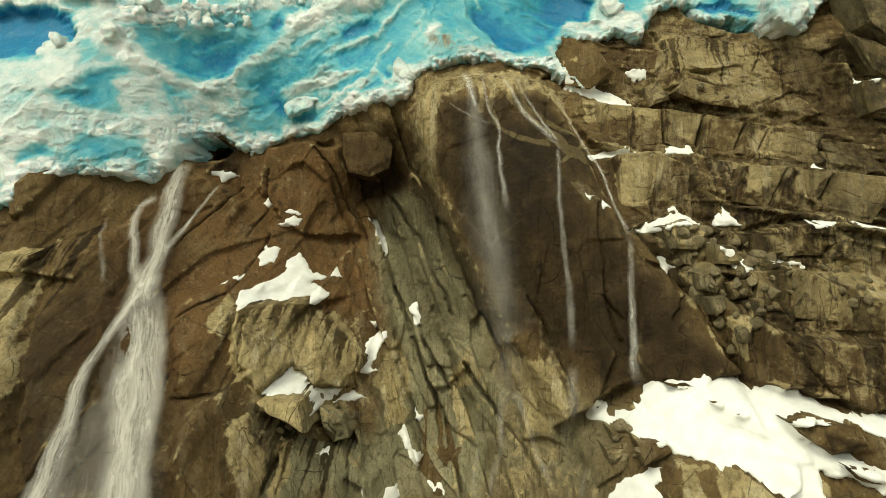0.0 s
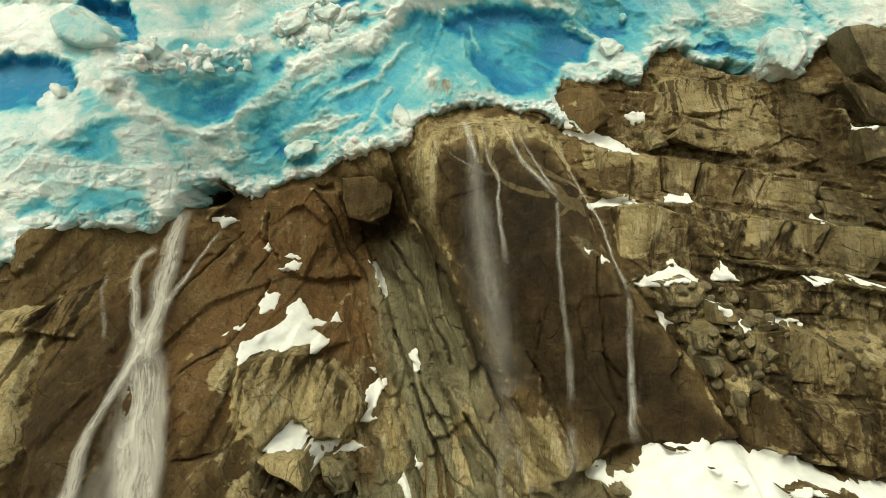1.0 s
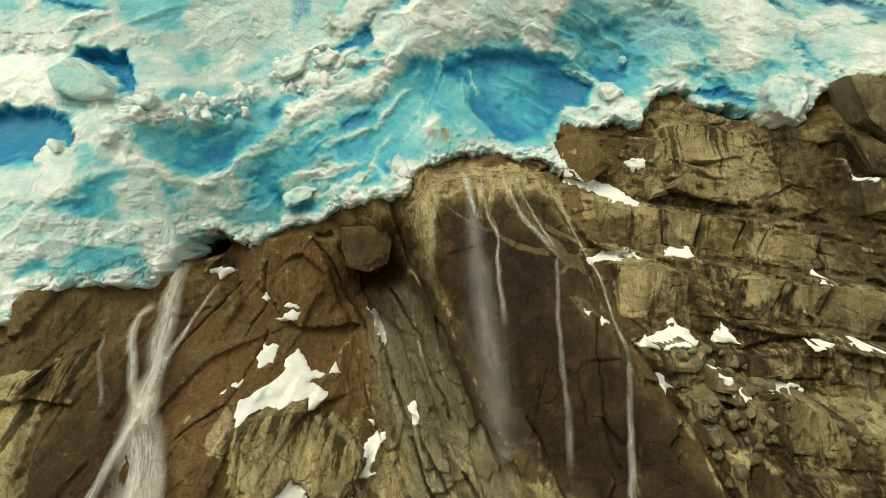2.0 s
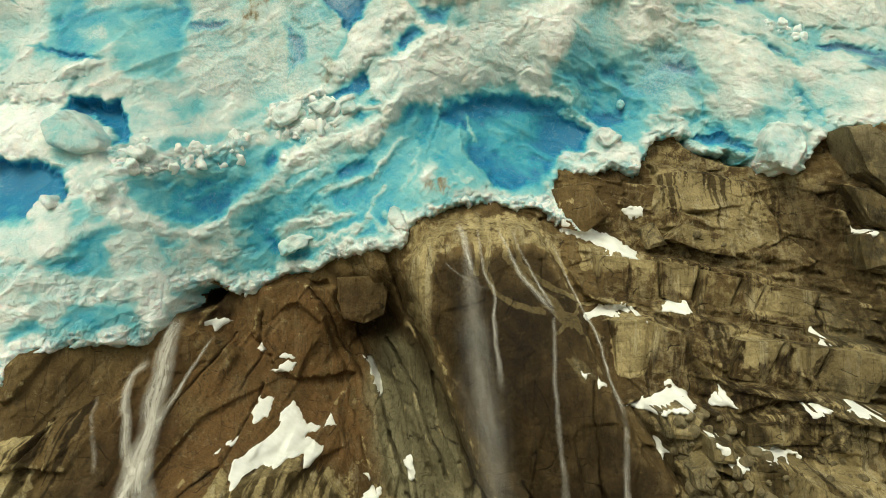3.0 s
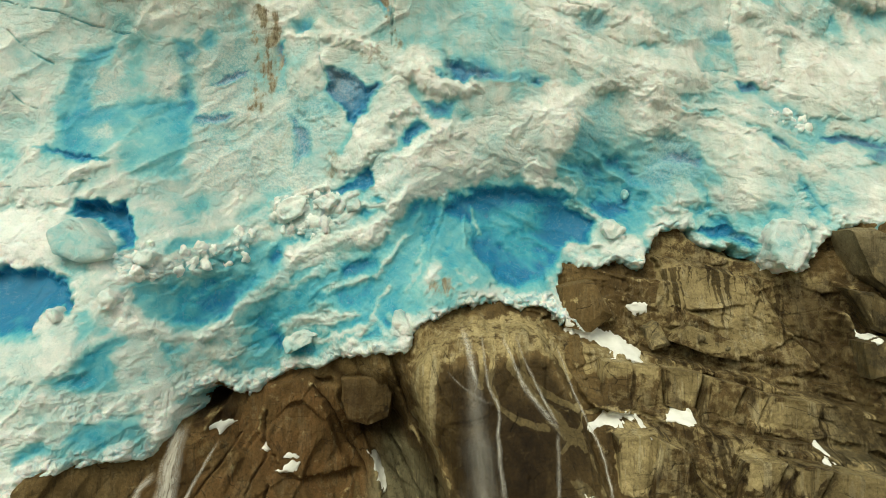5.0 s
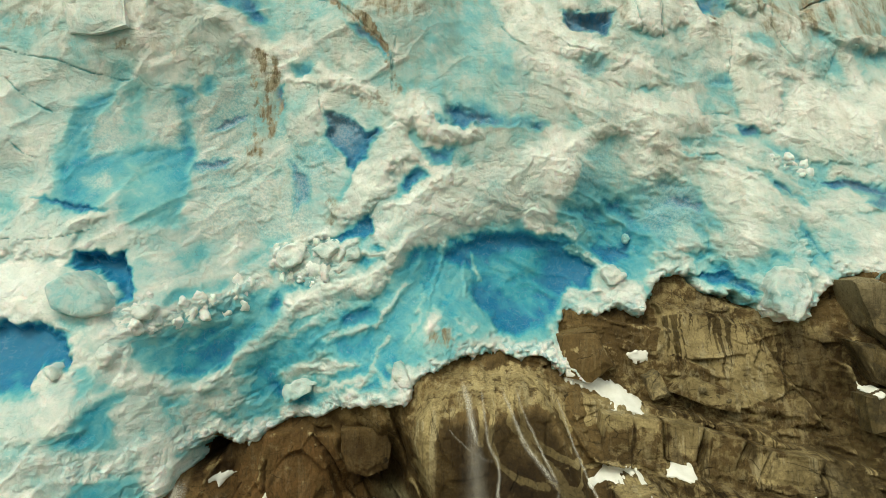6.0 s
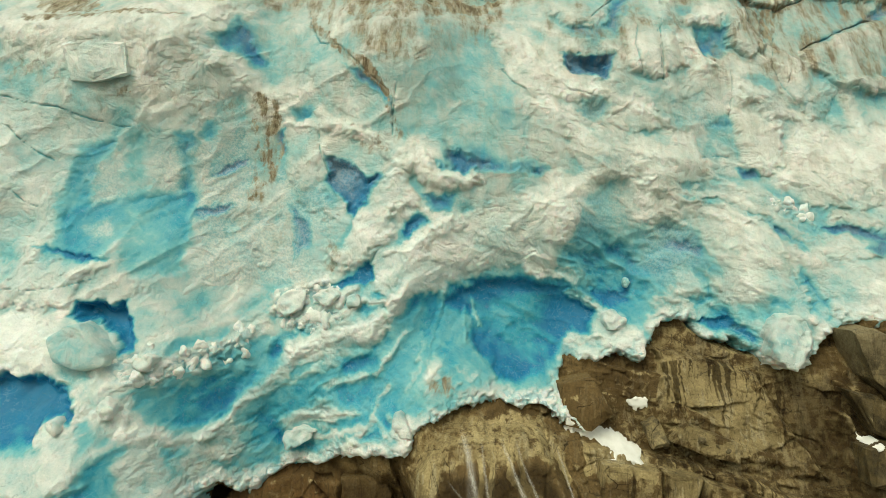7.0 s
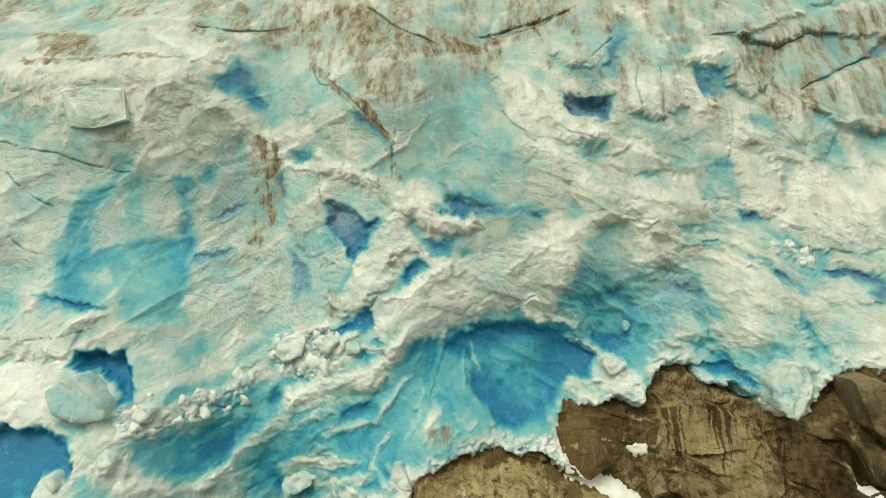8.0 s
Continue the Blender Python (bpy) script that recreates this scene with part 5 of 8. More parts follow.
mound(0.8, 0.3, 0.15, [(23.8, 55.6), (24.8, 56.8), (25.8, 56.2), (25.6, 55.1), (24.3, 55.0)])
mound(1.3, 0.3, 0.07, [(15.1, 55.6), (16.5, 55.9), (18.4, 54.7), (20.3, 53.6), (20.5, 52.2), (19.3, 50.7), (18.1, 51.9), (16.4, 51.3), (16.8, 52.7), (14.9, 53.0)])
mound(0.9, 0.25, 0.25, [(12.2, 51.7), (15.4, 52.7), (16.8, 52.4), (16.2, 51.3), (15.1, 50.5), (12.4, 51.1)])
mound(0.5, 0.2, 0.05, [(12.4, 53.3), (13.5, 53.7), (14.0, 53.0), (12.9, 52.7)])
mound(1.5, 0.4, 0.14, [(30.3, 51.4), (30.7, 55.0), (32.4, 56.5), (34.6, 56.0), (35.4, 52.7), (33.6, 50.8), (31.8, 50.5)])
clear_ice(0.46, 0.4, 0.1, [(30.7, 53.3), (33.6, 53.8), (33.0, 52.6), (31.0, 52.2)])
clear_ice(1, 0.3, 1, [(25.1, 55.2), (29.0, 54.9), (30.8, 53.2), (30.2, 52.7), (26.8, 54.0)])
clear_ice(0.55, 0.4, 0.3, [(34.6, 59.8), (35.5, 59.5), (36.7, 58.3), (38.6, 55.3), (36.7, 56.0), (35.3, 58.3)])
clear_ice(0.6, 0.3, 0.3, [(31.9, 58.0), (33.6, 56.6), (32.2, 56.6)])
clear_ice(0.45, 0.5, 0.2, [(35.3, 54.9), (36.6, 55.4), (36.6, 53.2), (35.6, 52.4)])
mound(0.7, 0.8, 0.03, [(36.0, 61.2), (43.1, 61.0), (51.9, 60.6), (49.3, 54.7), (38.4, 55.0), (37.4, 56.5), (36.0, 58.8)])
rubble(0.5, 0.6, [(33.9, 59.6), (36.7, 59.0), (38.9, 56.0), (37.7, 54.9), (35.2, 56.1)])
clear_ice(0.95, 0.7, 2.2, [(-43.1, 50.3), (-37.3, 51.0), (-34.3, 50.9), (-31.8, 49.8), (-30.3, 47.8), (-30.8, 46.7), (-33.1, 47.6), (-32.9, 45.8), (-40.1, 44.7)])
mound(1.6, 0.5, 0.03, [(-44.7, 56.3), (-36.0, 56.4), (-34.4, 54.9), (-33.2, 53.7), (-33.5, 52.4), (-32.3, 51.3), (-30.9, 49.9), (-32.4, 50.2), (-34.0, 50.9), (-42.9, 50.9)])
clear_ice(1.25, 0.3, 2.6, [(-33.3, 55.7), (-32.7, 57.0), (-28.8, 56.9), (-27.7, 54.8), (-27.5, 52.8), (-28.4, 52.2), (-29.1, 53.8), (-31.3, 55.0)])
mound(1.5, 0.25, 0.3, [(-33.2, 53.9), (-30.9, 55.4), (-28.0, 53.2), (-29.2, 51.0), (-30.5, 51.0), (-32.8, 52.2)])
mound(0.5, 0.2, 0.05, [(-32.3, 54.7), (-30.9, 55.4), (-28.0, 53.3), (-28.2, 52.9), (-30.7, 54.6), (-32.5, 53.8)])
clear_ice(0.45, 0.4, 0.1, [(-33.9, 53.3), (-31.9, 53.7), (-29.5, 52.5), (-32.4, 52.1)])
rubble(1, 0.5, [(-28.9, 52.2), (-26.4, 53.3), (-25.3, 51.8), (-26.1, 50.3), (-26.8, 49.7), (-28.5, 50.3)])
rubble(1, 0.5, [(-26.8, 50.0), (-24.7, 51.3), (-23.6, 52.1), (-22.5, 51.9), (-22.8, 53.1), (-21.3, 53.0), (-19.3, 53.9), (-17.4, 54.2), (-19.1, 51.4), (-22.2, 50.7), (-24.5, 50.0), (-26.0, 49.7)])
clear_ice(0.58, 0.8, 0.9, [(-27.9, 48.9), (-24.3, 49.8), (-19.4, 50.6), (-16.4, 50.3), (-18.9, 47.7), (-20.2, 45.6), (-22.1, 44.8), (-24.3, 46.2), (-26.5, 47.0)])
clear_ice(0.5, 0.6, 0.4, [(-25.1, 53.1), (-23.1, 53.7), (-22.6, 52.9), (-23.8, 52.3), (-24.5, 51.7)])
clear_ice(0.6, 0.4, 0.5, [(-19.0, 51.4), (-15.5, 53.3), (-15.1, 51.4), (-16.4, 49.8), (-18.4, 49.5)])
mound(1.2, 0.5, 0.12, [(-22.1, 44.7), (-20.0, 45.8), (-18.6, 47.7), (-15.1, 50.9), (-14.1, 53.3), (-9.8, 54.1), (-5.5, 55.4), (-4.9, 56.7), (-3.9, 57.9), (-3.7, 56.3), (-5.0, 54.1), (-7.5, 52.5), (-11.3, 51.2), (-14.1, 50.4), (-16.8, 47.1), (-18.8, 44.8), (-20.4, 43.9)])
mound(0.7, 0.4, 0.04, [(-15.1, 53.1), (-12.0, 54.1), (-7.6, 54.3), (-5.4, 55.2), (-4.9, 54.1), (-7.5, 52.5), (-11.3, 51.2), (-14.6, 51.4)])
clear_ice(0.5, 0.8, 0.1, [(-18.9, 43.9), (-17.0, 47.1), (-11.9, 49.8), (-10.7, 48.3), (-14.3, 45.5), (-17.0, 43.8)])
rubble(1, 0.4, [(-16.9, 55.0), (-16.5, 57.6), (-15.1, 58.4), (-14.0, 57.9), (-12.8, 58.4), (-11.7, 59.0), (-10.2, 58.1), (-9.6, 56.9), (-12.4, 56.4), (-14.1, 55.6), (-15.7, 54.1)])
rubble(0.9, 0.3, [(-15.3, 53.9), (-13.3, 55.6), (-10.1, 55.8), (-9.4, 54.9), (-12.3, 54.1)])
mound(0.8, 0.3, 0.06, [(-7.4, 55.4), (-7.2, 57.1), (-5.6, 57.7), (-4.9, 56.5), (-6.6, 55.3)])
clear_ice(0.8, 0.3, 0.5, [(-9.4, 56.3), (-7.8, 56.8), (-5.1, 58.5), (-3.8, 58.6), (-5.1, 55.8), (-7.2, 55.2)])
clear_ice(0.25, 0.4, 0, [(-11.9, 48.8), (-8.6, 49.9), (-8.2, 48.6), (-11.6, 48.2)])
mound(1.1, 0.4, 0.05, [(-29.2, 47.7), (-29.2, 48.9), (-28.5, 49.4), (-27.5, 48.7), (-27.3, 47.5)])
mound(0.9, 0.6, 0.1, [(-29.2, 47.6), (-27.4, 47.8), (-25.9, 47.0), (-24.5, 46.5), (-23.4, 45.4), (-22.1, 44.7), (-20.8, 45.1), (-23.6, 43.9), (-25.0, 44.8), (-26.0, 45.4), (-27.3, 44.8)])
mound(1.5, 0.4, 0.04, [(-32.6, 46.1), (-32.8, 47.2), (-32.0, 47.9), (-31.4, 47.2), (-30.1, 46.7), (-29.4, 45.6), (-29.0, 43.7), (-29.8, 42.8), (-31.2, 42.6), (-32.1, 43.4)])
mound(1, 0.5, 0.06, [(-39.6, 44.8), (-34.3, 45.1), (-32.4, 45.4), (-31.3, 43.4), (-31.4, 42.1), (-38.5, 42.4)])
clear_ice(0.72, 0.5, 0.4, [(-29.8, 41.5), (-28.8, 44.9), (-27.7, 44.4), (-27.7, 42.7), (-28.8, 41.4)])
clear_ice(0.6, 0.4, 0.2, [(-38.9, 42.2), (-31.9, 42.7), (-31.2, 41.7), (-38.7, 41.7)])
mound(1, 0.5, 0.05, [(-38.2, 41.8), (-32.0, 41.8), (-29.5, 41.3), (-29.0, 40.8), (-29.9, 40.1), (-29.2, 39.3), (-30.4, 38.9), (-30.5, 37.4), (-36.8, 37.2)])
clear_ice(0.66, 0.7, 0.3, [(-30.7, 38.5), (-29.2, 39.5), (-26.2, 38.7), (-26.3, 37.1), (-28.1, 36.5), (-30.2, 35.8), (-31.5, 35.5), (-33.6, 33.8)])
mound(0.9, 0.6, 0.12, [(-26.9, 44.8), (-25.0, 44.6), (-23.5, 42.6), (-23.1, 38.1), (-24.8, 38.9), (-27.0, 39.3), (-26.4, 41.3), (-27.5, 43.1)])
rubble(0.9, 0.3, [(-30.6, 35.9), (-30.2, 36.6), (-29.1, 35.4), (-29.4, 35.0)])
rubble(0.9, 0.3, [(-29.1, 36.1), (-27.8, 37.0), (-26.7, 36.4), (-27.3, 35.8), (-28.8, 35.5)])
rubble(0.9, 0.3, [(-26.8, 36.5), (-25.4, 37.6), (-25.4, 36.4)])
rubble(0.9, 0.3, [(-25.2, 37.7), (-24.1, 37.7), (-24.2, 36.1), (-24.9, 36.3)])
rubble(0.7, 0.5, [(-29.7, 41.1), (-26.8, 40.7), (-25.2, 38.7), (-28.8, 39.3)])
clear_ice(0.55, 0.4, 0.2, [(-26.2, 38.5), (-23.4, 38.0), (-23.4, 36.4), (-25.2, 35.8)])
mound(1.1, 0.3, 0.04, [(-16.0, 44.1), (-15.5, 45.5), (-13.5, 46.4), (-9.7, 46.9), (-10.6, 46.1), (-13.6, 44.7), (-15.3, 43.2)])
clear_ice(0.55, 0.5, 0.2, [(-15.5, 43.0), (-13.2, 44.7), (-9.6, 46.2), (-6.3, 46.8), (-7.3, 45.0), (-11.4, 42.6), (-14.9, 41.6)])
mound(0.6, 0.2, 0.05, [(-9.7, 43.9), (-7.5, 45.1), (-8.2, 43.9)])
mound(0.8, 0.2, 0.05, [(-4.7, 45.2), (-4.5, 47.0), (-3.4, 46.7), (-2.5, 45.4), (-3.1, 44.9)])
clear_ice(0.72, 0.5, 0.3, [(-17.0, 43.3), (-16.0, 45.4), (-16.5, 46.5), (-14.2, 46.8), (-15.4, 45.4), (-15.7, 43.0)])
clear_ice(0.28, 0.8, 0, [(-23.8, 43.9), (-16.5, 43.8), (-15.9, 41.6), (-18.1, 39.3), (-22.3, 40.0), (-23.9, 41.6)])
rubble(0.7, 0.3, [(-20.0, 43.8), (-17.6, 43.9), (-17.8, 42.6), (-19.5, 42.9)])
rubble(0.7, 0.3, [(-19.7, 41.7), (-17.1, 41.0), (-18.0, 38.9), (-19.0, 39.7)])
rubble(0.7, 0.3, [(-22.9, 40.4), (-21.7, 41.4), (-20.1, 40.4), (-22.1, 39.6)])
rubble(0.9, 0.3, [(5.1, 48.3), (8.5, 48.8), (11.2, 48.3), (12.2, 47.2), (13.6, 45.2), (11.4, 45.7), (8.9, 47.3), (6.1, 47.3)])
rubble(0.8, 0.3, [(-0.7, 47.1), (3.5, 48.3), (5.1, 48.0), (5.1, 47.3), (0.8, 46.6)])
rubble(0.6, 0.3, [(20.3, 55.1), (24.1, 56.0), (21.6, 54.2)])
grime(0.9, 0.25, [(-1.1, 49.8), (0.8, 49.9), (0.7, 48.6), (-0.6, 48.6)])
grime(0.4, 0.4, [(-18.7, 54.9), (-16.7, 55.5), (-16.8, 54.0)])
grime(0.3, 0.8, [(-23.7, 44.5), (-19.3, 44.0), (-17.6, 39.8), (-22.3, 40.5)])
grime(0.35, 0.4, [(-20.0, 54.5), (-17.1, 55.0), (-17.6, 54.0), (-19.8, 53.8)])
grime(0.4, 0.3, [(-14.6, 58.6), (-10.0, 58.8), (-10.0, 58.0), (-14.0, 57.8)])
crevasse(0.14, 0.4, [(-44.2, 58.1), (-36.1, 58.0), (-32.8, 58.6), (-31.5, 59.0)])
crevasse(0.14, 0.4, [(-6.2, 61.8), (-7.2, 60.1), (-7.4, 58.5)])
crevasse(0.14, 0.4, [(-5.0, 54.6), (-5.7, 56.0), (-5.1, 57.4)])
crevasse(0.14, 0.4, [(12.7, 67.1), (13.9, 65.2), (15.7, 63.6)])
crevasse(0.14, 0.4, [(-15.2, 54.0), (-12.1, 54.0), (-8.7, 54.6)])
crevasse(0.14, 0.4, [(27.1, 55.9), (26.9, 58.5)])
crevasse(0.14, 0.4, [(0.9, 57.3), (1.7, 56.8)])
crevasse(0.14, 0.4, [(6.5, 60.3), (9.3, 61.7)])
crevasse(0.14, 0.4, [(-25.5, 54.0), (-23.2, 55.3)])
ridge(0.9, 1.0, 0.06, [(-29.8, 48.4), (-27.8, 48.0), (-26.3, 46.5), (-24.3, 45.5), (-22.9, 44.7), (-21.4, 44.6)])
ridge(0.9, 0.9, 0.12, [(-21.4, 44.6), (-20.5, 45.3), (-18.9, 47.4), (-17.0, 49.0), (-15.4, 50.7), (-14.4, 52.0)])
ridge(1.0, 1.2, 0.04, [(-14.4, 52.0), (-12.1, 53.1), (-8.8, 54.2), (-6.1, 55.0), (-4.6, 56.1), (-3.8, 58.1)])
ridge(0.7, 0.8, 0.04, [(-28.6, 49.9), (-26.7, 50.2), (-24.9, 51.2), (-23.4, 52.0), (-21.0, 52.7), (-19.2, 53.6), (-17.5, 54.3)])
ridge(0.3, 0.45, 0.15, [(-20.4, 50.9), (-18.0, 50.9), (-16.6, 52.9)])
ridge(0.3, 0.4, 0.12, [(-12.6, 50.1), (-10.3, 51.5), (-7.6, 52.2), (-5.1, 54.2)])
ridge(0.7, 0.7, 0.02, [(-15.8, 45.2), (-14.6, 45.9), (-12.0, 46.1), (-10.2, 46.4), (-8.0, 46.7)])
ridge(0.35, 0.25, 0.25, [(-1.5, 50.1), (-1.7, 51.8), (-1.1, 54.0), (-0.2, 56.3), (0.3, 58.0)])
ridge(0.5, 0.4, 0.03, [(-4.8, 46.5), (-4.0, 45.5), (-3.0, 45.0)])
ridge(1.0, 0.7, 0.05, [(-16.5, 55.7), (-15.8, 57.4), (-13.6, 58.1), (-11.6, 59.0)])
ridge(0.9, 0.6, 0.05, [(-14.8, 54.3), (-12.3, 55.5), (-10.1, 57.0), (-8.7, 58.1)])
ridge(0.8, 0.6, 0.06, [(-12.2, 54.0), (-9.4, 55.6), (-7.8, 56.7), (-5.1, 56.9)])
ridge(0.9, 1.0, 0.03, [(-7.1, 61.2), (-5.2, 61.6), (-3.0, 61.9), (-1.4, 63.5), (0.8, 64.4)])
ridge(0.8, 1.0, 0.03, [(-27.3, 48.0), (-25.4, 44.4), (-24.2, 42.2), (-23.6, 39.4)])
ridge(0.6, 0.8, 0.05, [(-32.8, 42.8), (-29.8, 42.5), (-28.8, 44.3), (-27.6, 45.0)])
ridge(0.5, 0.6, 0.05, [(-31.3, 41.1), (-28.6, 41.3), (-26.2, 40.2), (-24.5, 40.8)])
ridge(1.0, 1.6, 0.02, [(22.0, 68.0), (25.0, 67.2), (29.8, 66.7), (32.9, 65.0), (35.2, 62.4), (36.9, 61.0)])
ridge(0.6, 0.7, 0.04, [(6.5, 64.3), (8.8, 66.7), (12.3, 66.0), (13.7, 64.6)])
ridge(0.5, 0.8, 0.05, [(23.6, 61.2), (25.9, 60.9), (27.5, 59.1), (28.8, 56.7)])
ridge(0.7, 0.5, 0.02, [(13.0, 57.3), (15.0, 56.4), (16.1, 55.5), (17.8, 54.1)])
ridge(0.9, 1.1, 0.0, [(4.5, 86.8), (6.3, 85.4), (8.6, 82.7), (11.5, 80.4), (15.0, 78.6), (17.4, 78.8)])
ridge(1.2, 1.2, 0.04, [(20.5, 93.9), (23.1, 93.9), (24.3, 90.0), (25.5, 85.6), (28.2, 82.3), (30.8, 82.1), (32.3, 78.6), (35.3, 75.9)])
ridge(0.8, 1.2, 0.02, [(8.4, 77.2), (13.1, 75.2), (16.0, 72.8), (19.0, 72.0), (23.3, 71.5), (26.9, 71.1)])
ridge(0.7, 0.8, 0.06, [(17.3, 75.9), (19.8, 77.4), (22.2, 76.6), (24.6, 74.5)])
ridge(0.8, 0.7, 0.04, [(27.4, 87.5), (32.1, 88.8), (32.6, 85.2), (34.3, 83.6), (36.8, 82.3)])
ridge(0.6, 0.6, 0.0, [(1.9, 68.5), (3.6, 69.8), (6.4, 69.8), (9.3, 70.1), (11.6, 69.0)])
ridge(0.8, 0.9, 0.03, [(-5.3, 68.6), (-3.1, 72.5), (-2.3, 72.0), (-0.9, 68.6), (0.8, 69.2)])
ridge(0.7, 0.6, 0.0, [(-16.0, 74.7), (-13.0, 73.8), (-10.7, 74.8), (-8.3, 73.7), (-7.4, 72.8)])
ridge(0.8, 1.4, 0.0, [(-43.9, 84.0), (-35.0, 84.0), (-29.0, 85.3), (-26.5, 82.6), (-22.1, 80.3), (-19.5, 78.1)])
ridge(0.6, 0.9, 0.05, [(37.9, 81.4), (40.1, 78.8), (44.5, 80.3), (45.3, 75.1)])
ridge(0.5, 0.8, 0.02, [(35.6, 68.9), (39.3, 73.2), (43.3, 74.5), (47.0, 73.9)])
ridge(0.7, 0.8, 0.03, [(39.4, 73.8), (41.1, 70.1), (44.4, 69.0), (45.4, 66.6)])
ridge(0.5, 0.7, 0.03, [(39.8, 64.9), (43.0, 66.3), (45.2, 66.0)])
ridge(0.8, 1.0, 0.02, [(12.2, 67.6), (15.8, 69.6), (19.5, 70.3), (22.5, 68.8)])
clear_ice(0.58, 1.0, 0.3, [(12.3, 60.9), (14.3, 64.7), (17.9, 62.5), (22.5, 65.6), (26.3, 63.9), (27.8, 59.7), (23.6, 60.6), (21.1, 56.2), (17.6, 55.8), (13.9, 57.0)])
clear_ice(0.65, 0.5, 0.3, [(-0.3, 71.7), (2.5, 72.7), (6.5, 70.8), (10.5, 70.5), (9.9, 69.4), (4.2, 69.5), (0.3, 70.0)])
clear_ice(0.3, 2, 0, [(-5.1, 85.0), (4.5, 86.8), (5.5, 77.5), (10.1, 74.5), (6.5, 72.1), (-0.3, 72.6), (-3.8, 77.1)])
clear_ice(0.5, 0.5, 0.2, [(13.8, 77.5), (16.2, 78.3), (17.9, 76.8), (15.5, 75.5)])
clear_ice(0.42, 0.8, 0.2, [(21.1, 79.6), (23.6, 79.1), (27.8, 75.5), (24.6, 74.2), (22.2, 76.6)])
clear_ice(0.45, 0.6, 0.4, [(13.1, 85.4), (16.7, 85.4), (19.9, 90.7), (19.7, 93.9), (21.1, 93.1), (19.5, 85.4), (16.6, 84.0)])
clear_ice(0.9, 0.35, 0.7, [(13.2, 83.0), (15.2, 82.5), (18.3, 83.0), (17.5, 80.5), (15.1, 80.9)])
clear_ice(0.5, 0.4, 0.4, [(27.3, 85.7), (30.1, 86.1), (31.0, 83.4), (28.3, 83.0)])
clear_ice(0.5, 0.5, 0.2, [(31.9, 80.8), (33.9, 81.2), (36.3, 79.7), (33.7, 79.6)])
clear_ice(0.6, 0.4, 0.3, [(24.3, 67.7), (27.8, 67.4), (31.7, 66.0), (35.2, 63.7), (36.4, 62.1), (34.0, 63.1), (30.0, 65.7)])
clear_ice(0.6, 0.8, 0.3, [(-12.0, 49.1), (-7.6, 51.7), (-3.5, 54.5), (-1.3, 57.4), (0.3, 55.8), (-1.8, 49.1), (-4.3, 46.5), (-7.4, 47.5), (-10.2, 46.9)])
clear_ice(0.55, 0.8, 0.2, [(-19.4, 45.8), (-16.5, 48.5), (-12.0, 50.1), (-13.1, 47.4), (-15.5, 45.8), (-17.1, 42.5), (-19.0, 43.7)])
clear_ice(0.55, 0.9, 0.3, [(-26.2, 49.4), (-23.3, 50.5), (-20.5, 52.2), (-17.2, 53.1), (-15.4, 51.2), (-18.9, 48.5), (-20.7, 45.6), (-22.9, 45.4), (-25.1, 47.0)])
clear_ice(0.8, 0.5, 0.4, [(-16.5, 50.7), (-15.5, 52.3), (-15.8, 53.4), (-17.1, 51.8)])
clear_ice(0.6, 0.7, 0.2, [(-28.7, 43.9), (-27.0, 45.6), (-25.8, 44.2), (-26.9, 42.5), (-28.9, 41.4), (-31.4, 41.9)])
ridge(0.7, 0.8, 0.03, [(-32.8, 36.7), (-31.9, 35.0), (-30.9, 33.7)])
ridge(0.8, 0.7, 0.02, [(-31.1, 35.9), (-30.1, 36.3), (-28.8, 35.5), (-26.9, 35.4), (-25.7, 36.7), (-24.7, 35.3), (-23.5, 36.6)])
ridge(0.7, 1.2, 0.04, [(-34.0, 42.0), (-31.5, 41.4), (-29.1, 40.4), (-29.8, 38.7)])
ridge(0.6, 1.2, 0.04, [(-26.1, 43.8), (-25.1, 42.0), (-24.2, 39.6), (-23.4, 37.2)])
ridge(0.5, 0.6, 0.04, [(-33.1, 38.3), (-31.4, 38.9), (-29.5, 38.0)])
ridge(0.6, 0.7, 0.05, [(-22.4, 40.3), (-20.9, 41.2), (-18.7, 39.6), (-17.0, 40.6)])
ridge(0.6, 0.6, 0.05, [(-16.5, 40.4), (-13.9, 41.7), (-11.5, 41.6), (-9.1, 42.4)])
ridge(0.5, 0.5, 0.03, [(12.8, 52.5), (15.8, 53.2), (17.9, 51.8), (20.6, 51.5)])
ridge(0.5, 0.7, 0.02, [(-35.1, 94.1), (-29.7, 90.5), (-26.0, 88.1), (-23.2, 87.5)])
ridge(0.35, 0.3, 0.42, [(2.1, 55.9), (2.3, 53.0), (3.6, 51.3), (4.8, 50.1)])
ridge(0.4, 0.3, 0.15, [(-6.6, 46.4), (-5.9, 48.0), (-4.8, 49.2)])
ridge(0.25, 0.55, 0.12, [(-11.3, 48.8), (-9.4, 49.3), (-7.5, 50.0)])
ridge(0.3, 0.25, 0.3, [(-3.2, 48.8), (-2.4, 50.9), (-2.0, 52.9)])
ridge(0.3, 0.25, 0.2, [(2.9, 56.5), (3.4, 55.1), (3.7, 54.2)])
ridge(0.3, 0.3, 0.2, [(-6.5, 50.1), (-5.0, 51.7), (-3.5, 53.9)])
ridge(0.4, 0.4, 0.1, [(-7.4, 44.9), (-6.3, 46.2), (-4.7, 45.0)])
ridge(0.4, 0.35, 0.08, [(-12.0, 43.7), (-9.6, 44.9), (-7.4, 45.4)])
ridge(0.5, 0.5, 0.03, [(5.0, 47.3), (7.2, 48.1), (9.4, 47.8), (10.5, 46.0)])
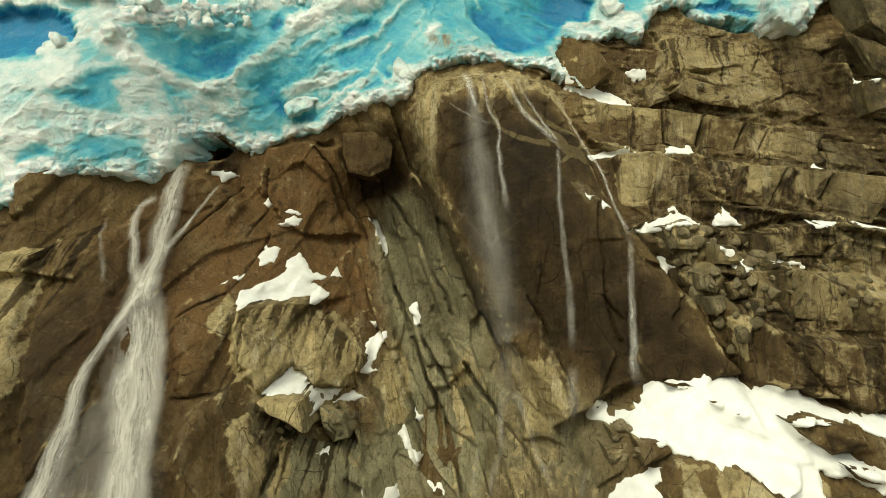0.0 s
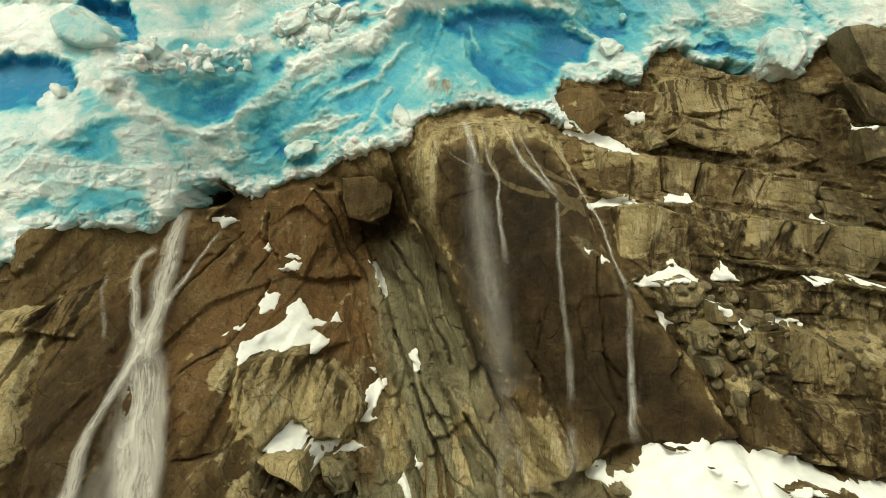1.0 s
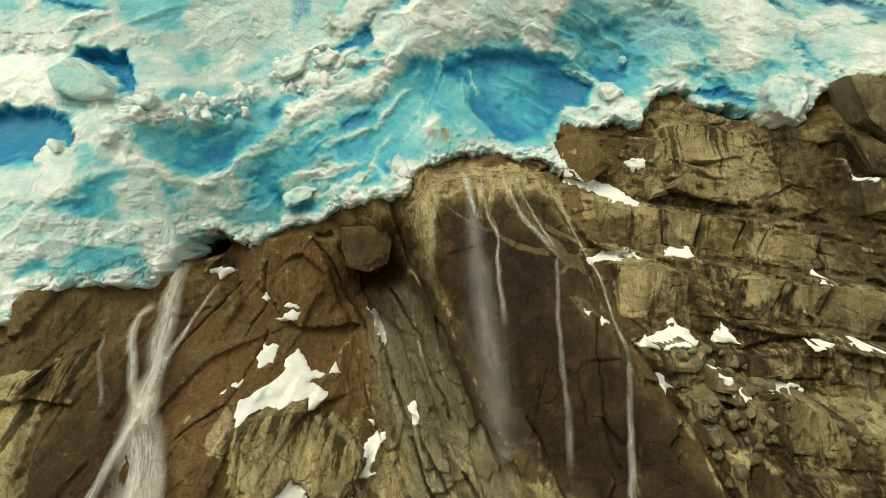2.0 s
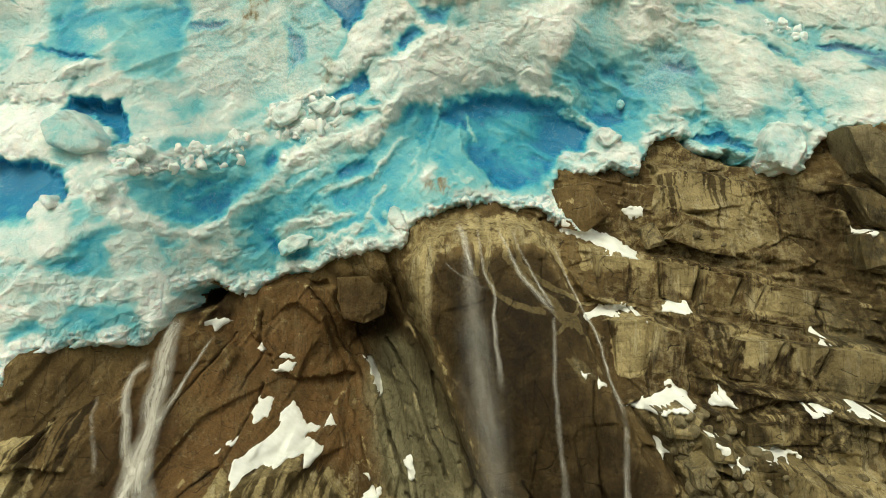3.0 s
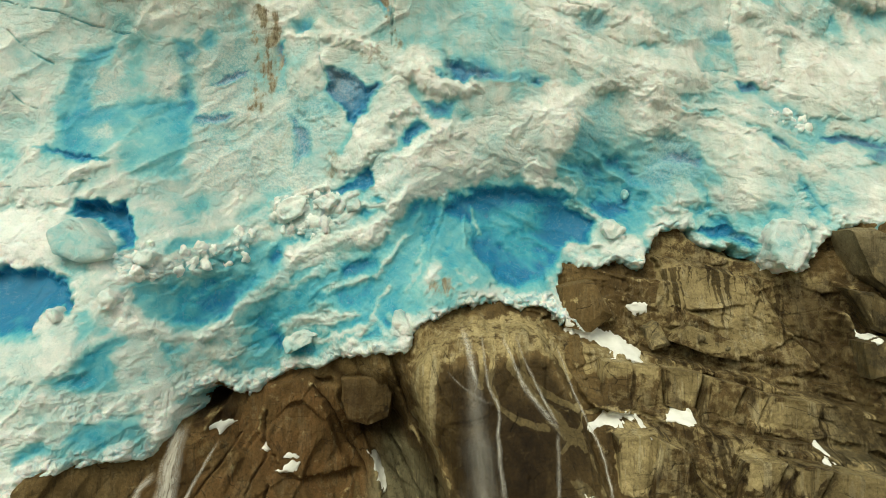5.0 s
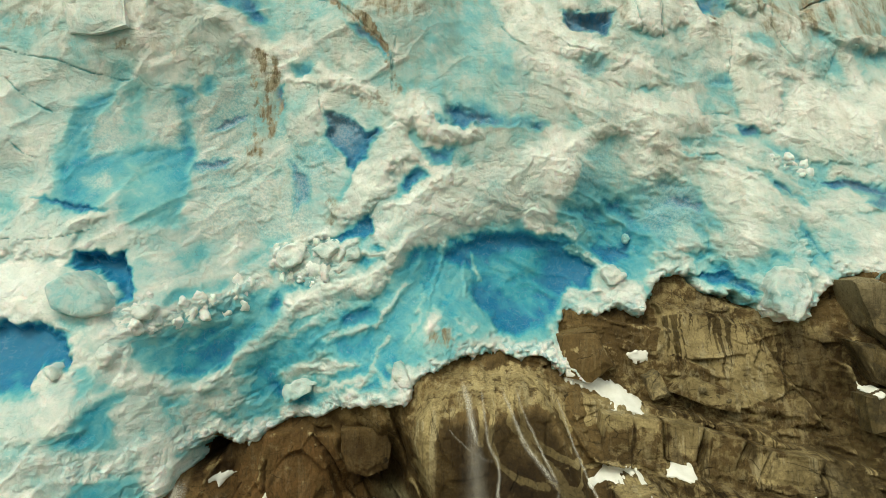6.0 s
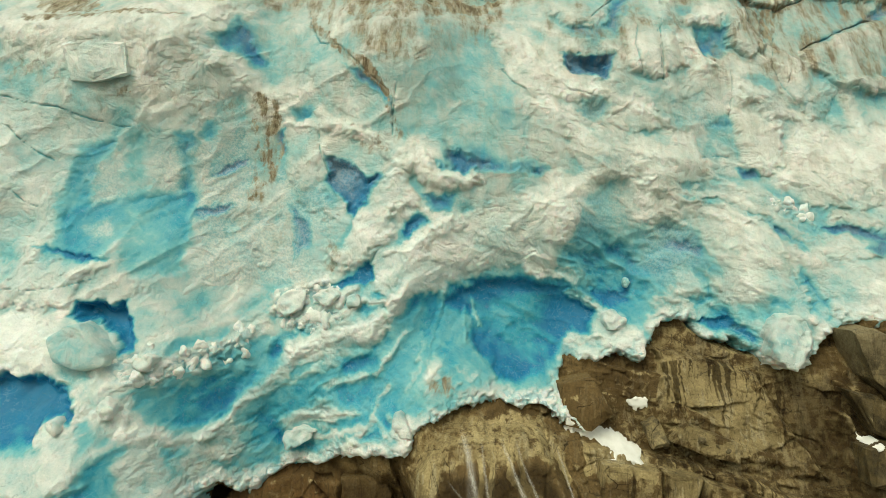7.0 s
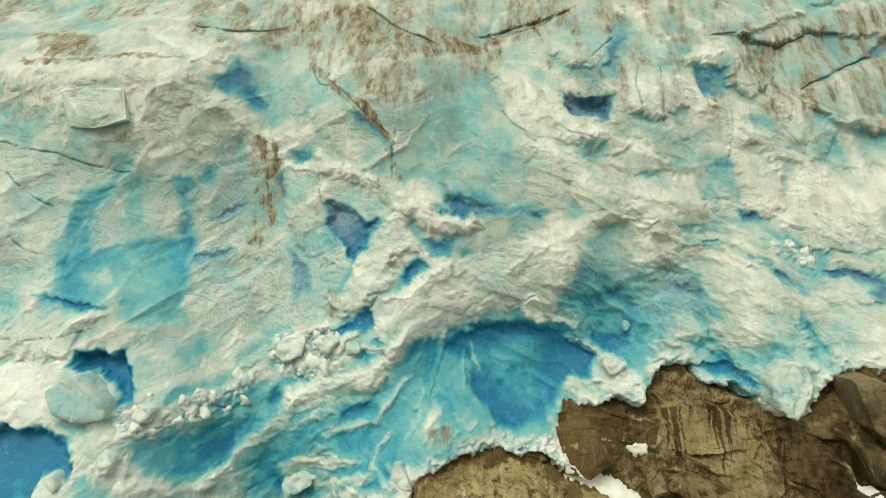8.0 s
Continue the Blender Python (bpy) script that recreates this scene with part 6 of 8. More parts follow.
ridge(0.3, 0.3, 0.3, [(-23.0, 48.0), (-21.1, 49.0), (-19.0, 50.4)])
ridge(0.3, 0.35, 0.2, [(-19.4, 46.9), (-17.0, 48.0), (-13.7, 49.6), (-9.8, 51.2)])
mound(0.5, 1.0, 0.0, [(25.2, 65.7), (29.8, 66.7), (32.9, 65.0), (35.2, 62.4), (35.6, 59.4), (33.3, 57.1), (29.4, 56.7), (28.1, 59.7), (26.6, 62.7)])
mound(0.3, 0.6, 0.02, [(-7.4, 60.6), (-1.4, 63.5), (6.5, 66.6), (12.3, 65.7), (12.9, 62.3), (7.7, 60.3), (0.9, 59.7), (-0.2, 57.4), (-4.6, 57.0), (-6.8, 58.1)])
mound(0.4, 0.4, 0.05, [(-10.2, 59.8), (-8.0, 61.8), (-4.7, 66.9), (-2.2, 66.3), (-5.2, 62.0), (-7.4, 60.3)])
mound(0.3, 0.6, 0.0, [(-38.6, 85.2), (-29.6, 85.6), (-26.0, 82.4), (-20.6, 79.2), (-23.0, 77.5), (-31.6, 79.1), (-42.5, 79.7), (-43.6, 83.3)])
mound(0.6, 0.5, 0.02, [(36.8, 73.1), (42.0, 74.4), (47.5, 73.9), (45.6, 67.2), (40.4, 67.2), (37.4, 69.5)])
granular(0.8, 0.8, [(-25.2, 71.8), (-20.3, 74.2), (-17.7, 65.1), (-13.6, 63.0), (-12.3, 58.1), (-23.5, 58.3), (-24.2, 65.2)])
granular(0.7, 0.8, [(-17.5, 70.8), (-12.7, 68.6), (-10.3, 65.2), (-13.6, 61.9), (-17.1, 64.6)])
granular(0.6, 0.8, [(-12.3, 71.4), (-8.1, 70.2), (-9.2, 66.9), (-11.6, 68.6)])
granular(0.7, 0.8, [(-33.8, 69.4), (-31.4, 71.0), (-31.0, 66.7), (-33.2, 65.7)])
granular(0.7, 0.8, [(-33.4, 64.1), (-31.4, 64.7), (-30.8, 62.9), (-32.5, 61.9)])
granular(0.6, 0.8, [(-28.6, 72.2), (-25.6, 71.7), (-25.8, 67.3), (-28.2, 67.3)])
granular(0.7, 0.8, [(15.2, 72.2), (19.5, 72.3), (19.4, 69.9), (15.7, 69.6)])
granular(0.6, 0.8, [(20.4, 65.9), (25.8, 65.9), (26.1, 59.6), (20.9, 59.6)])
granular(0.5, 0.8, [(3.0, 64.7), (6.4, 64.2), (6.5, 59.7), (3.1, 60.3)])
granular(0.5, 0.8, [(12.1, 67.6), (18.1, 68.2), (20.4, 64.2), (13.3, 63.6)])
granular(0.5, 0.8, [(23.3, 77.1), (30.2, 77.9), (29.4, 74.8), (24.5, 74.8)])
granular(0.4, 0.8, [(31.8, 68.3), (36.8, 67.7), (37.3, 64.9), (33.2, 66.0)])
granular(0.5, 0.8, [(13.1, 77.5), (17.2, 77.6), (17.2, 75.2), (14.2, 75.1)])
granular(0.5, 0.8, [(4.4, 83.8), (8.0, 83.2), (6.6, 78.7), (4.3, 79.2)])
granular(0.5, 0.6, [(4.2, 64.3), (9.9, 63.9), (8.8, 60.6), (3.7, 59.9)])
granular(0.5, 0.6, [(19.9, 60.8), (23.4, 60.9), (26.7, 58.5), (22.8, 58.0)])
grime(0.7, 2, [(-24.1, 95.0), (21.0, 98.7), (19.7, 90.4), (4.6, 89.8), (-11.0, 85.1), (-20.9, 89.7)])
grime(0.3, 2, [(20.5, 95.3), (66.7, 103.2), (57.8, 79.9), (38.1, 83.9), (28.8, 87.7)])
mound(2.4, 0.25, 0.2, [(31.7, 87.4), (32.5, 89.4), (35.6, 90.7), (37.0, 90.2), (36.0, 84.4), (33.1, 83.3), (31.3, 84.2)])
mound(2.24, 0.2, 0.18, [(33.7, 91.6), (42.9, 95.7), (60.4, 99.2), (58.0, 92.6), (47.6, 92.3), (43.3, 92.6), (39.8, 90.6), (38.5, 89.9)])
mound(2.88, 0.2, 0.2, [(40.3, 84.7), (43.9, 86.2), (45.8, 87.3), (51.0, 89.6), (57.6, 91.6), (53.1, 79.1), (47.7, 79.4), (43.9, 80.4), (40.3, 82.6)])
mound(1.92, 0.2, 0.16, [(4.6, 90.6), (6.1, 94.2), (11.5, 96.5), (11.2, 92.9), (7.6, 92.0)])
mound(1.92, 0.25, 0.22, [(11.7, 92.4), (13.8, 93.6), (19.4, 94.8), (18.6, 88.4), (16.0, 86.2), (13.0, 86.4), (11.7, 88.1)])
grime(1.25, 0.13, [(-27.8, 90.6), (-22.7, 90.2), (-18.3, 91.5), (-12.9, 94.6), (-12.2, 94.4), (-14.4, 91.1), (-18.1, 90.6), (-22.5, 89.5)])
grime(1.25, 0.13, [(-9.0, 94.3), (-5.4, 91.2), (-0.8, 89.2), (-0.8, 88.4), (-5.3, 90.0), (-9.4, 93.4)])
grime(1.25, 0.13, [(-0.2, 90.4), (3.9, 89.6), (7.6, 92.2), (14.6, 94.9), (14.9, 94.0), (7.6, 91.0), (3.9, 87.9), (-0.1, 87.9)])
grime(1.25, 0.13, [(37.4, 90.1), (38.9, 90.2), (38.3, 87.5), (36.9, 85.7), (36.5, 86.3)])
grime(1.25, 0.13, [(-14.6, 87.8), (-13.5, 85.8), (-10.7, 83.1), (-7.7, 81.2), (-5.3, 77.7), (-5.0, 74.2), (-5.5, 74.2), (-5.8, 77.1), (-8.5, 80.0), (-11.4, 82.6), (-14.4, 85.5)])
grime(1.25, 0.13, [(-43.1, 85.3), (-34.6, 85.3), (-29.9, 85.7), (-26.0, 85.6), (-29.6, 84.9), (-34.4, 84.8), (-41.9, 84.4)])
grime(1.25, 0.13, [(30.2, 90.9), (33.9, 91.8), (39.2, 90.3), (44.3, 92.9), (48.0, 92.8), (44.1, 92.2), (39.1, 89.5), (33.7, 91.0)])
grime(1.25, 0.13, [(-31.1, 77.7), (-31.8, 76.6), (-31.6, 76.4), (-30.7, 77.1)])
grime(1.25, 0.13, [(-13.0, 87.9), (-12.8, 91.5), (-12.0, 89.0), (-12.5, 85.7)])
grime(1.25, 0.13, [(-12.1, 94.0), (-9.6, 94.7), (-5.9, 89.3), (-5.1, 86.2), (-8.6, 85.6), (-11.4, 88.1)])
grime(1.25, 0.13, [(-45.0, 89.8), (-37.0, 89.0), (-34.4, 85.5), (-40.8, 85.5)])
crevasse(0.22, 0.9, [(4.0, 90.8), (7.6, 91.8), (11.2, 92.9), (14.6, 94.4)])
crevasse(0.22, 0.9, [(30.6, 91.0), (33.9, 91.7), (38.9, 90.0), (44.2, 92.6), (48.7, 92.7)])
crevasse(0.22, 0.9, [(40.5, 84.7), (44.1, 86.3), (46.1, 87.4), (51.3, 89.7)])
crevasse(0.22, 0.9, [(-27.2, 90.5), (-22.7, 90.0), (-18.2, 91.2)])
crevasse(0.22, 0.9, [(-8.9, 94.1), (-5.4, 90.9), (-1.0, 88.9)])
crevasse(0.22, 0.9, [(23.5, 87.5), (23.4, 83.3), (23.4, 80.2)])
crevasse(0.22, 0.9, [(11.0, 93.2), (10.2, 92.0), (11.0, 90.7)])
grime(0.5, 1.2, [(-9.9, 86.0), (-1.6, 87.3), (3.9, 87.7), (3.8, 83.7), (-1.5, 80.9), (-5.4, 80.7), (-8.4, 82.3)])
grime(0.45, 1.5, [(-46.0, 81.9), (-37.4, 81.7), (-36.5, 78.1), (-31.3, 77.7), (-24.7, 79.5), (-20.9, 77.6), (-18.7, 74.8), (-25.2, 75.1), (-31.3, 76.9), (-44.9, 77.3)])
grime(0.75, 1.5, [(32.3, 90.9), (60.7, 99.4), (53.6, 79.8), (44.1, 80.5), (35.9, 83.2), (31.5, 84.3)])


def frost():
    """White crust in slanting swathes on the clear ice, 0 to 1."""
    side = ease(GX, -8, 10)
    found = 0.0
    for turn, share, seed in ((34, 1 - side, 571), (-24, side, 581)):
        c, s = math.cos(radians(turn)), math.sin(radians(turn))
        p, q = (GX * c + GZ * s) / 1.9, -GX * s + GZ * c
        found = found + share * rough(p + 0.6 * WX, q + 0.6 * WZ, 4.2, seed, 6, 0.6)
    zone = 0.75 - 0.4 * ease(ice_in, 10, 26)
    body = 0.7 * ease(found, -0.05, 0.5) + 0.3 * ease(found, 0.2, 0.3)
    rim = (1 - ease(ice_in, 0.6, 2.6)) * ease(rough(GX, GZ, 2.6, 601, 3), -0.35, 0.15)
    return np.maximum(body * zone * ease(blue, 0.08, 0.3) * (1 - 0.9 * ease(blue, 0.5, 0.75)), rim)


def puffs():
    """Swollen melt lumps with creases between them, 0 in a crease."""
    x, z = GX + 0.9 * IX, GZ + 0.9 * IZ
    total = np.abs(rough(x, z * 1.15, 2.3, 611, 1)) + 0.6 * np.abs(waves(x / 1.05, z / 0.9, 615)) + 0.34 * np.abs(waves(x / 0.5 + 7, z / 0.45, 619))
    return total


def old_grime():
    """Grit melting out of the high ice, thickest on the flat brows."""
    high = ease(GZ + 0.10 * GX, 76, 90)
    left = ease(GZ - 0.5 * (GX + 30), 74, 84) * (1 - ease(GX, -14, 4))
    patch = ease(rough(GX, 1.6 * GZ, 7.0, 591, 5, 0.6), -0.35, 0.5)
    fine = ease(rough(GX, GZ, 1.6, 597, 4, 0.65), -0.3, 0.5)
    return np.maximum(high, 0.5 * left) * (0.3 + 0.6 * patch * (0.5 + 0.5 * fine)) * ease(blue, 0.0, 0.09)


def weather_ice():
    """Crackled crust where the ice is white, smooth where it is clear."""
    white = 1 - ease(blue, 0.12, 0.5)
    where = 0.35 + 0.65 * ease(rough(GX, GZ, 5.0, 271, 3), -0.25, 0.3)
    a, ea = facets(GX + 2 * IX, GZ + 2 * IZ, 1.5, 1.7, 28, 281, 0.8)
    b, eb = facets(GX + 2 * IX, GZ + 2 * IZ, 0.6, 1.4, 18, 291, 0.8)
    where = where * (1 - 0.7 * ease(GZ + 0.15 * GX, 58, 70))
    return (0.06 + 0.6 * white) * where * (0.2 * a + 0.1 * b - 0.06 * (1 - ease(ea, 0, 0.1)) + 0.09 * rough(GX, GZ, 0.8, 295, 3, 0.7))


front = (0.35 + 0.3 * ease(-GX, 6, 16)) * (1 - ease(ice_in, 14, 24))
ice = ice * (1 - front) + blurred(ice, int(2.5 / STEP)) * front
crust, lumps = frost(), puffs()
ice -= 0.12 * crust + (0.12 + 0.24 * crust) * (1 - ease(ice_in, 10, 26) * 0.92) * lumps * (1 - 0.8 * ease(blue, 0.5, 0.8))
blue *= 1 - 0.55 * crust * ease(lumps, 0.05, 0.4)
blue *= 1 - 0.6 * (1 - ease(ice_in, 0.3, 1.8)) * ease(rough(GX, GZ, 2.6, 601, 3), -0.4, 0.1)
blue += 0.14 * (1 - crust) * ease(ice_in, 1, 3) * (1 - ease(ice_in, 9, 18)) * (1 - ease(blue, 0.4, 0.6))
# crust on crests, clear hollows: relief shading painted into the blue mask
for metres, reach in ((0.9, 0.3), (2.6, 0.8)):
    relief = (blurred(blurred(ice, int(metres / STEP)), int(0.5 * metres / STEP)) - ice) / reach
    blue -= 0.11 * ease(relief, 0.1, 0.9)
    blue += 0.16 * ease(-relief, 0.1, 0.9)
blue = np.clip(blue + 0.06 * ease(ice_in, 16, 30) + 0.11 * ease(rough(GX, GZ, 4.5, 661, 3), -0.15, 0.6), 0, 1.25)
blue = 0.68 * blue + 0.32 * blurred(blurred(blue, int(0.4 / STEP)), int(0.3 / STEP))
dirt = np.maximum(dirt, old_grime())
up = ease(GZ + 0.1 * GX, 76, 86)
mottle = ease(rough(1.4 * GX, 0.8 * GZ, 1.7, 641, 5, 0.72), -0.35, 0.45)
veil = ease(rough(1.3 * GX, 0.4 * GZ, 2.6, 651, 5, 0.6), -0.5, 0.5)
thick = 0.85 * ease(dirt, 0.9, 1.15) * (0.45 + 0.55 * mottle)
dirt = np.clip(dirt, 0, 1.2) * np.maximum(thick, (0.15 + 0.95 * mottle) * (1 - up) + (0.42 + 0.6 * veil + 0.15 * mottle) * up)
dirt = np.maximum(dirt, 0.3 * ease(GZ + 0.2 * GX, 58, 74) * (0.5 + 0.5 * veil))
ice -= weather_ice()
lip = np.clip(ice_in / 0.55, 0, 1)
ice -= 0.9 * np.sqrt(lip * (2 - lip))
ice += 3.0 * ease(-ice_in, -0.05, 0.6)
glacier = tagged(new("glacier"), "broken icefall of white and turquoise glacier ice", "glacier", kind="structure")
high = (ice_in[:-1, :-1] > -0.6)
height_in = GZ[:-1, :-1] + 0.22 * GX[:-1, :-1]
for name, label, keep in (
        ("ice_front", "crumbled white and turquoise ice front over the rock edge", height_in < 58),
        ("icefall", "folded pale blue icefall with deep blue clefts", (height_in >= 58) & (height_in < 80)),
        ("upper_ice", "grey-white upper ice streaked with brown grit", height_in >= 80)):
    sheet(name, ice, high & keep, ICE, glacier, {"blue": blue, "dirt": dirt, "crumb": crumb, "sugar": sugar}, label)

SURFACE = np.where(ice_in > 0, np.minimum(ice, rock), rock)
TOP = rock.copy()
SOFT_ROCK = blurred(rock, 4)
SOFT_WATER = blurred(rock, 8)


# ---- land that closes the place ----
def build_mountainside():
    xs, zs = np.linspace(-260, 260, 66), np.linspace(-1, 107, 28)
    gx, gz = np.meshgrid(xs, zs)
    gy = lie(np.clip(gx, -60, 60), gz) + 5 + 4 * rough(gx, gz, 30, 301, 3)
    verts = np.stack([gx, gy, gz], 2).reshape(-1, 3)
    back = np.stack([xs, np.full(66, 420.0), np.full(66, 125.0)], 1)
    verts = np.concatenate([verts, back])
    j, i = np.mgrid[0:28, 0:65]
    quads = np.stack([j * 66 + i, j * 66 + i + 1, (j + 1) * 66 + i + 1, (j + 1) * 66 + i], 2).reshape(-1, 4)
    for number, (name, label, part) in enumerate((("mountainside", "brown rocky mountainside around the cliff", quads[quads.max(1) < 13 * 66]),
                                                  ("ice_field", "pale glacier field above and beside the icefall", quads[quads.max(1) >= 13 * 66]))):
        used, flat = np.unique(part.ravel(), return_inverse=True)
        me = mesh_of(name, verts[used], flat.reshape(-1, 4))
        me.materials.append((ROCK, ICE)[number])
        tagged(new(name, me), label, ("mountain", "glacier")[number], kind="structure")


def build_unseen_slope():
    """Unseen dark far valley side, added behind the camera to block low sky light."""
    xs, zs = np.linspace(-1500, 1500, 90), np.linspace(0, 1, 14)
    gx, gu = np.meshgrid(xs, zs)
    crest = 230 + 60 * rough(xs, xs * 0, 500, 305, 4)
    gz = gu * crest[None, :]
    gy = -330 - 260 * gu + 25 * rough(gx, gz, 120, 307, 4)
    j, i = np.mgrid[0:13, 0:89]
    quads = np.stack([j * 90 + i, j * 90 + i + 1, (j + 1) * 90 + i + 1, (j + 1) * 90 + i], 2).reshape(-1, 4)
    me = mesh_of("unseen_slope", np.stack([gx, gy, gz], 2).reshape(-1, 3), quads)
    me.materials.append(UNSEEN_SLOPE)
    tagged(new("unseen_slope", me), "unseen dark far valley slope added to block light", "mountain", kind="structure")


def build_ground():
    me = mesh_of("ground", np.array([(-4000, -4000, 0), (4000, -4000, 0), (4000, 4000, 0), (-4000, 4000, 0)], float), np.array([[0, 1, 2, 3]]))
    me.materials.append(GROUND)
    tagged(new("ground", me), "flat valley floor of grey-brown gravel", "ground", kind="structure")


build_mountainside()
build_unseen_slope()
build_ground()


# ---- loose and standing things ----
def mark(me, keys):
    co = np.zeros(len(me.vertices) * 3, np.float32)
    me.vertices.foreach_get("co", co)
    co = co.reshape(-1, 3)
    for key, field in keys.items():
        me.attributes.new(key, "FLOAT", "POINT").data.foreach_set("value", at_grid(field, co[:, 0], co[:, 2]).astype(np.float32))


def block_mesh(name, out, points, depth, seed, round_off=0.0, lumpy=1.0):
    """A broken block that stands out of the slope, its outline given from the front."""
    rng = random.Random(seed)
    cx, cz = sum(p[0] for p in points) / len(points), sum(p[1] for p in points) / len(points)
    size = max(max(abs(p[0] - cx), abs(p[1] - cz)) for p in points)
    own = min(float(at_grid(depth, p[0], p[1])) for p in points)
    mean = sum(float(at_grid(depth, p[0], p[1])) for p in points) / len(points)
    front = 0.5 * (own + mean) - out
    lean_x, lean_z = rng.uniform(-0.25, 0.25), rng.uniform(0.1, 0.5)
    bm = bmesh.new()
    rings = []
    shape = ((1.0, out + 2.5, 0.0), (1.0, 0.42 * out, 0.04), (0.93, 0.1 * out, 0.05), (0.62, 0.0, 0.07))
    if name in ("ledge_block", "hanging_block"):
        shape = ((1.04, out + 2.5, 0.0), (1.03, 0.5 * out, 0.015), (0.99, 0.1 * out, 0.02), (0.6, 0.0, 0.04))
        lean_x, lean_z = 0.3 * lean_x, 0.5 * lean_z
    for scale, back, jitter in shape:
        rings.append([bm.verts.new((cx + (x - cx) * scale + rng.uniform(-1, 1) * jitter * size,
                                    front + back + (lean_x * (x - cx) + lean_z * (z - cz)) * (1 if back < out else 0) + rng.uniform(-1, 1) * jitter * size,
                                    cz + (z - cz) * scale + rng.uniform(-1, 1) * jitter * size)) for x, z in points])
    n = len(points)
    for a, b in zip(rings[:-1], rings[1:]):
        for k in range(n):
            bm.faces.new((a[k], a[(k + 1) % n], b[(k + 1) % n], b[k]))
    bm.faces.new(rings[-1])
    bmesh.ops.triangulate(bm, faces=bm.faces[:])
    cuts = max(1, min(4, int(size / 0.5)))
    bmesh.ops.subdivide_edges(bm, edges=[e for e in bm.edges if e.calc_length() > 0.5], cuts=cuts, use_grid_fill=True)
    if round_off:
        for _ in range(4):
            bmesh.ops.smooth_vert(bm, verts=bm.verts[:], factor=round_off, use_axis_x=True, use_axis_y=True, use_axis_z=True)
    if round_off:
        bmesh.ops.subdivide_edges(bm, edges=[e for e in bm.edges if e.calc_length() > 0.22], cuts=1, use_grid_fill=True)
        for v in bm.verts:
            p = v.co * 1.6
            v.co += Vector((noise.noise(p + Vector((3, 0, 0))), noise.noise(p) - 0.2, noise.noise(p + Vector((0, 0, 9))))) * 0.28 * lumpy * min(1.2, size)
    for v in bm.verts:
        p = v.co * 1.3
        v.co += Vector((noise.noise(p + Vector((7, 0, 0))), noise.noise(p), noise.noise(p + Vector((0, 0, 5))))) * 0.09 * min(1, size)
        p = v.co * 4.5
        v.co += Vector((noise.noise(p + Vector((7, 0, 0))), noise.noise(p), noise.noise(p + Vector((0, 0, 5))))) * 0.03
    bmesh.ops.recalc_face_normals(bm, faces=bm.faces[:])
    me = bpy.data.meshes.new(name)
    bm.to_mesh(me)
    bm.free()
    me.polygons.foreach_set("use_smooth", np.full(len(me.polygons), round_off > 0))
    return me


ROCK_LABELS = {
    "boulder": ("boulder", "angular grey-brown boulder wedged on the cliff", "boulder"),
    "hanging": ("hanging_block", "dark brown rock block wedged under the ice edge", "rock"),
    "slab": ("rock_slab", "cracked ochre rock slab lying near the ice edge", "rock"),
    "stone": ("stone", "small dark stone poking out of old snow", "stone"),
    "outcrop": ("outcrop", "dark jagged rock outcrop edged by snow", "rock"),
    "ledge_block": ("ledge_block", "squared ochre rock block of the dipping ledges", "rock"),
}
made = [0]


def rock_block(kind, out, points):
    name, label, category = ROCK_LABELS[kind]
    made[0] += 1
    me = block_mesh(name, out, points, SOFT_ROCK, 400 + made[0])
    w = window(points, 0.5)
    d = inside(points, GX[w], GZ[w])
    own = [float(at_grid(SOFT_ROCK, *p)) for p in points]
    TOP[w] = np.where(d > 0, np.minimum(TOP[w], 0.5 * (min(own) + sum(own) / len(own)) - out * ease(d, -0.3, 0.3)), TOP[w])
    mark(me, tone)
    me.materials.append(ROCK_PALE if kind == "boulder" else ROCK)
    tagged(new(name, me), label, category, "blocks of the ledges" if kind == "ledge_block" else "")


def ice_block(kind, out, points):
    made[0] += 1
    me = block_mesh("ice_block", out, points, SURFACE, 600 + made[0], 0.0 if kind == "block" else 0.3, 0.12 if kind == "wedge" else 0.8)
    mark(me, {"blue": np.clip(blue * 0.3 + (0.2 if kind == "wedge" else 0.06), 0, 0.3), "dirt": dirt * 0.4})
    me.materials.append(ICE)
    tagged(new("ice_block", me), {"block": "clean white square ice block on gritty ice", "wedge": "pale turquoise ice wedge leaning at a deep blue hole"}.get(kind, "rounded white lump of melting glacier ice"), "ice")


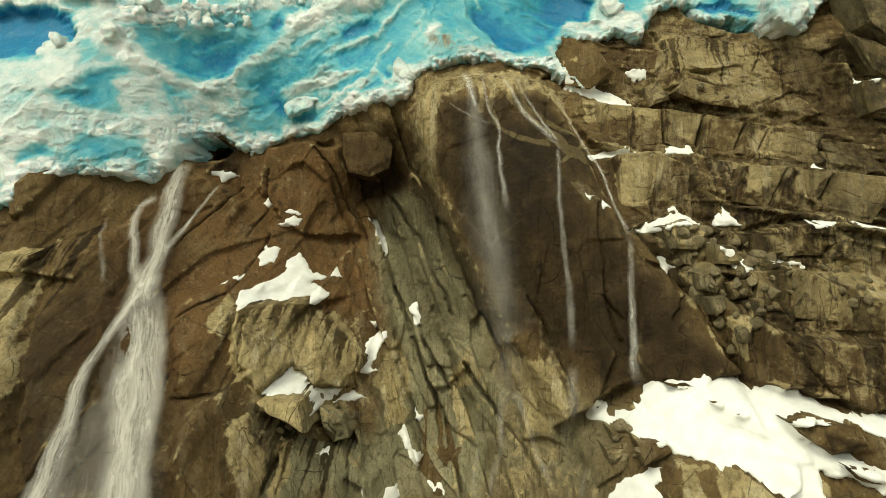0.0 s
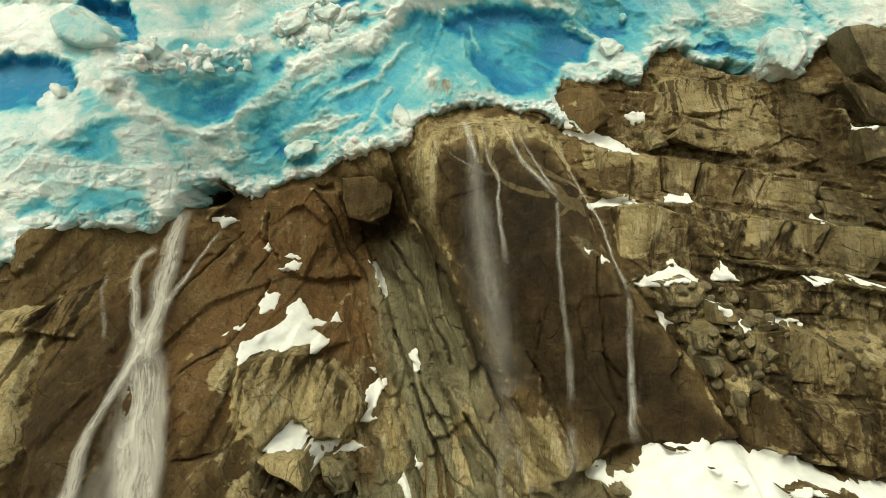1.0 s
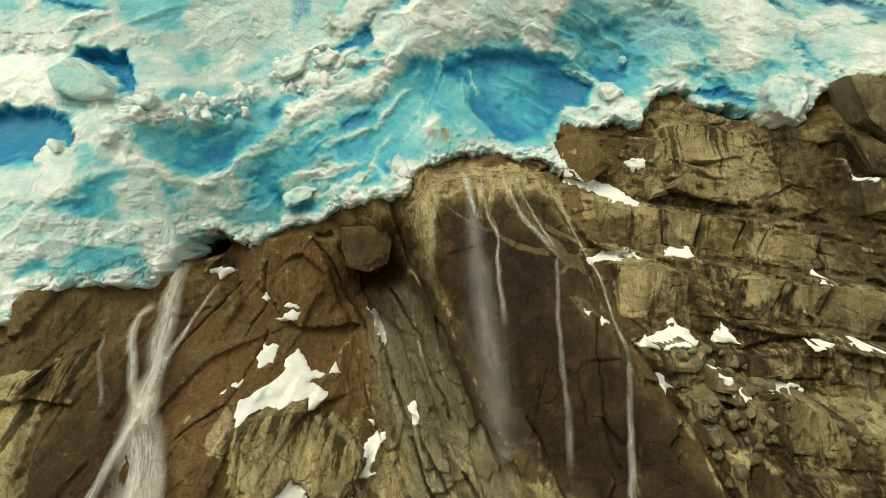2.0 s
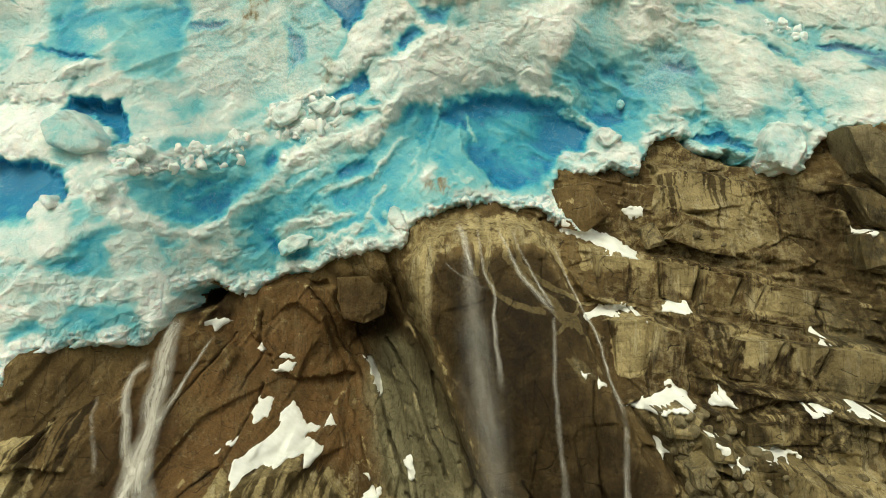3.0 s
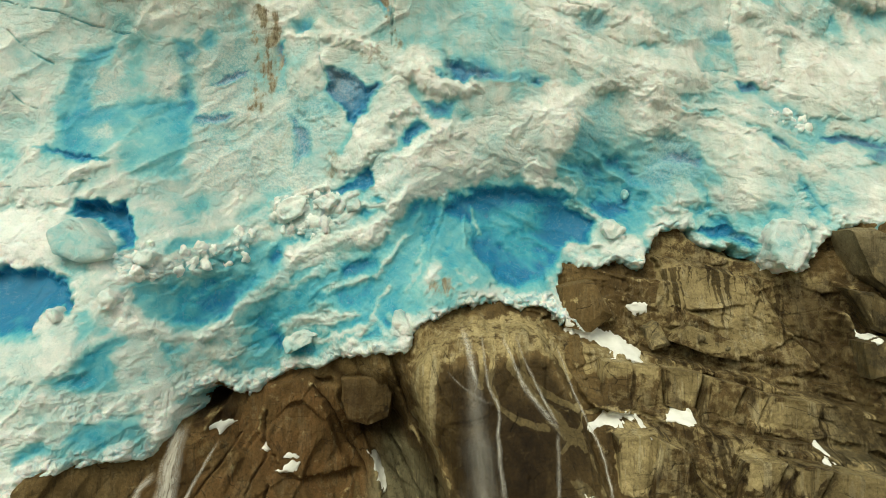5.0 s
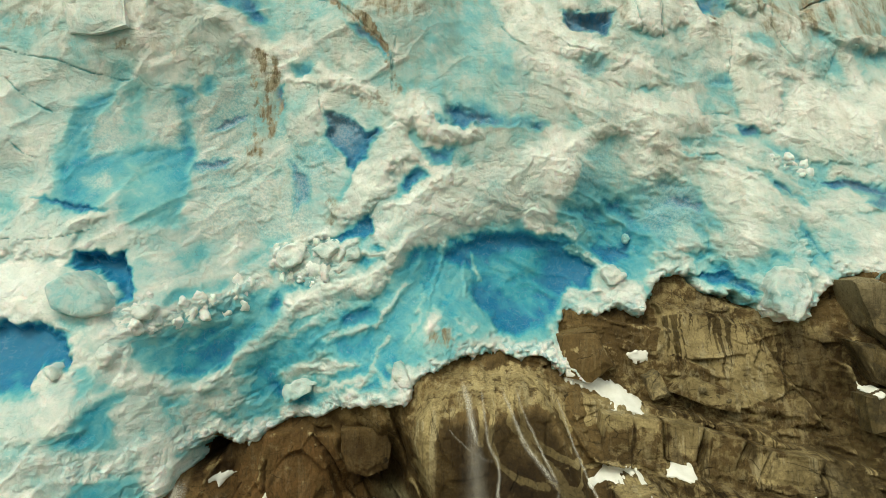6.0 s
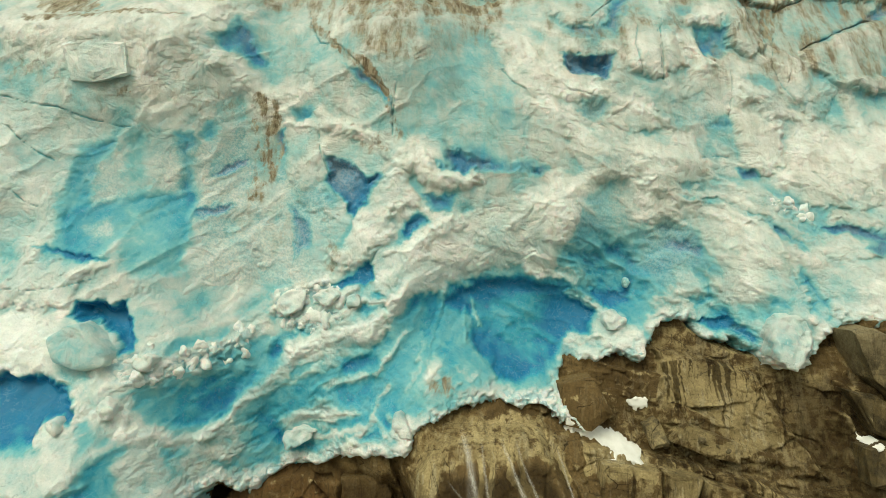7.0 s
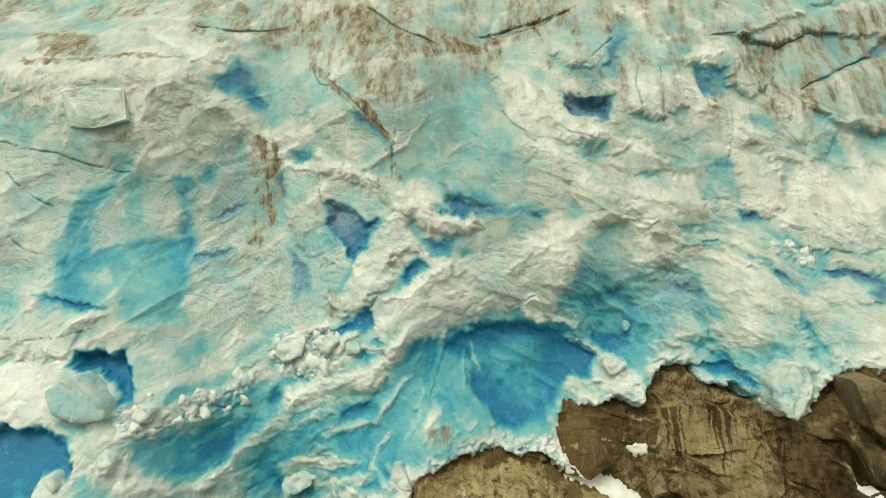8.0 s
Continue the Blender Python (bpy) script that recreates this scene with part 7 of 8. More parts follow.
def snow_patch(thick, points):
    """Old snow lying on the rock: thin at its rim, bulging inside."""
    w = window(points, 0.6)
    x, z = GX[w], GZ[w]
    if x.shape[0] < 3 or x.shape[1] < 3:
        return
    d = inside(points, x + 0.35 * WX[w] + 0.2 * rough(x, z, 0.8, 507, 3, 0.65), z + 0.35 * WZ[w] + 0.2 * rough(x, z, 0.8, 509, 3, 0.65))
    full = thick * np.sqrt(np.clip(d / (1.6 * thick), 0, 1))
    y = np.minimum(SOFT_TOP[w], TOP[w] * 0.75 + SOFT_TOP[w] * 0.25) - 0.05 - 0.6 * full * (1 + 0.35 * rough(x, z, 1.4, 501, 3))
    y = y + 0.9 * ease(-d, -0.02, 0.25)
    keep = d[:-1, :-1] > -0.3
    j, i = np.nonzero(keep)
    n = x.shape[1]
    quads = np.stack([j * n + i, j * n + i + 1, (j + 1) * n + i + 1, (j + 1) * n + i], 1)
    used, flat = np.unique(quads.ravel(), return_inverse=True)
    me = mesh_of("snow_patch", np.stack([x.ravel()[used], y.ravel()[used], z.ravel()[used]], 1), flat.reshape(-1, 4))
    me.materials.append(SNOW)
    big = len(quads) > 4000
    tagged(new("snow_patch", me), "broad field of old snow sloping over the rock shelf" if big else "small patch of old white snow on a rock ledge", "snow", "snow patches")


falls = {}
FALL_LABELS = {
    "left": "white waterfall spreading over brown slabs",
    "plume": "misty free-falling waterfall off the buttress rim",
    "middle": "thin waterfall down the dark buttress face",
    "ledge": "narrow waterfall sliding along the buttress edge",
    "lower": "trickles of white water over mossy grey rock",
}


def strand(fall, amount, points):
    """One band of falling water: x, z and width along its middle."""
    if fall not in falls:
        falls[fall] = tagged(new("waterfall"), FALL_LABELS[fall], "waterfall")
    a = np.array(points)
    run = np.concatenate([[0], np.cumsum(np.hypot(np.diff(a[:, 0]), np.diff(a[:, 1])))])
    rows = max(8, int(run[-1] / 0.3))
    s = np.linspace(0, run[-1], rows)
    x, z, wide = (np.interp(s, run, a[:, k]) for k in range(3))
    for _ in range(6):
        x[1:-1] = 0.25 * x[:-2] + 0.5 * x[1:-1] + 0.25 * x[2:]
        wide[1:-1] = 0.25 * wide[:-2] + 0.5 * wide[1:-1] + 0.25 * wide[2:]
    x = x + 0.14 * rough(s, s * 0 + x[0], 1.8, 521, 3)
    wide = wide * (1.3 if fall == "left" else 1.0) * (1 + 0.18 * rough(s, s * 0 + x[0], 1.8, 531, 3)) 
    y = at_grid(SOFT_WATER, x, z)
    y = np.minimum(y, at_grid(rock, x, z)) - (0.8 if fall == "left" else 0.25)
    for _ in range(10):
        y[1:-1] = np.minimum(y[1:-1], 0.25 * y[:-2] + 0.5 * y[1:-1] + 0.25 * y[2:])
    across = 9
    u = np.linspace(-1, 1, across)
    slope_x, slope_z = np.gradient(x, s), np.gradient(z, s)
    vx = x[:, None] - slope_z[:, None] * u * wide[:, None] / 2
    vz = z[:, None] + slope_x[:, None] * u * wide[:, None] / 2
    own = at_grid(SOFT_WATER, vx, vz) - 0.2
    vy = np.minimum(y[:, None] - 0.22 * np.minimum(wide[:, None], 2.5) * (1 - u ** 2) + 0.1, own)
    j, i = np.mgrid[0:rows - 1, 0:across - 1]
    quads = np.stack([j * across + i, j * across + i + 1, (j + 1) * across + i + 1, (j + 1) * across + i], 2).reshape(-1, 4)
    me = mesh_of("strand", np.stack([vx, vy, vz], 2).reshape(-1, 3), quads)
    body = (0.95 if fall == "left" else 0.75) * amount * ((1 - u ** 2) ** 1.3)[None, :] * (np.minimum(ease(s, 0, 0.8), ease(run[-1] - s, 0, 0.7 if fall == "left" else 2.0)))[:, None]
    me.attributes.new("body", "FLOAT", "POINT").data.foreach_set("value", body.astype(np.float32).ravel())
    uv = np.stack([(u * wide[:, None] / 2).ravel() + 13 * len(falls[fall].children), np.repeat(s, across)], 1)
    me.uv_layers.new(name="UVMap").data.foreach_set("uv", uv[quads.ravel()].astype(np.float32).ravel())
    me.materials.append(WATER)
    name = "strand" if falls[fall].children else "curtain"
    ob = new("spray" if amount <= 0.3 and wide.mean() > 1.5 else name, me)
    ob.parent = falls[fall]


def lump_mesh(name, seed, edge, bumps):
    """One loose lump about a metre across."""
    bm = bmesh.new()
    bmesh.ops.create_icosphere(bm, subdivisions=3, radius=0.5)
    shift = Vector((seed * 3.7, seed * 1.3, seed * 2.1))
    rng = random.Random(seed)
    cuts = [(Vector((rng.uniform(-1, 1), rng.uniform(-1, 1), rng.uniform(-1, 1))).normalized(), rng.uniform(0.26, 0.42)) for _ in range(7)]
    for v in bm.verts:
        for n, far in cuts:
            over = v.co.dot(n) - far
            if over > 0:
                v.co -= n * over * edge
        v.co += v.co.normalized() * (noise.noise(v.co * 2.6 + shift) * bumps + noise.noise(v.co * 7 + shift) * 0.35 * bumps)
    me = bpy.data.meshes.new(name)
    bm.to_mesh(me)
    bm.free()
    me.polygons.foreach_set("use_smooth", np.full(len(me.polygons), bumps > 0.1))
    return me


def scatter(name, meshes, spots, sizes, depth, sink, label, category, group, rng):
    for x, z in spots:
        size = rng.uniform(*sizes) * rng.uniform(0.7, 1.15)
        y = float(at_grid(depth, x, z)) - sink * size
        ob = new(name, rng.choice(meshes))
        ob.matrix_world = Matrix.LocRotScale((x, y, z), Euler((rng.uniform(0, 6), rng.uniform(0, 6), rng.uniform(0, 6))), (size * rng.uniform(0.9, 1.4), size, size * rng.uniform(0.7, 1.0)))
        tagged(ob, label, category, group)


def spots_where(weight, count, rng, apart):
    """Seeded random places on the slope where the weight is high."""
    j, i = np.nonzero(weight > 0.5)
    found = []
    for _ in range(count * 40):
        k = rng.randrange(len(j))
        x, z = float(XS[i[k]]), float(ZS[j[k]])
        if all((x - a) ** 2 + (z - b) ** 2 > apart ** 2 for a, b in found):
            found.append((x, z))
        if len(found) == count:
            break
    return found


def build_loose_ice():
    rng = random.Random(71)
    meshes = [lump_mesh("ice_chunk", 20 + k, 0.6, 0.3) for k in range(6)]
    for me in meshes:
        me.materials.append(ICE)
    seen = (np.abs(GX) < 46) & (GZ < 72)
    scatter("ice_chunk", meshes, spots_where(crumb * seen * (ice_in > 5), 60, rng, 0.9), (0.6, 1.6), SURFACE, -0.3, "rough white chunk of crumbled ice", "ice", "crumbled ice chunks", rng)


def build_loose_rock():
    rng = random.Random(73)
    meshes = [lump_mesh("loose_rock", 40 + k, 0.95, 0.05) for k in range(6)]
    for me in meshes:
        me.materials.append(ROCK_PALE)
    for area, count, sizes in BOULDER_FIELDS:
        weight = (inside(area, GX, GZ) > 0).astype(float)
        scatter("loose_rock", meshes, spots_where(weight, count, rng, 0.6 * sizes[1]), sizes, TOP, 0.1, "angular grey-tan rock among the broken ledges", "rock", "loose rocks", rng)


rock_block("boulder", 2.4, [(-13.12, 19.26), (-12.58, 19.63), (-10.57, 19.43), (-10.04, 19.23), (-9.52, 17.20), (-10.45, 17.66), (-12.52, 18.62)])
rock_block("boulder", 1.6, [(-9.53, 18.04), (-7.72, 17.10), (-7.07, 15.64), (-8.21, 15.36), (-9.27, 16.75)])
rock_block("hanging", 0.9, [(-9.3, 40.7), (-5.3, 40.9), (-4.6, 39.4), (-4.9, 37.4), (-6.8, 36.6), (-8.7, 37.1), (-9.2, 38.8)])
rock_block("slab", 1.4, [(10.98, 49.17), (14.15, 49.84), (15.99, 46.69), (13.96, 44.96), (11.27, 45.34)])
rock_block("boulder", 1.2, [(19.02, 45.31), (20.29, 45.93), (21.23, 43.84), (19.50, 43.43)])
rock_block("slab", 1.2, [(20.99, 44.34), (22.59, 45.69), (27.09, 44.35), (26.93, 42.75), (24.02, 43.35)])
rock_block("boulder", 2.2, [(37.06, 54.60), (39.18, 54.95), (42.67, 53.48), (42.85, 48.05), (40.35, 48.54), (38.37, 50.59)])
rock_block("boulder", 1.8, [(36.54, 49.43), (39.07, 48.89), (41.79, 47.28), (41.52, 44.51), (38.28, 45.88)])
rock_block("boulder", 1.6, [(36.90, 44.71), (38.67, 45.23), (42.52, 44.51), (41.46, 40.71), (36.78, 41.61)])
rock_block("boulder", 1.2, [(16.02, 31.66), (17.75, 32.18), (18.93, 31.30), (18.08, 29.96), (16.48, 30.00)])
rock_block("boulder", 1.2, [(17.39, 28.34), (18.54, 29.06), (19.26, 28.05), (18.48, 27.00), (17.55, 27.21)])
rock_block("boulder", 0.9, [(18.79, 30.46), (20.26, 30.12), (20.35, 28.84), (18.89, 28.99)])
rock_block("boulder", 0.7, [(17.75, 26.72), (18.80, 26.89), (18.90, 25.97), (18.06, 25.54)])
rock_block("boulder", 0.7, [(19.27, 27.66), (20.76, 28.07), (20.71, 26.94), (19.51, 26.61)])
rock_block("boulder", 0.7, [(20.00, 26.55), (21.05, 26.72), (20.91, 25.64), (20.01, 25.47)])
rock_block("stone", 0.5, [(16.46, 20.61), (17.20, 20.65), (17.22, 20.19), (16.72, 20.24)])
rock_block("stone", 0.5, [(17.66, 20.05), (18.37, 20.23), (18.41, 19.88), (17.84, 19.75)])
rock_block("stone", 0.4, [(14.33, 21.31), (15.48, 21.44), (16.19, 21.12), (15.08, 21.09)])
rock_block("outcrop", 1, [(11.75, 18.44), (13.54, 18.37), (13.90, 17.69), (12.09, 16.97)])
rock_block("outcrop", 1.3, [(19.90, 20.12), (21.23, 20.38), (23.43, 19.80), (23.86, 19.07), (22.03, 18.39), (20.82, 19.15)])
rock_block("outcrop", 0.8, [(22.33, 17.97), (24.21, 17.64), (24.88, 16.89), (23.07, 17.14)])
rock_block("stone", 0.6, [(10.66, 18.46), (11.68, 18.96), (11.84, 18.05), (10.88, 17.70)])
rock_block("stone", 0.5, [(10.23, 17.39), (11.35, 17.80), (11.51, 16.92), (10.45, 16.65)])
rock_block("ledge_block", 0.22, [(19.48, 42.32), (22.79, 41.83), (21.75, 38.54), (19.50, 39.29)])
rock_block("ledge_block", 0.22, [(23.07, 41.64), (26.14, 40.98), (24.78, 38.03), (22.02, 38.53)])
rock_block("ledge_block", 0.22, [(26.33, 40.86), (27.72, 40.49), (26.41, 37.90), (25.02, 38.14)])
rock_block("ledge_block", 0.22, [(27.96, 40.37), (32.22, 39.80), (30.82, 37.48), (26.60, 37.90)])
rock_block("ledge_block", 0.22, [(23.48, 36.39), (26.45, 36.36), (24.92, 33.20), (22.40, 33.69)])
rock_block("ledge_block", 0.22, [(26.76, 36.36), (29.88, 35.97), (28.02, 32.80), (25.01, 33.07)])
rock_block("ledge_block", 0.22, [(30.14, 35.87), (34.84, 35.34), (32.31, 32.00), (28.10, 32.62)])
rock_block("ledge_block", 0.22, [(14.15, 37.57), (17.37, 37.88), (16.67, 33.54), (14.19, 33.09)])
rock_block("ledge_block", 0.22, [(17.36, 37.60), (19.78, 36.47), (19.13, 33.51), (16.64, 33.08)])
rock_block("ledge_block", 0.22, [(14.24, 42.86), (16.74, 42.63), (16.38, 39.31), (13.77, 38.95)])
rock_block("ledge_block", 0.22, [(16.82, 42.51), (19.22, 42.32), (19.27, 39.29), (16.39, 39.02)])
rock_block("ledge_block", 0.22, [(25.74, 37.45), (30.08, 36.92), (29.80, 36.38), (25.43, 36.53)])
rock_block("ledge_block", 0.22, [(21.99, 31.07), (24.26, 31.18), (24.33, 29.84), (21.92, 29.64)])
rock_block("ledge_block", 0.22, [(25.00, 31.60), (27.84, 31.26), (27.28, 29.64), (24.37, 29.45)])
rock_block("ledge_block", 0.22, [(21.22, 28.46), (23.38, 28.67), (23.05, 26.27), (20.83, 26.03)])
rock_block("ledge_block", 0.22, [(24.02, 28.48), (26.07, 27.38), (25.13, 25.27), (23.02, 25.57)])
rock_block("ledge_block", 0.22, [(26.09, 27.02), (29.07, 26.67), (27.91, 24.64), (25.25, 24.94)])
SOFT_TOP = blurred(TOP, 3)
snow_patch(0.5, [(-16.33, 26.14), (-15.98, 26.71), (-14.60, 27.26), (-13.95, 28.12), (-13.83, 29.06), (-12.94, 29.64), (-12.27, 28.30), (-10.51, 27.54), (-11.68, 27.12), (-10.03, 26.21), (-10.68, 25.28), (-11.39, 25.85), (-13.09, 25.90), (-14.88, 26.03), (-15.38, 25.11)])
snow_patch(0.35, [(-16.03, 29.00), (-15.57, 30.20), (-14.72, 30.05), (-14.76, 28.83), (-15.61, 28.53)])
snow_patch(0.3, [(-15.11, 32.23), (-14.42, 32.95), (-13.12, 32.83), (-13.63, 32.05)])
snow_patch(0.15, [(-14.80, 33.58), (-14.27, 33.82), (-13.39, 33.31), (-13.75, 33.08)])
snow_patch(0.15, [(-16.83, 34.13), (-16.37, 34.59), (-15.87, 34.45), (-16.21, 33.90)])
snow_patch(0.2, [(-10.15, 27.52), (-9.76, 28.35), (-9.00, 27.49)])
snow_patch(0.25, [(-7.20, 33.05), (-6.52, 32.88), (-5.44, 30.59), (-5.49, 29.42), (-6.22, 30.48), (-6.74, 31.96)])
snow_patch(0.3, [(-20.68, 37.04), (-19.61, 37.35), (-19.12, 36.97), (-19.99, 36.06)])
snow_patch(0.3, [(-6.67, 22.12), (-4.82, 22.84), (-5.68, 20.99), (-6.08, 20.16), (-5.37, 19.69), (-6.68, 19.47), (-6.98, 20.04), (-6.42, 20.60)])
snow_patch(0.5, [(-12.79, 19.70), (-11.63, 20.71), (-10.35, 19.87), (-10.69, 19.35), (-12.30, 19.44)])
snow_patch(0.3, [(-9.88, 19.04), (-8.25, 18.93), (-8.55, 18.32), (-9.42, 18.17)])
snow_patch(0.3, [(-8.58, 17.95), (-7.41, 18.39), (-6.34, 17.82), (-7.73, 17.61)])
snow_patch(0.3, [(-3.91, 14.81), (-3.16, 15.29), (-2.68, 13.89), (-1.63, 13.06), (-1.88, 12.19), (-2.97, 12.93)])
snow_patch(0.15, [(-9.39, 15.20), (-8.71, 14.95), (-8.51, 14.53), (-9.18, 14.79)])
snow_patch(0.2, [(-3.03, 24.91), (-2.38, 25.19), (-1.82, 23.83), (-2.35, 23.32)])
snow_patch(0.15, [(-2.40, 16.22), (-1.66, 16.02), (-1.93, 15.45)])
snow_patch(0.2, [(-1.20, 11.75), (-0.40, 11.15), (-0.09, 10.45), (-0.83, 10.43)])
snow_patch(0.7, [(11.73, 18.91), (13.06, 20.22), (13.73, 21.21), (15.23, 21.41), (16.31, 21.96), (17.50, 21.66), (19.03, 21.64), (19.48, 21.11), (21.06, 21.38), (22.65, 20.71), (24.27, 20.03), (26.41, 19.93), (30.94, 19.22), (30.60, 18.01), (26.07, 18.89), (24.93, 19.17), (23.86, 19.73), (21.29, 20.18), (20.23, 19.68), (20.95, 19.15), (22.17, 18.38), (23.63, 18.15), (24.65, 17.48), (30.03, 16.27), (29.61, 15.16), (25.08, 16.28), (23.20, 17.07), (21.44, 17.29), (20.83, 15.54), (19.47, 15.49), (18.31, 16.86), (17.08, 17.38), (15.64, 17.34), (14.58, 17.59), (13.53, 17.99), (12.36, 18.08)])
snow_patch(0.3, [(9.98, 18.20), (10.43, 19.69), (11.38, 19.35), (10.59, 18.22)])
snow_patch(0.4, [(9.77, 13.51), (11.71, 16.03), (13.33, 16.91), (12.75, 15.75), (12.87, 14.71)])
snow_patch(0.35, [(14.57, 31.32), (16.22, 32.20), (17.76, 32.64), (19.44, 32.00), (19.22, 31.48), (17.34, 31.75), (15.60, 31.24)])
snow_patch(0.3, [(18.89, 38.24), (20.27, 39.21), (21.77, 38.88), (21.65, 38.07)])
snow_patch(0.25, [(13.97, 44.60), (15.54, 44.23), (18.63, 43.33), (17.84, 42.58), (15.61, 43.17)])
snow_patch(0.2, [(26.54, 32.07), (28.41, 32.03), (28.25, 31.56), (26.54, 31.64)])
snow_patch(0.2, [(29.20, 32.03), (30.68, 32.08), (32.04, 31.49), (30.70, 31.36)])
snow_patch(0.2, [(22.27, 29.48), (23.89, 29.28), (23.58, 28.89), (22.36, 28.96)])
snow_patch(0.2, [(19.22, 30.29), (20.16, 30.04), (21.16, 28.84), (20.64, 28.48), (19.57, 29.19)])
snow_patch(0.2, [(20.67, 32.73), (21.40, 32.37), (21.81, 31.80), (20.81, 31.72)])
snow_patch(0.2, [(17.88, 47.45), (19.95, 47.83), (20.07, 46.78), (18.65, 46.60)])
snow_patch(0.15, [(12.05, 33.83), (12.96, 33.05), (12.17, 32.96)])
snow_patch(0.15, [(16.41, 29.17), (16.91, 28.60), (16.37, 27.96)])
snow_patch(0.15, [(37.20, 45.42), (38.29, 45.00), (37.60, 44.40)])
snow_patch(0.15, [(17.47, 33.09), (18.34, 33.27), (18.44, 32.90), (17.59, 32.77)])
snow_patch(0.12, [(-6.47, 23.68), (-5.89, 23.62), (-6.06, 23.21)])
snow_patch(0.15, [(10.74, 34.22), (11.46, 34.10), (11.04, 33.81)])
snow_patch(0.15, [(-17.84, 27.12), (-17.44, 27.51), (-17.42, 27.14)])
snow_patch(0.15, [(-17.11, 27.79), (-16.33, 27.84), (-16.67, 27.56)])
snow_patch(0.2, [(16.45, 38.49), (16.84, 38.49), (16.71, 37.64)])
snow_patch(0.2, [(-6.14, 11.80), (-5.68, 11.88), (-5.88, 11.02)])
snow_patch(0.25, [(-4.52, 11.36), (-3.69, 11.50), (-3.42, 10.56), (-4.67, 10.75)])
snow_patch(0.15, [(23.47, 17.74), (24.29, 17.40), (24.59, 16.94), (23.63, 17.34)])
snow_patch(0.2, [(30.54, 36.86), (30.92, 36.98), (30.97, 36.18), (30.42, 35.96)])
snow_patch(0.2, [(11.5, 46.3), (14.2, 45.5), (16.5, 44.6), (18.1, 43.5), (17.5, 42.9), (15.5, 43.7), (13.5, 44.4), (11.6, 45.0)])
snow_patch(0.2, [(12.0, 37.7), (13.8, 38.4), (16.3, 38.7), (16.3, 38.2), (13.9, 37.8), (12.5, 37.3)])
snow_patch(0.2, [(18.2, 33.1), (19.3, 32.5), (19.0, 32.0), (18.2, 32.3)])
snow_patch(0.2, [(21.0, 33.2), (21.6, 32.6), (22.1, 31.8), (21.3, 31.7)])
snow_patch(0.2, [(19.5, 30.1), (21.0, 29.3), (20.7, 28.7), (19.6, 29.3)])
snow_patch(0.2, [(22.1, 29.5), (24.5, 29.2), (25.9, 28.9), (24.4, 28.7), (22.3, 29.0)])
ice_block("block", 0.45, [(-36.91, 81.54), (-34.75, 81.91), (-30.81, 81.58), (-30.36, 78.64), (-33.47, 77.67), (-35.81, 77.86)])
ice_block("lump", 0.8, [(-32.53, 47.63), (-31.62, 47.98), (-30.90, 46.97), (-31.47, 46.34)])
ice_block("lump", 0.9, [(-28.96, 48.94), (-27.95, 49.49), (-27.05, 48.22), (-27.88, 47.34)])
ice_block("lump", 0.5, [(18.46, 58.98), (19.26, 59.10), (19.36, 57.85), (18.56, 57.84)])
ice_block("lump", 0.7, [(-4.68, 46.93), (-3.59, 47.28), (-2.38, 44.83), (-4.12, 45.26)])
ice_block("lump", 0.8, [(-15.48, 43.91), (-13.49, 44.77), (-11.72, 44.71), (-12.92, 43.46), (-14.91, 42.58)])
ice_block("lump", 1.2, [(30.92, 54.37), (32.79, 56.01), (35.12, 55.28), (35.09, 52.68), (32.50, 50.56), (30.89, 51.62)])
ice_block("lump", 0.6, [(18.64, 52.70), (20.30, 52.71), (19.91, 50.93), (19.23, 51.15)])
ice_block("lump", 0.7, [(15.81, 55.53), (17.24, 55.83), (18.86, 54.69), (16.51, 53.54)])
ice_block("lump", 0.7, [(-16.53, 56.31), (-15.26, 57.98), (-13.28, 57.68), (-13.75, 56.02), (-15.36, 55.10)])
ice_block("lump", 0.6, [(-12.96, 57.12), (-11.02, 58.17), (-9.60, 57.59), (-10.93, 56.24)])
ice_block("lump", 0.5, [(-9.59, 57.31), (-7.97, 57.83), (-7.65, 56.47), (-9.25, 55.94)])
ice_block("lump", 0.7, [(-27.20, 51.53), (-26.05, 52.79), (-24.97, 52.06), (-25.93, 50.82)])
ice_block("wedge", 1.3, [(-33.9, 53.9), (-31.6, 55.6), (-28.5, 53.1), (-28.5, 51.8), (-30.6, 51.4), (-33.1, 52.2)])
strand("left", 0.9, [(-22.3, 37.6, 1.07), (-22.4, 35.3, 1.61), (-22.4, 32.8, 1.66), (-22.2, 30.5, 1.51), (-22.0, 28.3, 1.69), (-21.7, 26.8, 1.95)])
strand("left", 0.8, [(-22.1, 28.4, 1.69), (-21.5, 26.4, 2.66), (-20.5, 24.0, 3.02), (-19.5, 21.5, 3.0), (-19.1, 19.7, 2.96), (-18.7, 18.1, 2.66), (-18.2, 16.0, 2.73), (-17.3, 9.5, 3.33)])
strand("left", 0.75, [(-23.2, 34.4, 0.74), (-24.4, 33.4, 0.63), (-23.9, 30.9, 0.78), (-23.0, 28.8, 0.84), (-22.2, 27.2, 0.98)])
strand("left", 0.8, [(-21.8, 27.7, 0.83), (-22.1, 26.4, 0.72), (-22.3, 24.7, 0.68), (-22.4, 23.2, 0.72), (-22.3, 21.4, 0.83), (-22.4, 19.7, 1.14), (-22.5, 17.5, 1.61), (-22.5, 16.2, 1.88), (-22.5, 9.5, 2.48)])
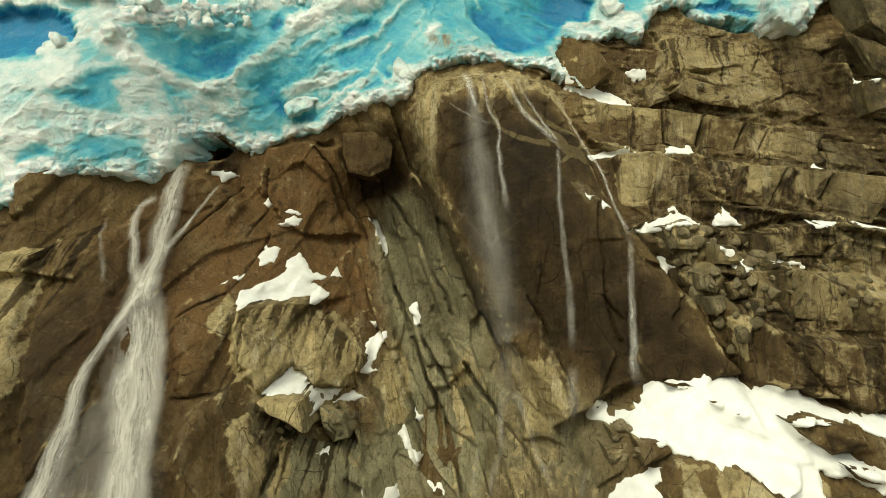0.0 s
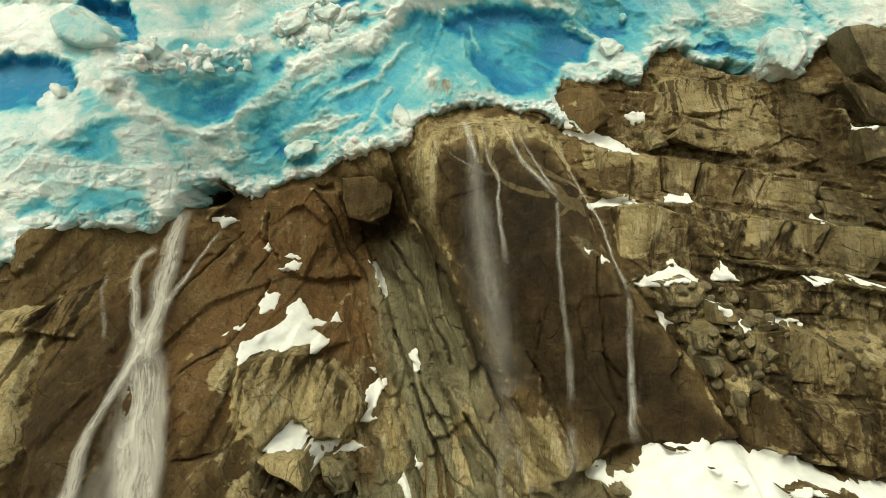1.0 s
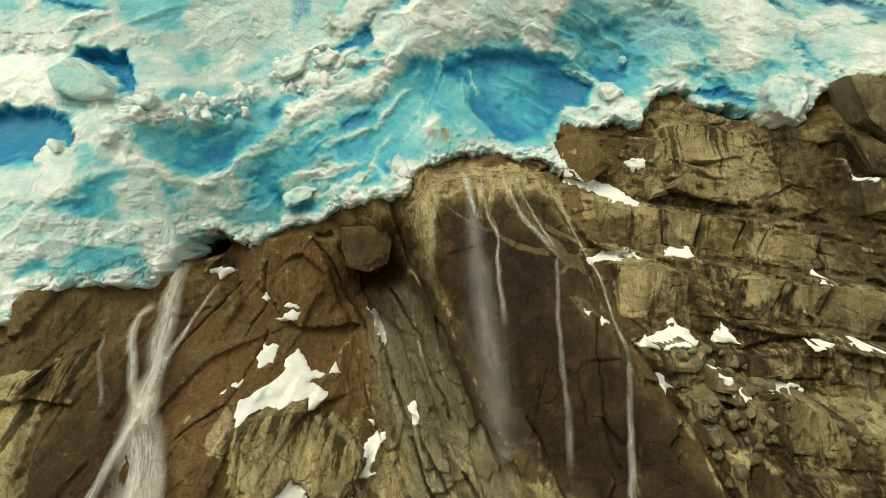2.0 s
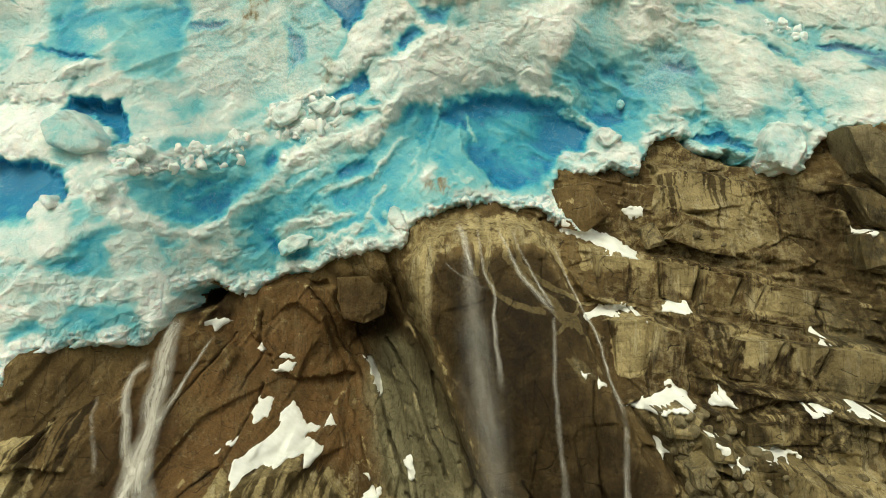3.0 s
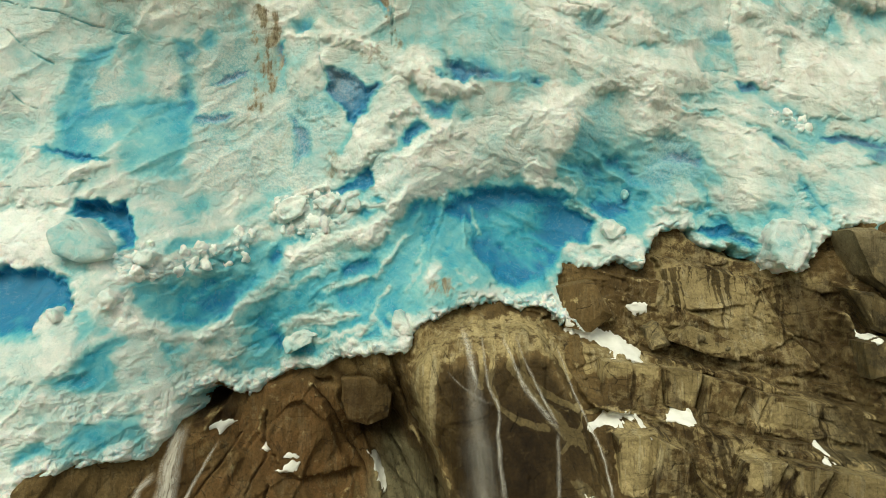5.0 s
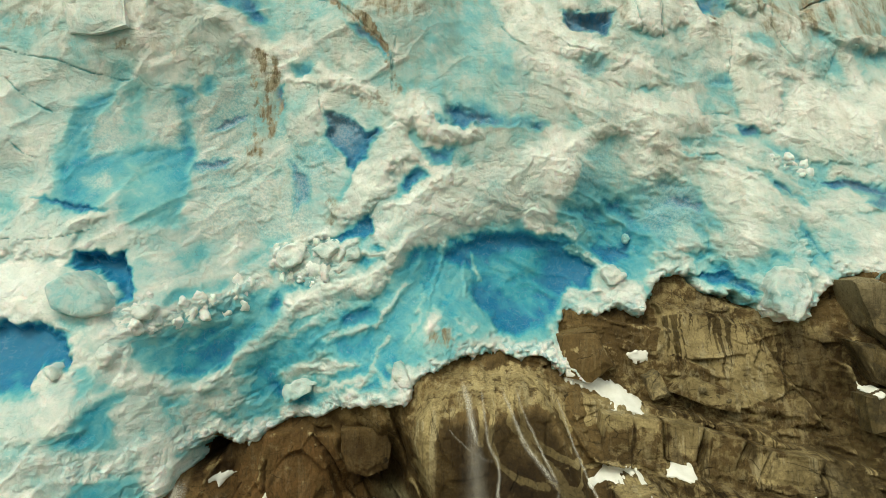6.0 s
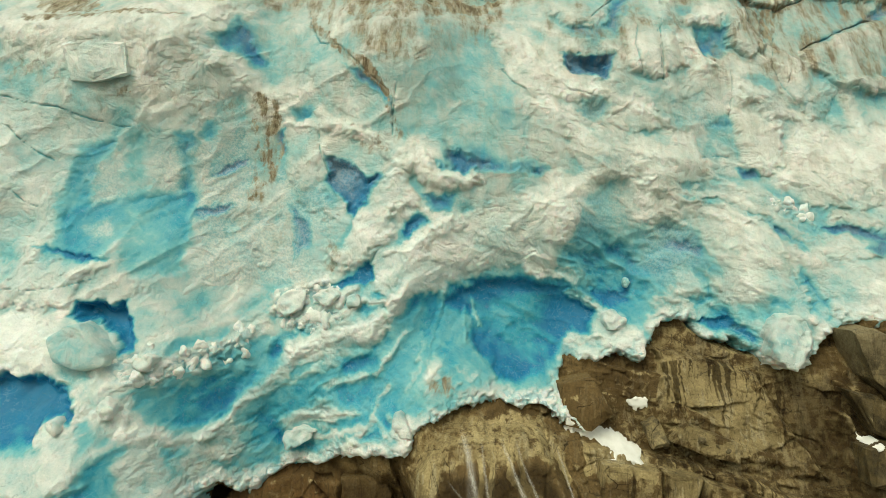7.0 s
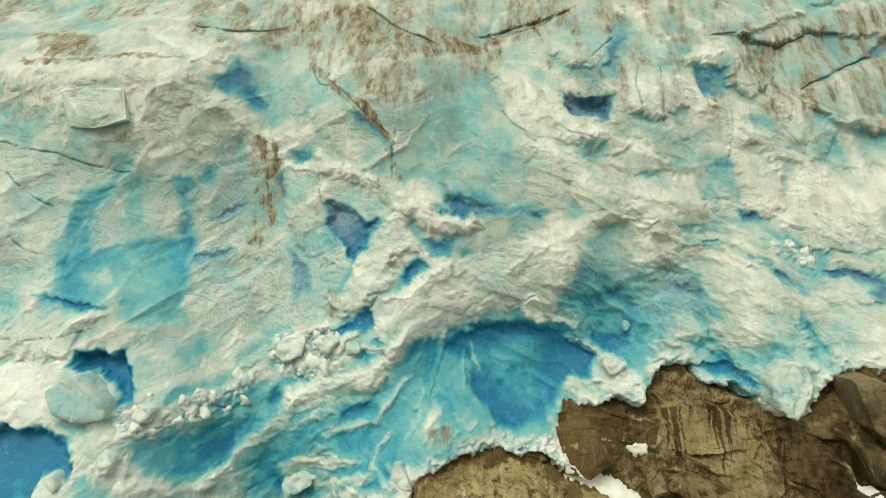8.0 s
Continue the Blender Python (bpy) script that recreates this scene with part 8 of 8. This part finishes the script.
strand("left", 0.6, [(-19.6, 35.8, 0.25), (-20.4, 33.9, 0.29), (-21.2, 32.1, 0.37), (-21.7, 30.5, 0.54), (-21.8, 29.4, 0.61)])
strand("left", 0.3, [(-25.8, 32.4, 0.34), (-25.4, 30.5, 0.42), (-24.1, 27.6, 0.4)])
strand("left", 0.55, [(-20.4, 22.7, 1.09), (-20.4, 21.0, 2.09), (-19.3, 19.2, 1.36), (-18.9, 17.3, 1.43), (-18.8, 16.1, 1.58), (-18.5, 9.5, 2.18)])
strand("left", 0.5, [(-20.1, 25.3, 0.79), (-19.0, 22.6, 0.96), (-18.5, 20.5, 1.06), (-17.9, 18.0, 0.87), (-17.3, 15.8, 0.96), (-16.3, 9.5, 1.56)])
strand("left", 0.2, [(-20.4, 21.0, 3.84), (-20.3, 18.5, 5.62), (-19.9, 16.2, 7.21), (-19.2, 9.5, 7.81)])
strand("plume", 0.8, [(1.6, 45.9, 0.61), (2.2, 44.5, 0.7), (2.5, 42.4, 0.58), (2.9, 40.7, 0.38)])
strand("plume", 0.6, [(3.3, 45.5, 0.25), (3.5, 43.3, 0.34), (3.9, 41.3, 0.38), (4.6, 40.2, 0.33), (4.4, 38.3, 0.37), (4.6, 35.4, 0.54), (4.7, 32.7, 0.61)])
strand("plume", 0.35, [(0.3, 42.5, 0.19), (2.2, 41.0, 0.24), (3.6, 40.3, 0.28), (4.8, 40.3, 0.24)])
strand("middle", 0.7, [(5.1, 45.4, 0.31), (5.8, 43.7, 0.35), (6.4, 42.2, 0.49), (7.2, 40.8, 0.58), (8.3, 39.5, 0.57), (9.4, 38.1, 0.47)])
strand("middle", 0.6, [(6.4, 45.4, 0.26), (7.0, 43.2, 0.3), (8.0, 40.9, 0.29), (9.0, 39.3, 0.33), (9.5, 38.0, 0.37)])
strand("middle", 0.45, [(9.4, 38.4, 0.37), (8.9, 35.9, 0.45), (8.7, 32.6, 0.47), (8.8, 29.6, 0.54), (9.1, 26.3, 0.66), (9.1, 22.7, 0.73)])
strand("ledge", 0.75, [(10.3, 44.2, 0.21), (11.0, 41.8, 0.25), (11.6, 39.5, 0.29), (12.5, 37.6, 0.33), (13.2, 35.5, 0.36), (13.2, 33.3, 0.39), (13.9, 31.5, 0.6), (13.9, 30.5, 0.51)])
strand("ledge", 0.6, [(13.9, 30.9, 0.51), (13.5, 28.4, 0.5), (13.2, 25.2, 0.56), (12.9, 22.2, 0.7), (12.8, 20.7, 0.99)])
strand("plume", 0.3, [(2.1, 45.3, 0.60), (2.4, 43.5, 0.88), (2.7, 40.4, 1.42), (3.1, 35.0, 2.17), (3.7, 30.5, 2.36), (4.3, 26.2, 2.07), (4.9, 22.4, 1.96), (5.2, 19.5, 2.11)])
strand("lower", 0.5, [(5.2, 19.5, 1.52), (4.3, 17.4, 0.60), (4.6, 15.1, 0.68), (3.8, 12.5, 0.51), (3.5, 10.6, 0.59)])
strand("lower", 0.4, [(5.4, 19.5, 0.84), (6.2, 17.2, 0.50), (6.7, 15.4, 0.41), (7.8, 12.9, 0.47)])
strand("lower", 0.4, [(9.2, 22.0, 0.97), (8.8, 20.1, 0.80), (8.9, 18.2, 0.87), (8.4, 16.0, 0.39)])
strand("lower", 0.35, [(2.9, 14.2, 0.35), (2.2, 12.1, 0.44), (2.6, 10.5, 0.43)])
strand("lower", 0.35, [(9.8, 15.8, 0.30), (9.2, 14.3, 0.38), (8.9, 12.8, 0.45)])
strand("plume", 0.12, [(2.5, 41.5, 1.91), (2.9, 35.0, 3.63), (3.6, 30.5, 4.20), (4.4, 25.7, 3.96), (5.0, 21.5, 3.40), (5.2, 18.2, 2.53)])
BOULDER_FIELDS = [
    ([(16.5, 31.8), (19.9, 31.8), (22.3, 30.0), (25.3, 29.0), (24.1, 27.7), (20.6, 25.4), (19.0, 23.1), (18.0, 26.3), (16.9, 28.8)], 46, (0.5, 1.15)),
    ([(10.5, 19.8), (12.0, 18.9), (12.3, 17.2), (10.4, 16.5), (10.0, 18.0)], 10, (0.4, 0.9)),
    ([(26.0, 28.9), (29.8, 28.5), (28.6, 26.3), (25.4, 26.6)], 14, (0.4, 0.9)),
    ([(19.1, 48.3), (22.6, 46.9), (27.7, 43.0), (20.5, 42.5), (18.5, 45.0)], 10, (0.4, 0.9)),
    ([(-9.8, 19.1), (-6.6, 17.3), (-6.5, 16.1), (-9.2, 17.3)], 9, (0.3, 0.7)),
    ([(-12.7, 17.5), (-11.0, 16.8), (-10.9, 15.9), (-12.3, 16.6)], 5, (0.3, 0.7)),
]
build_loose_ice()
build_loose_rock()
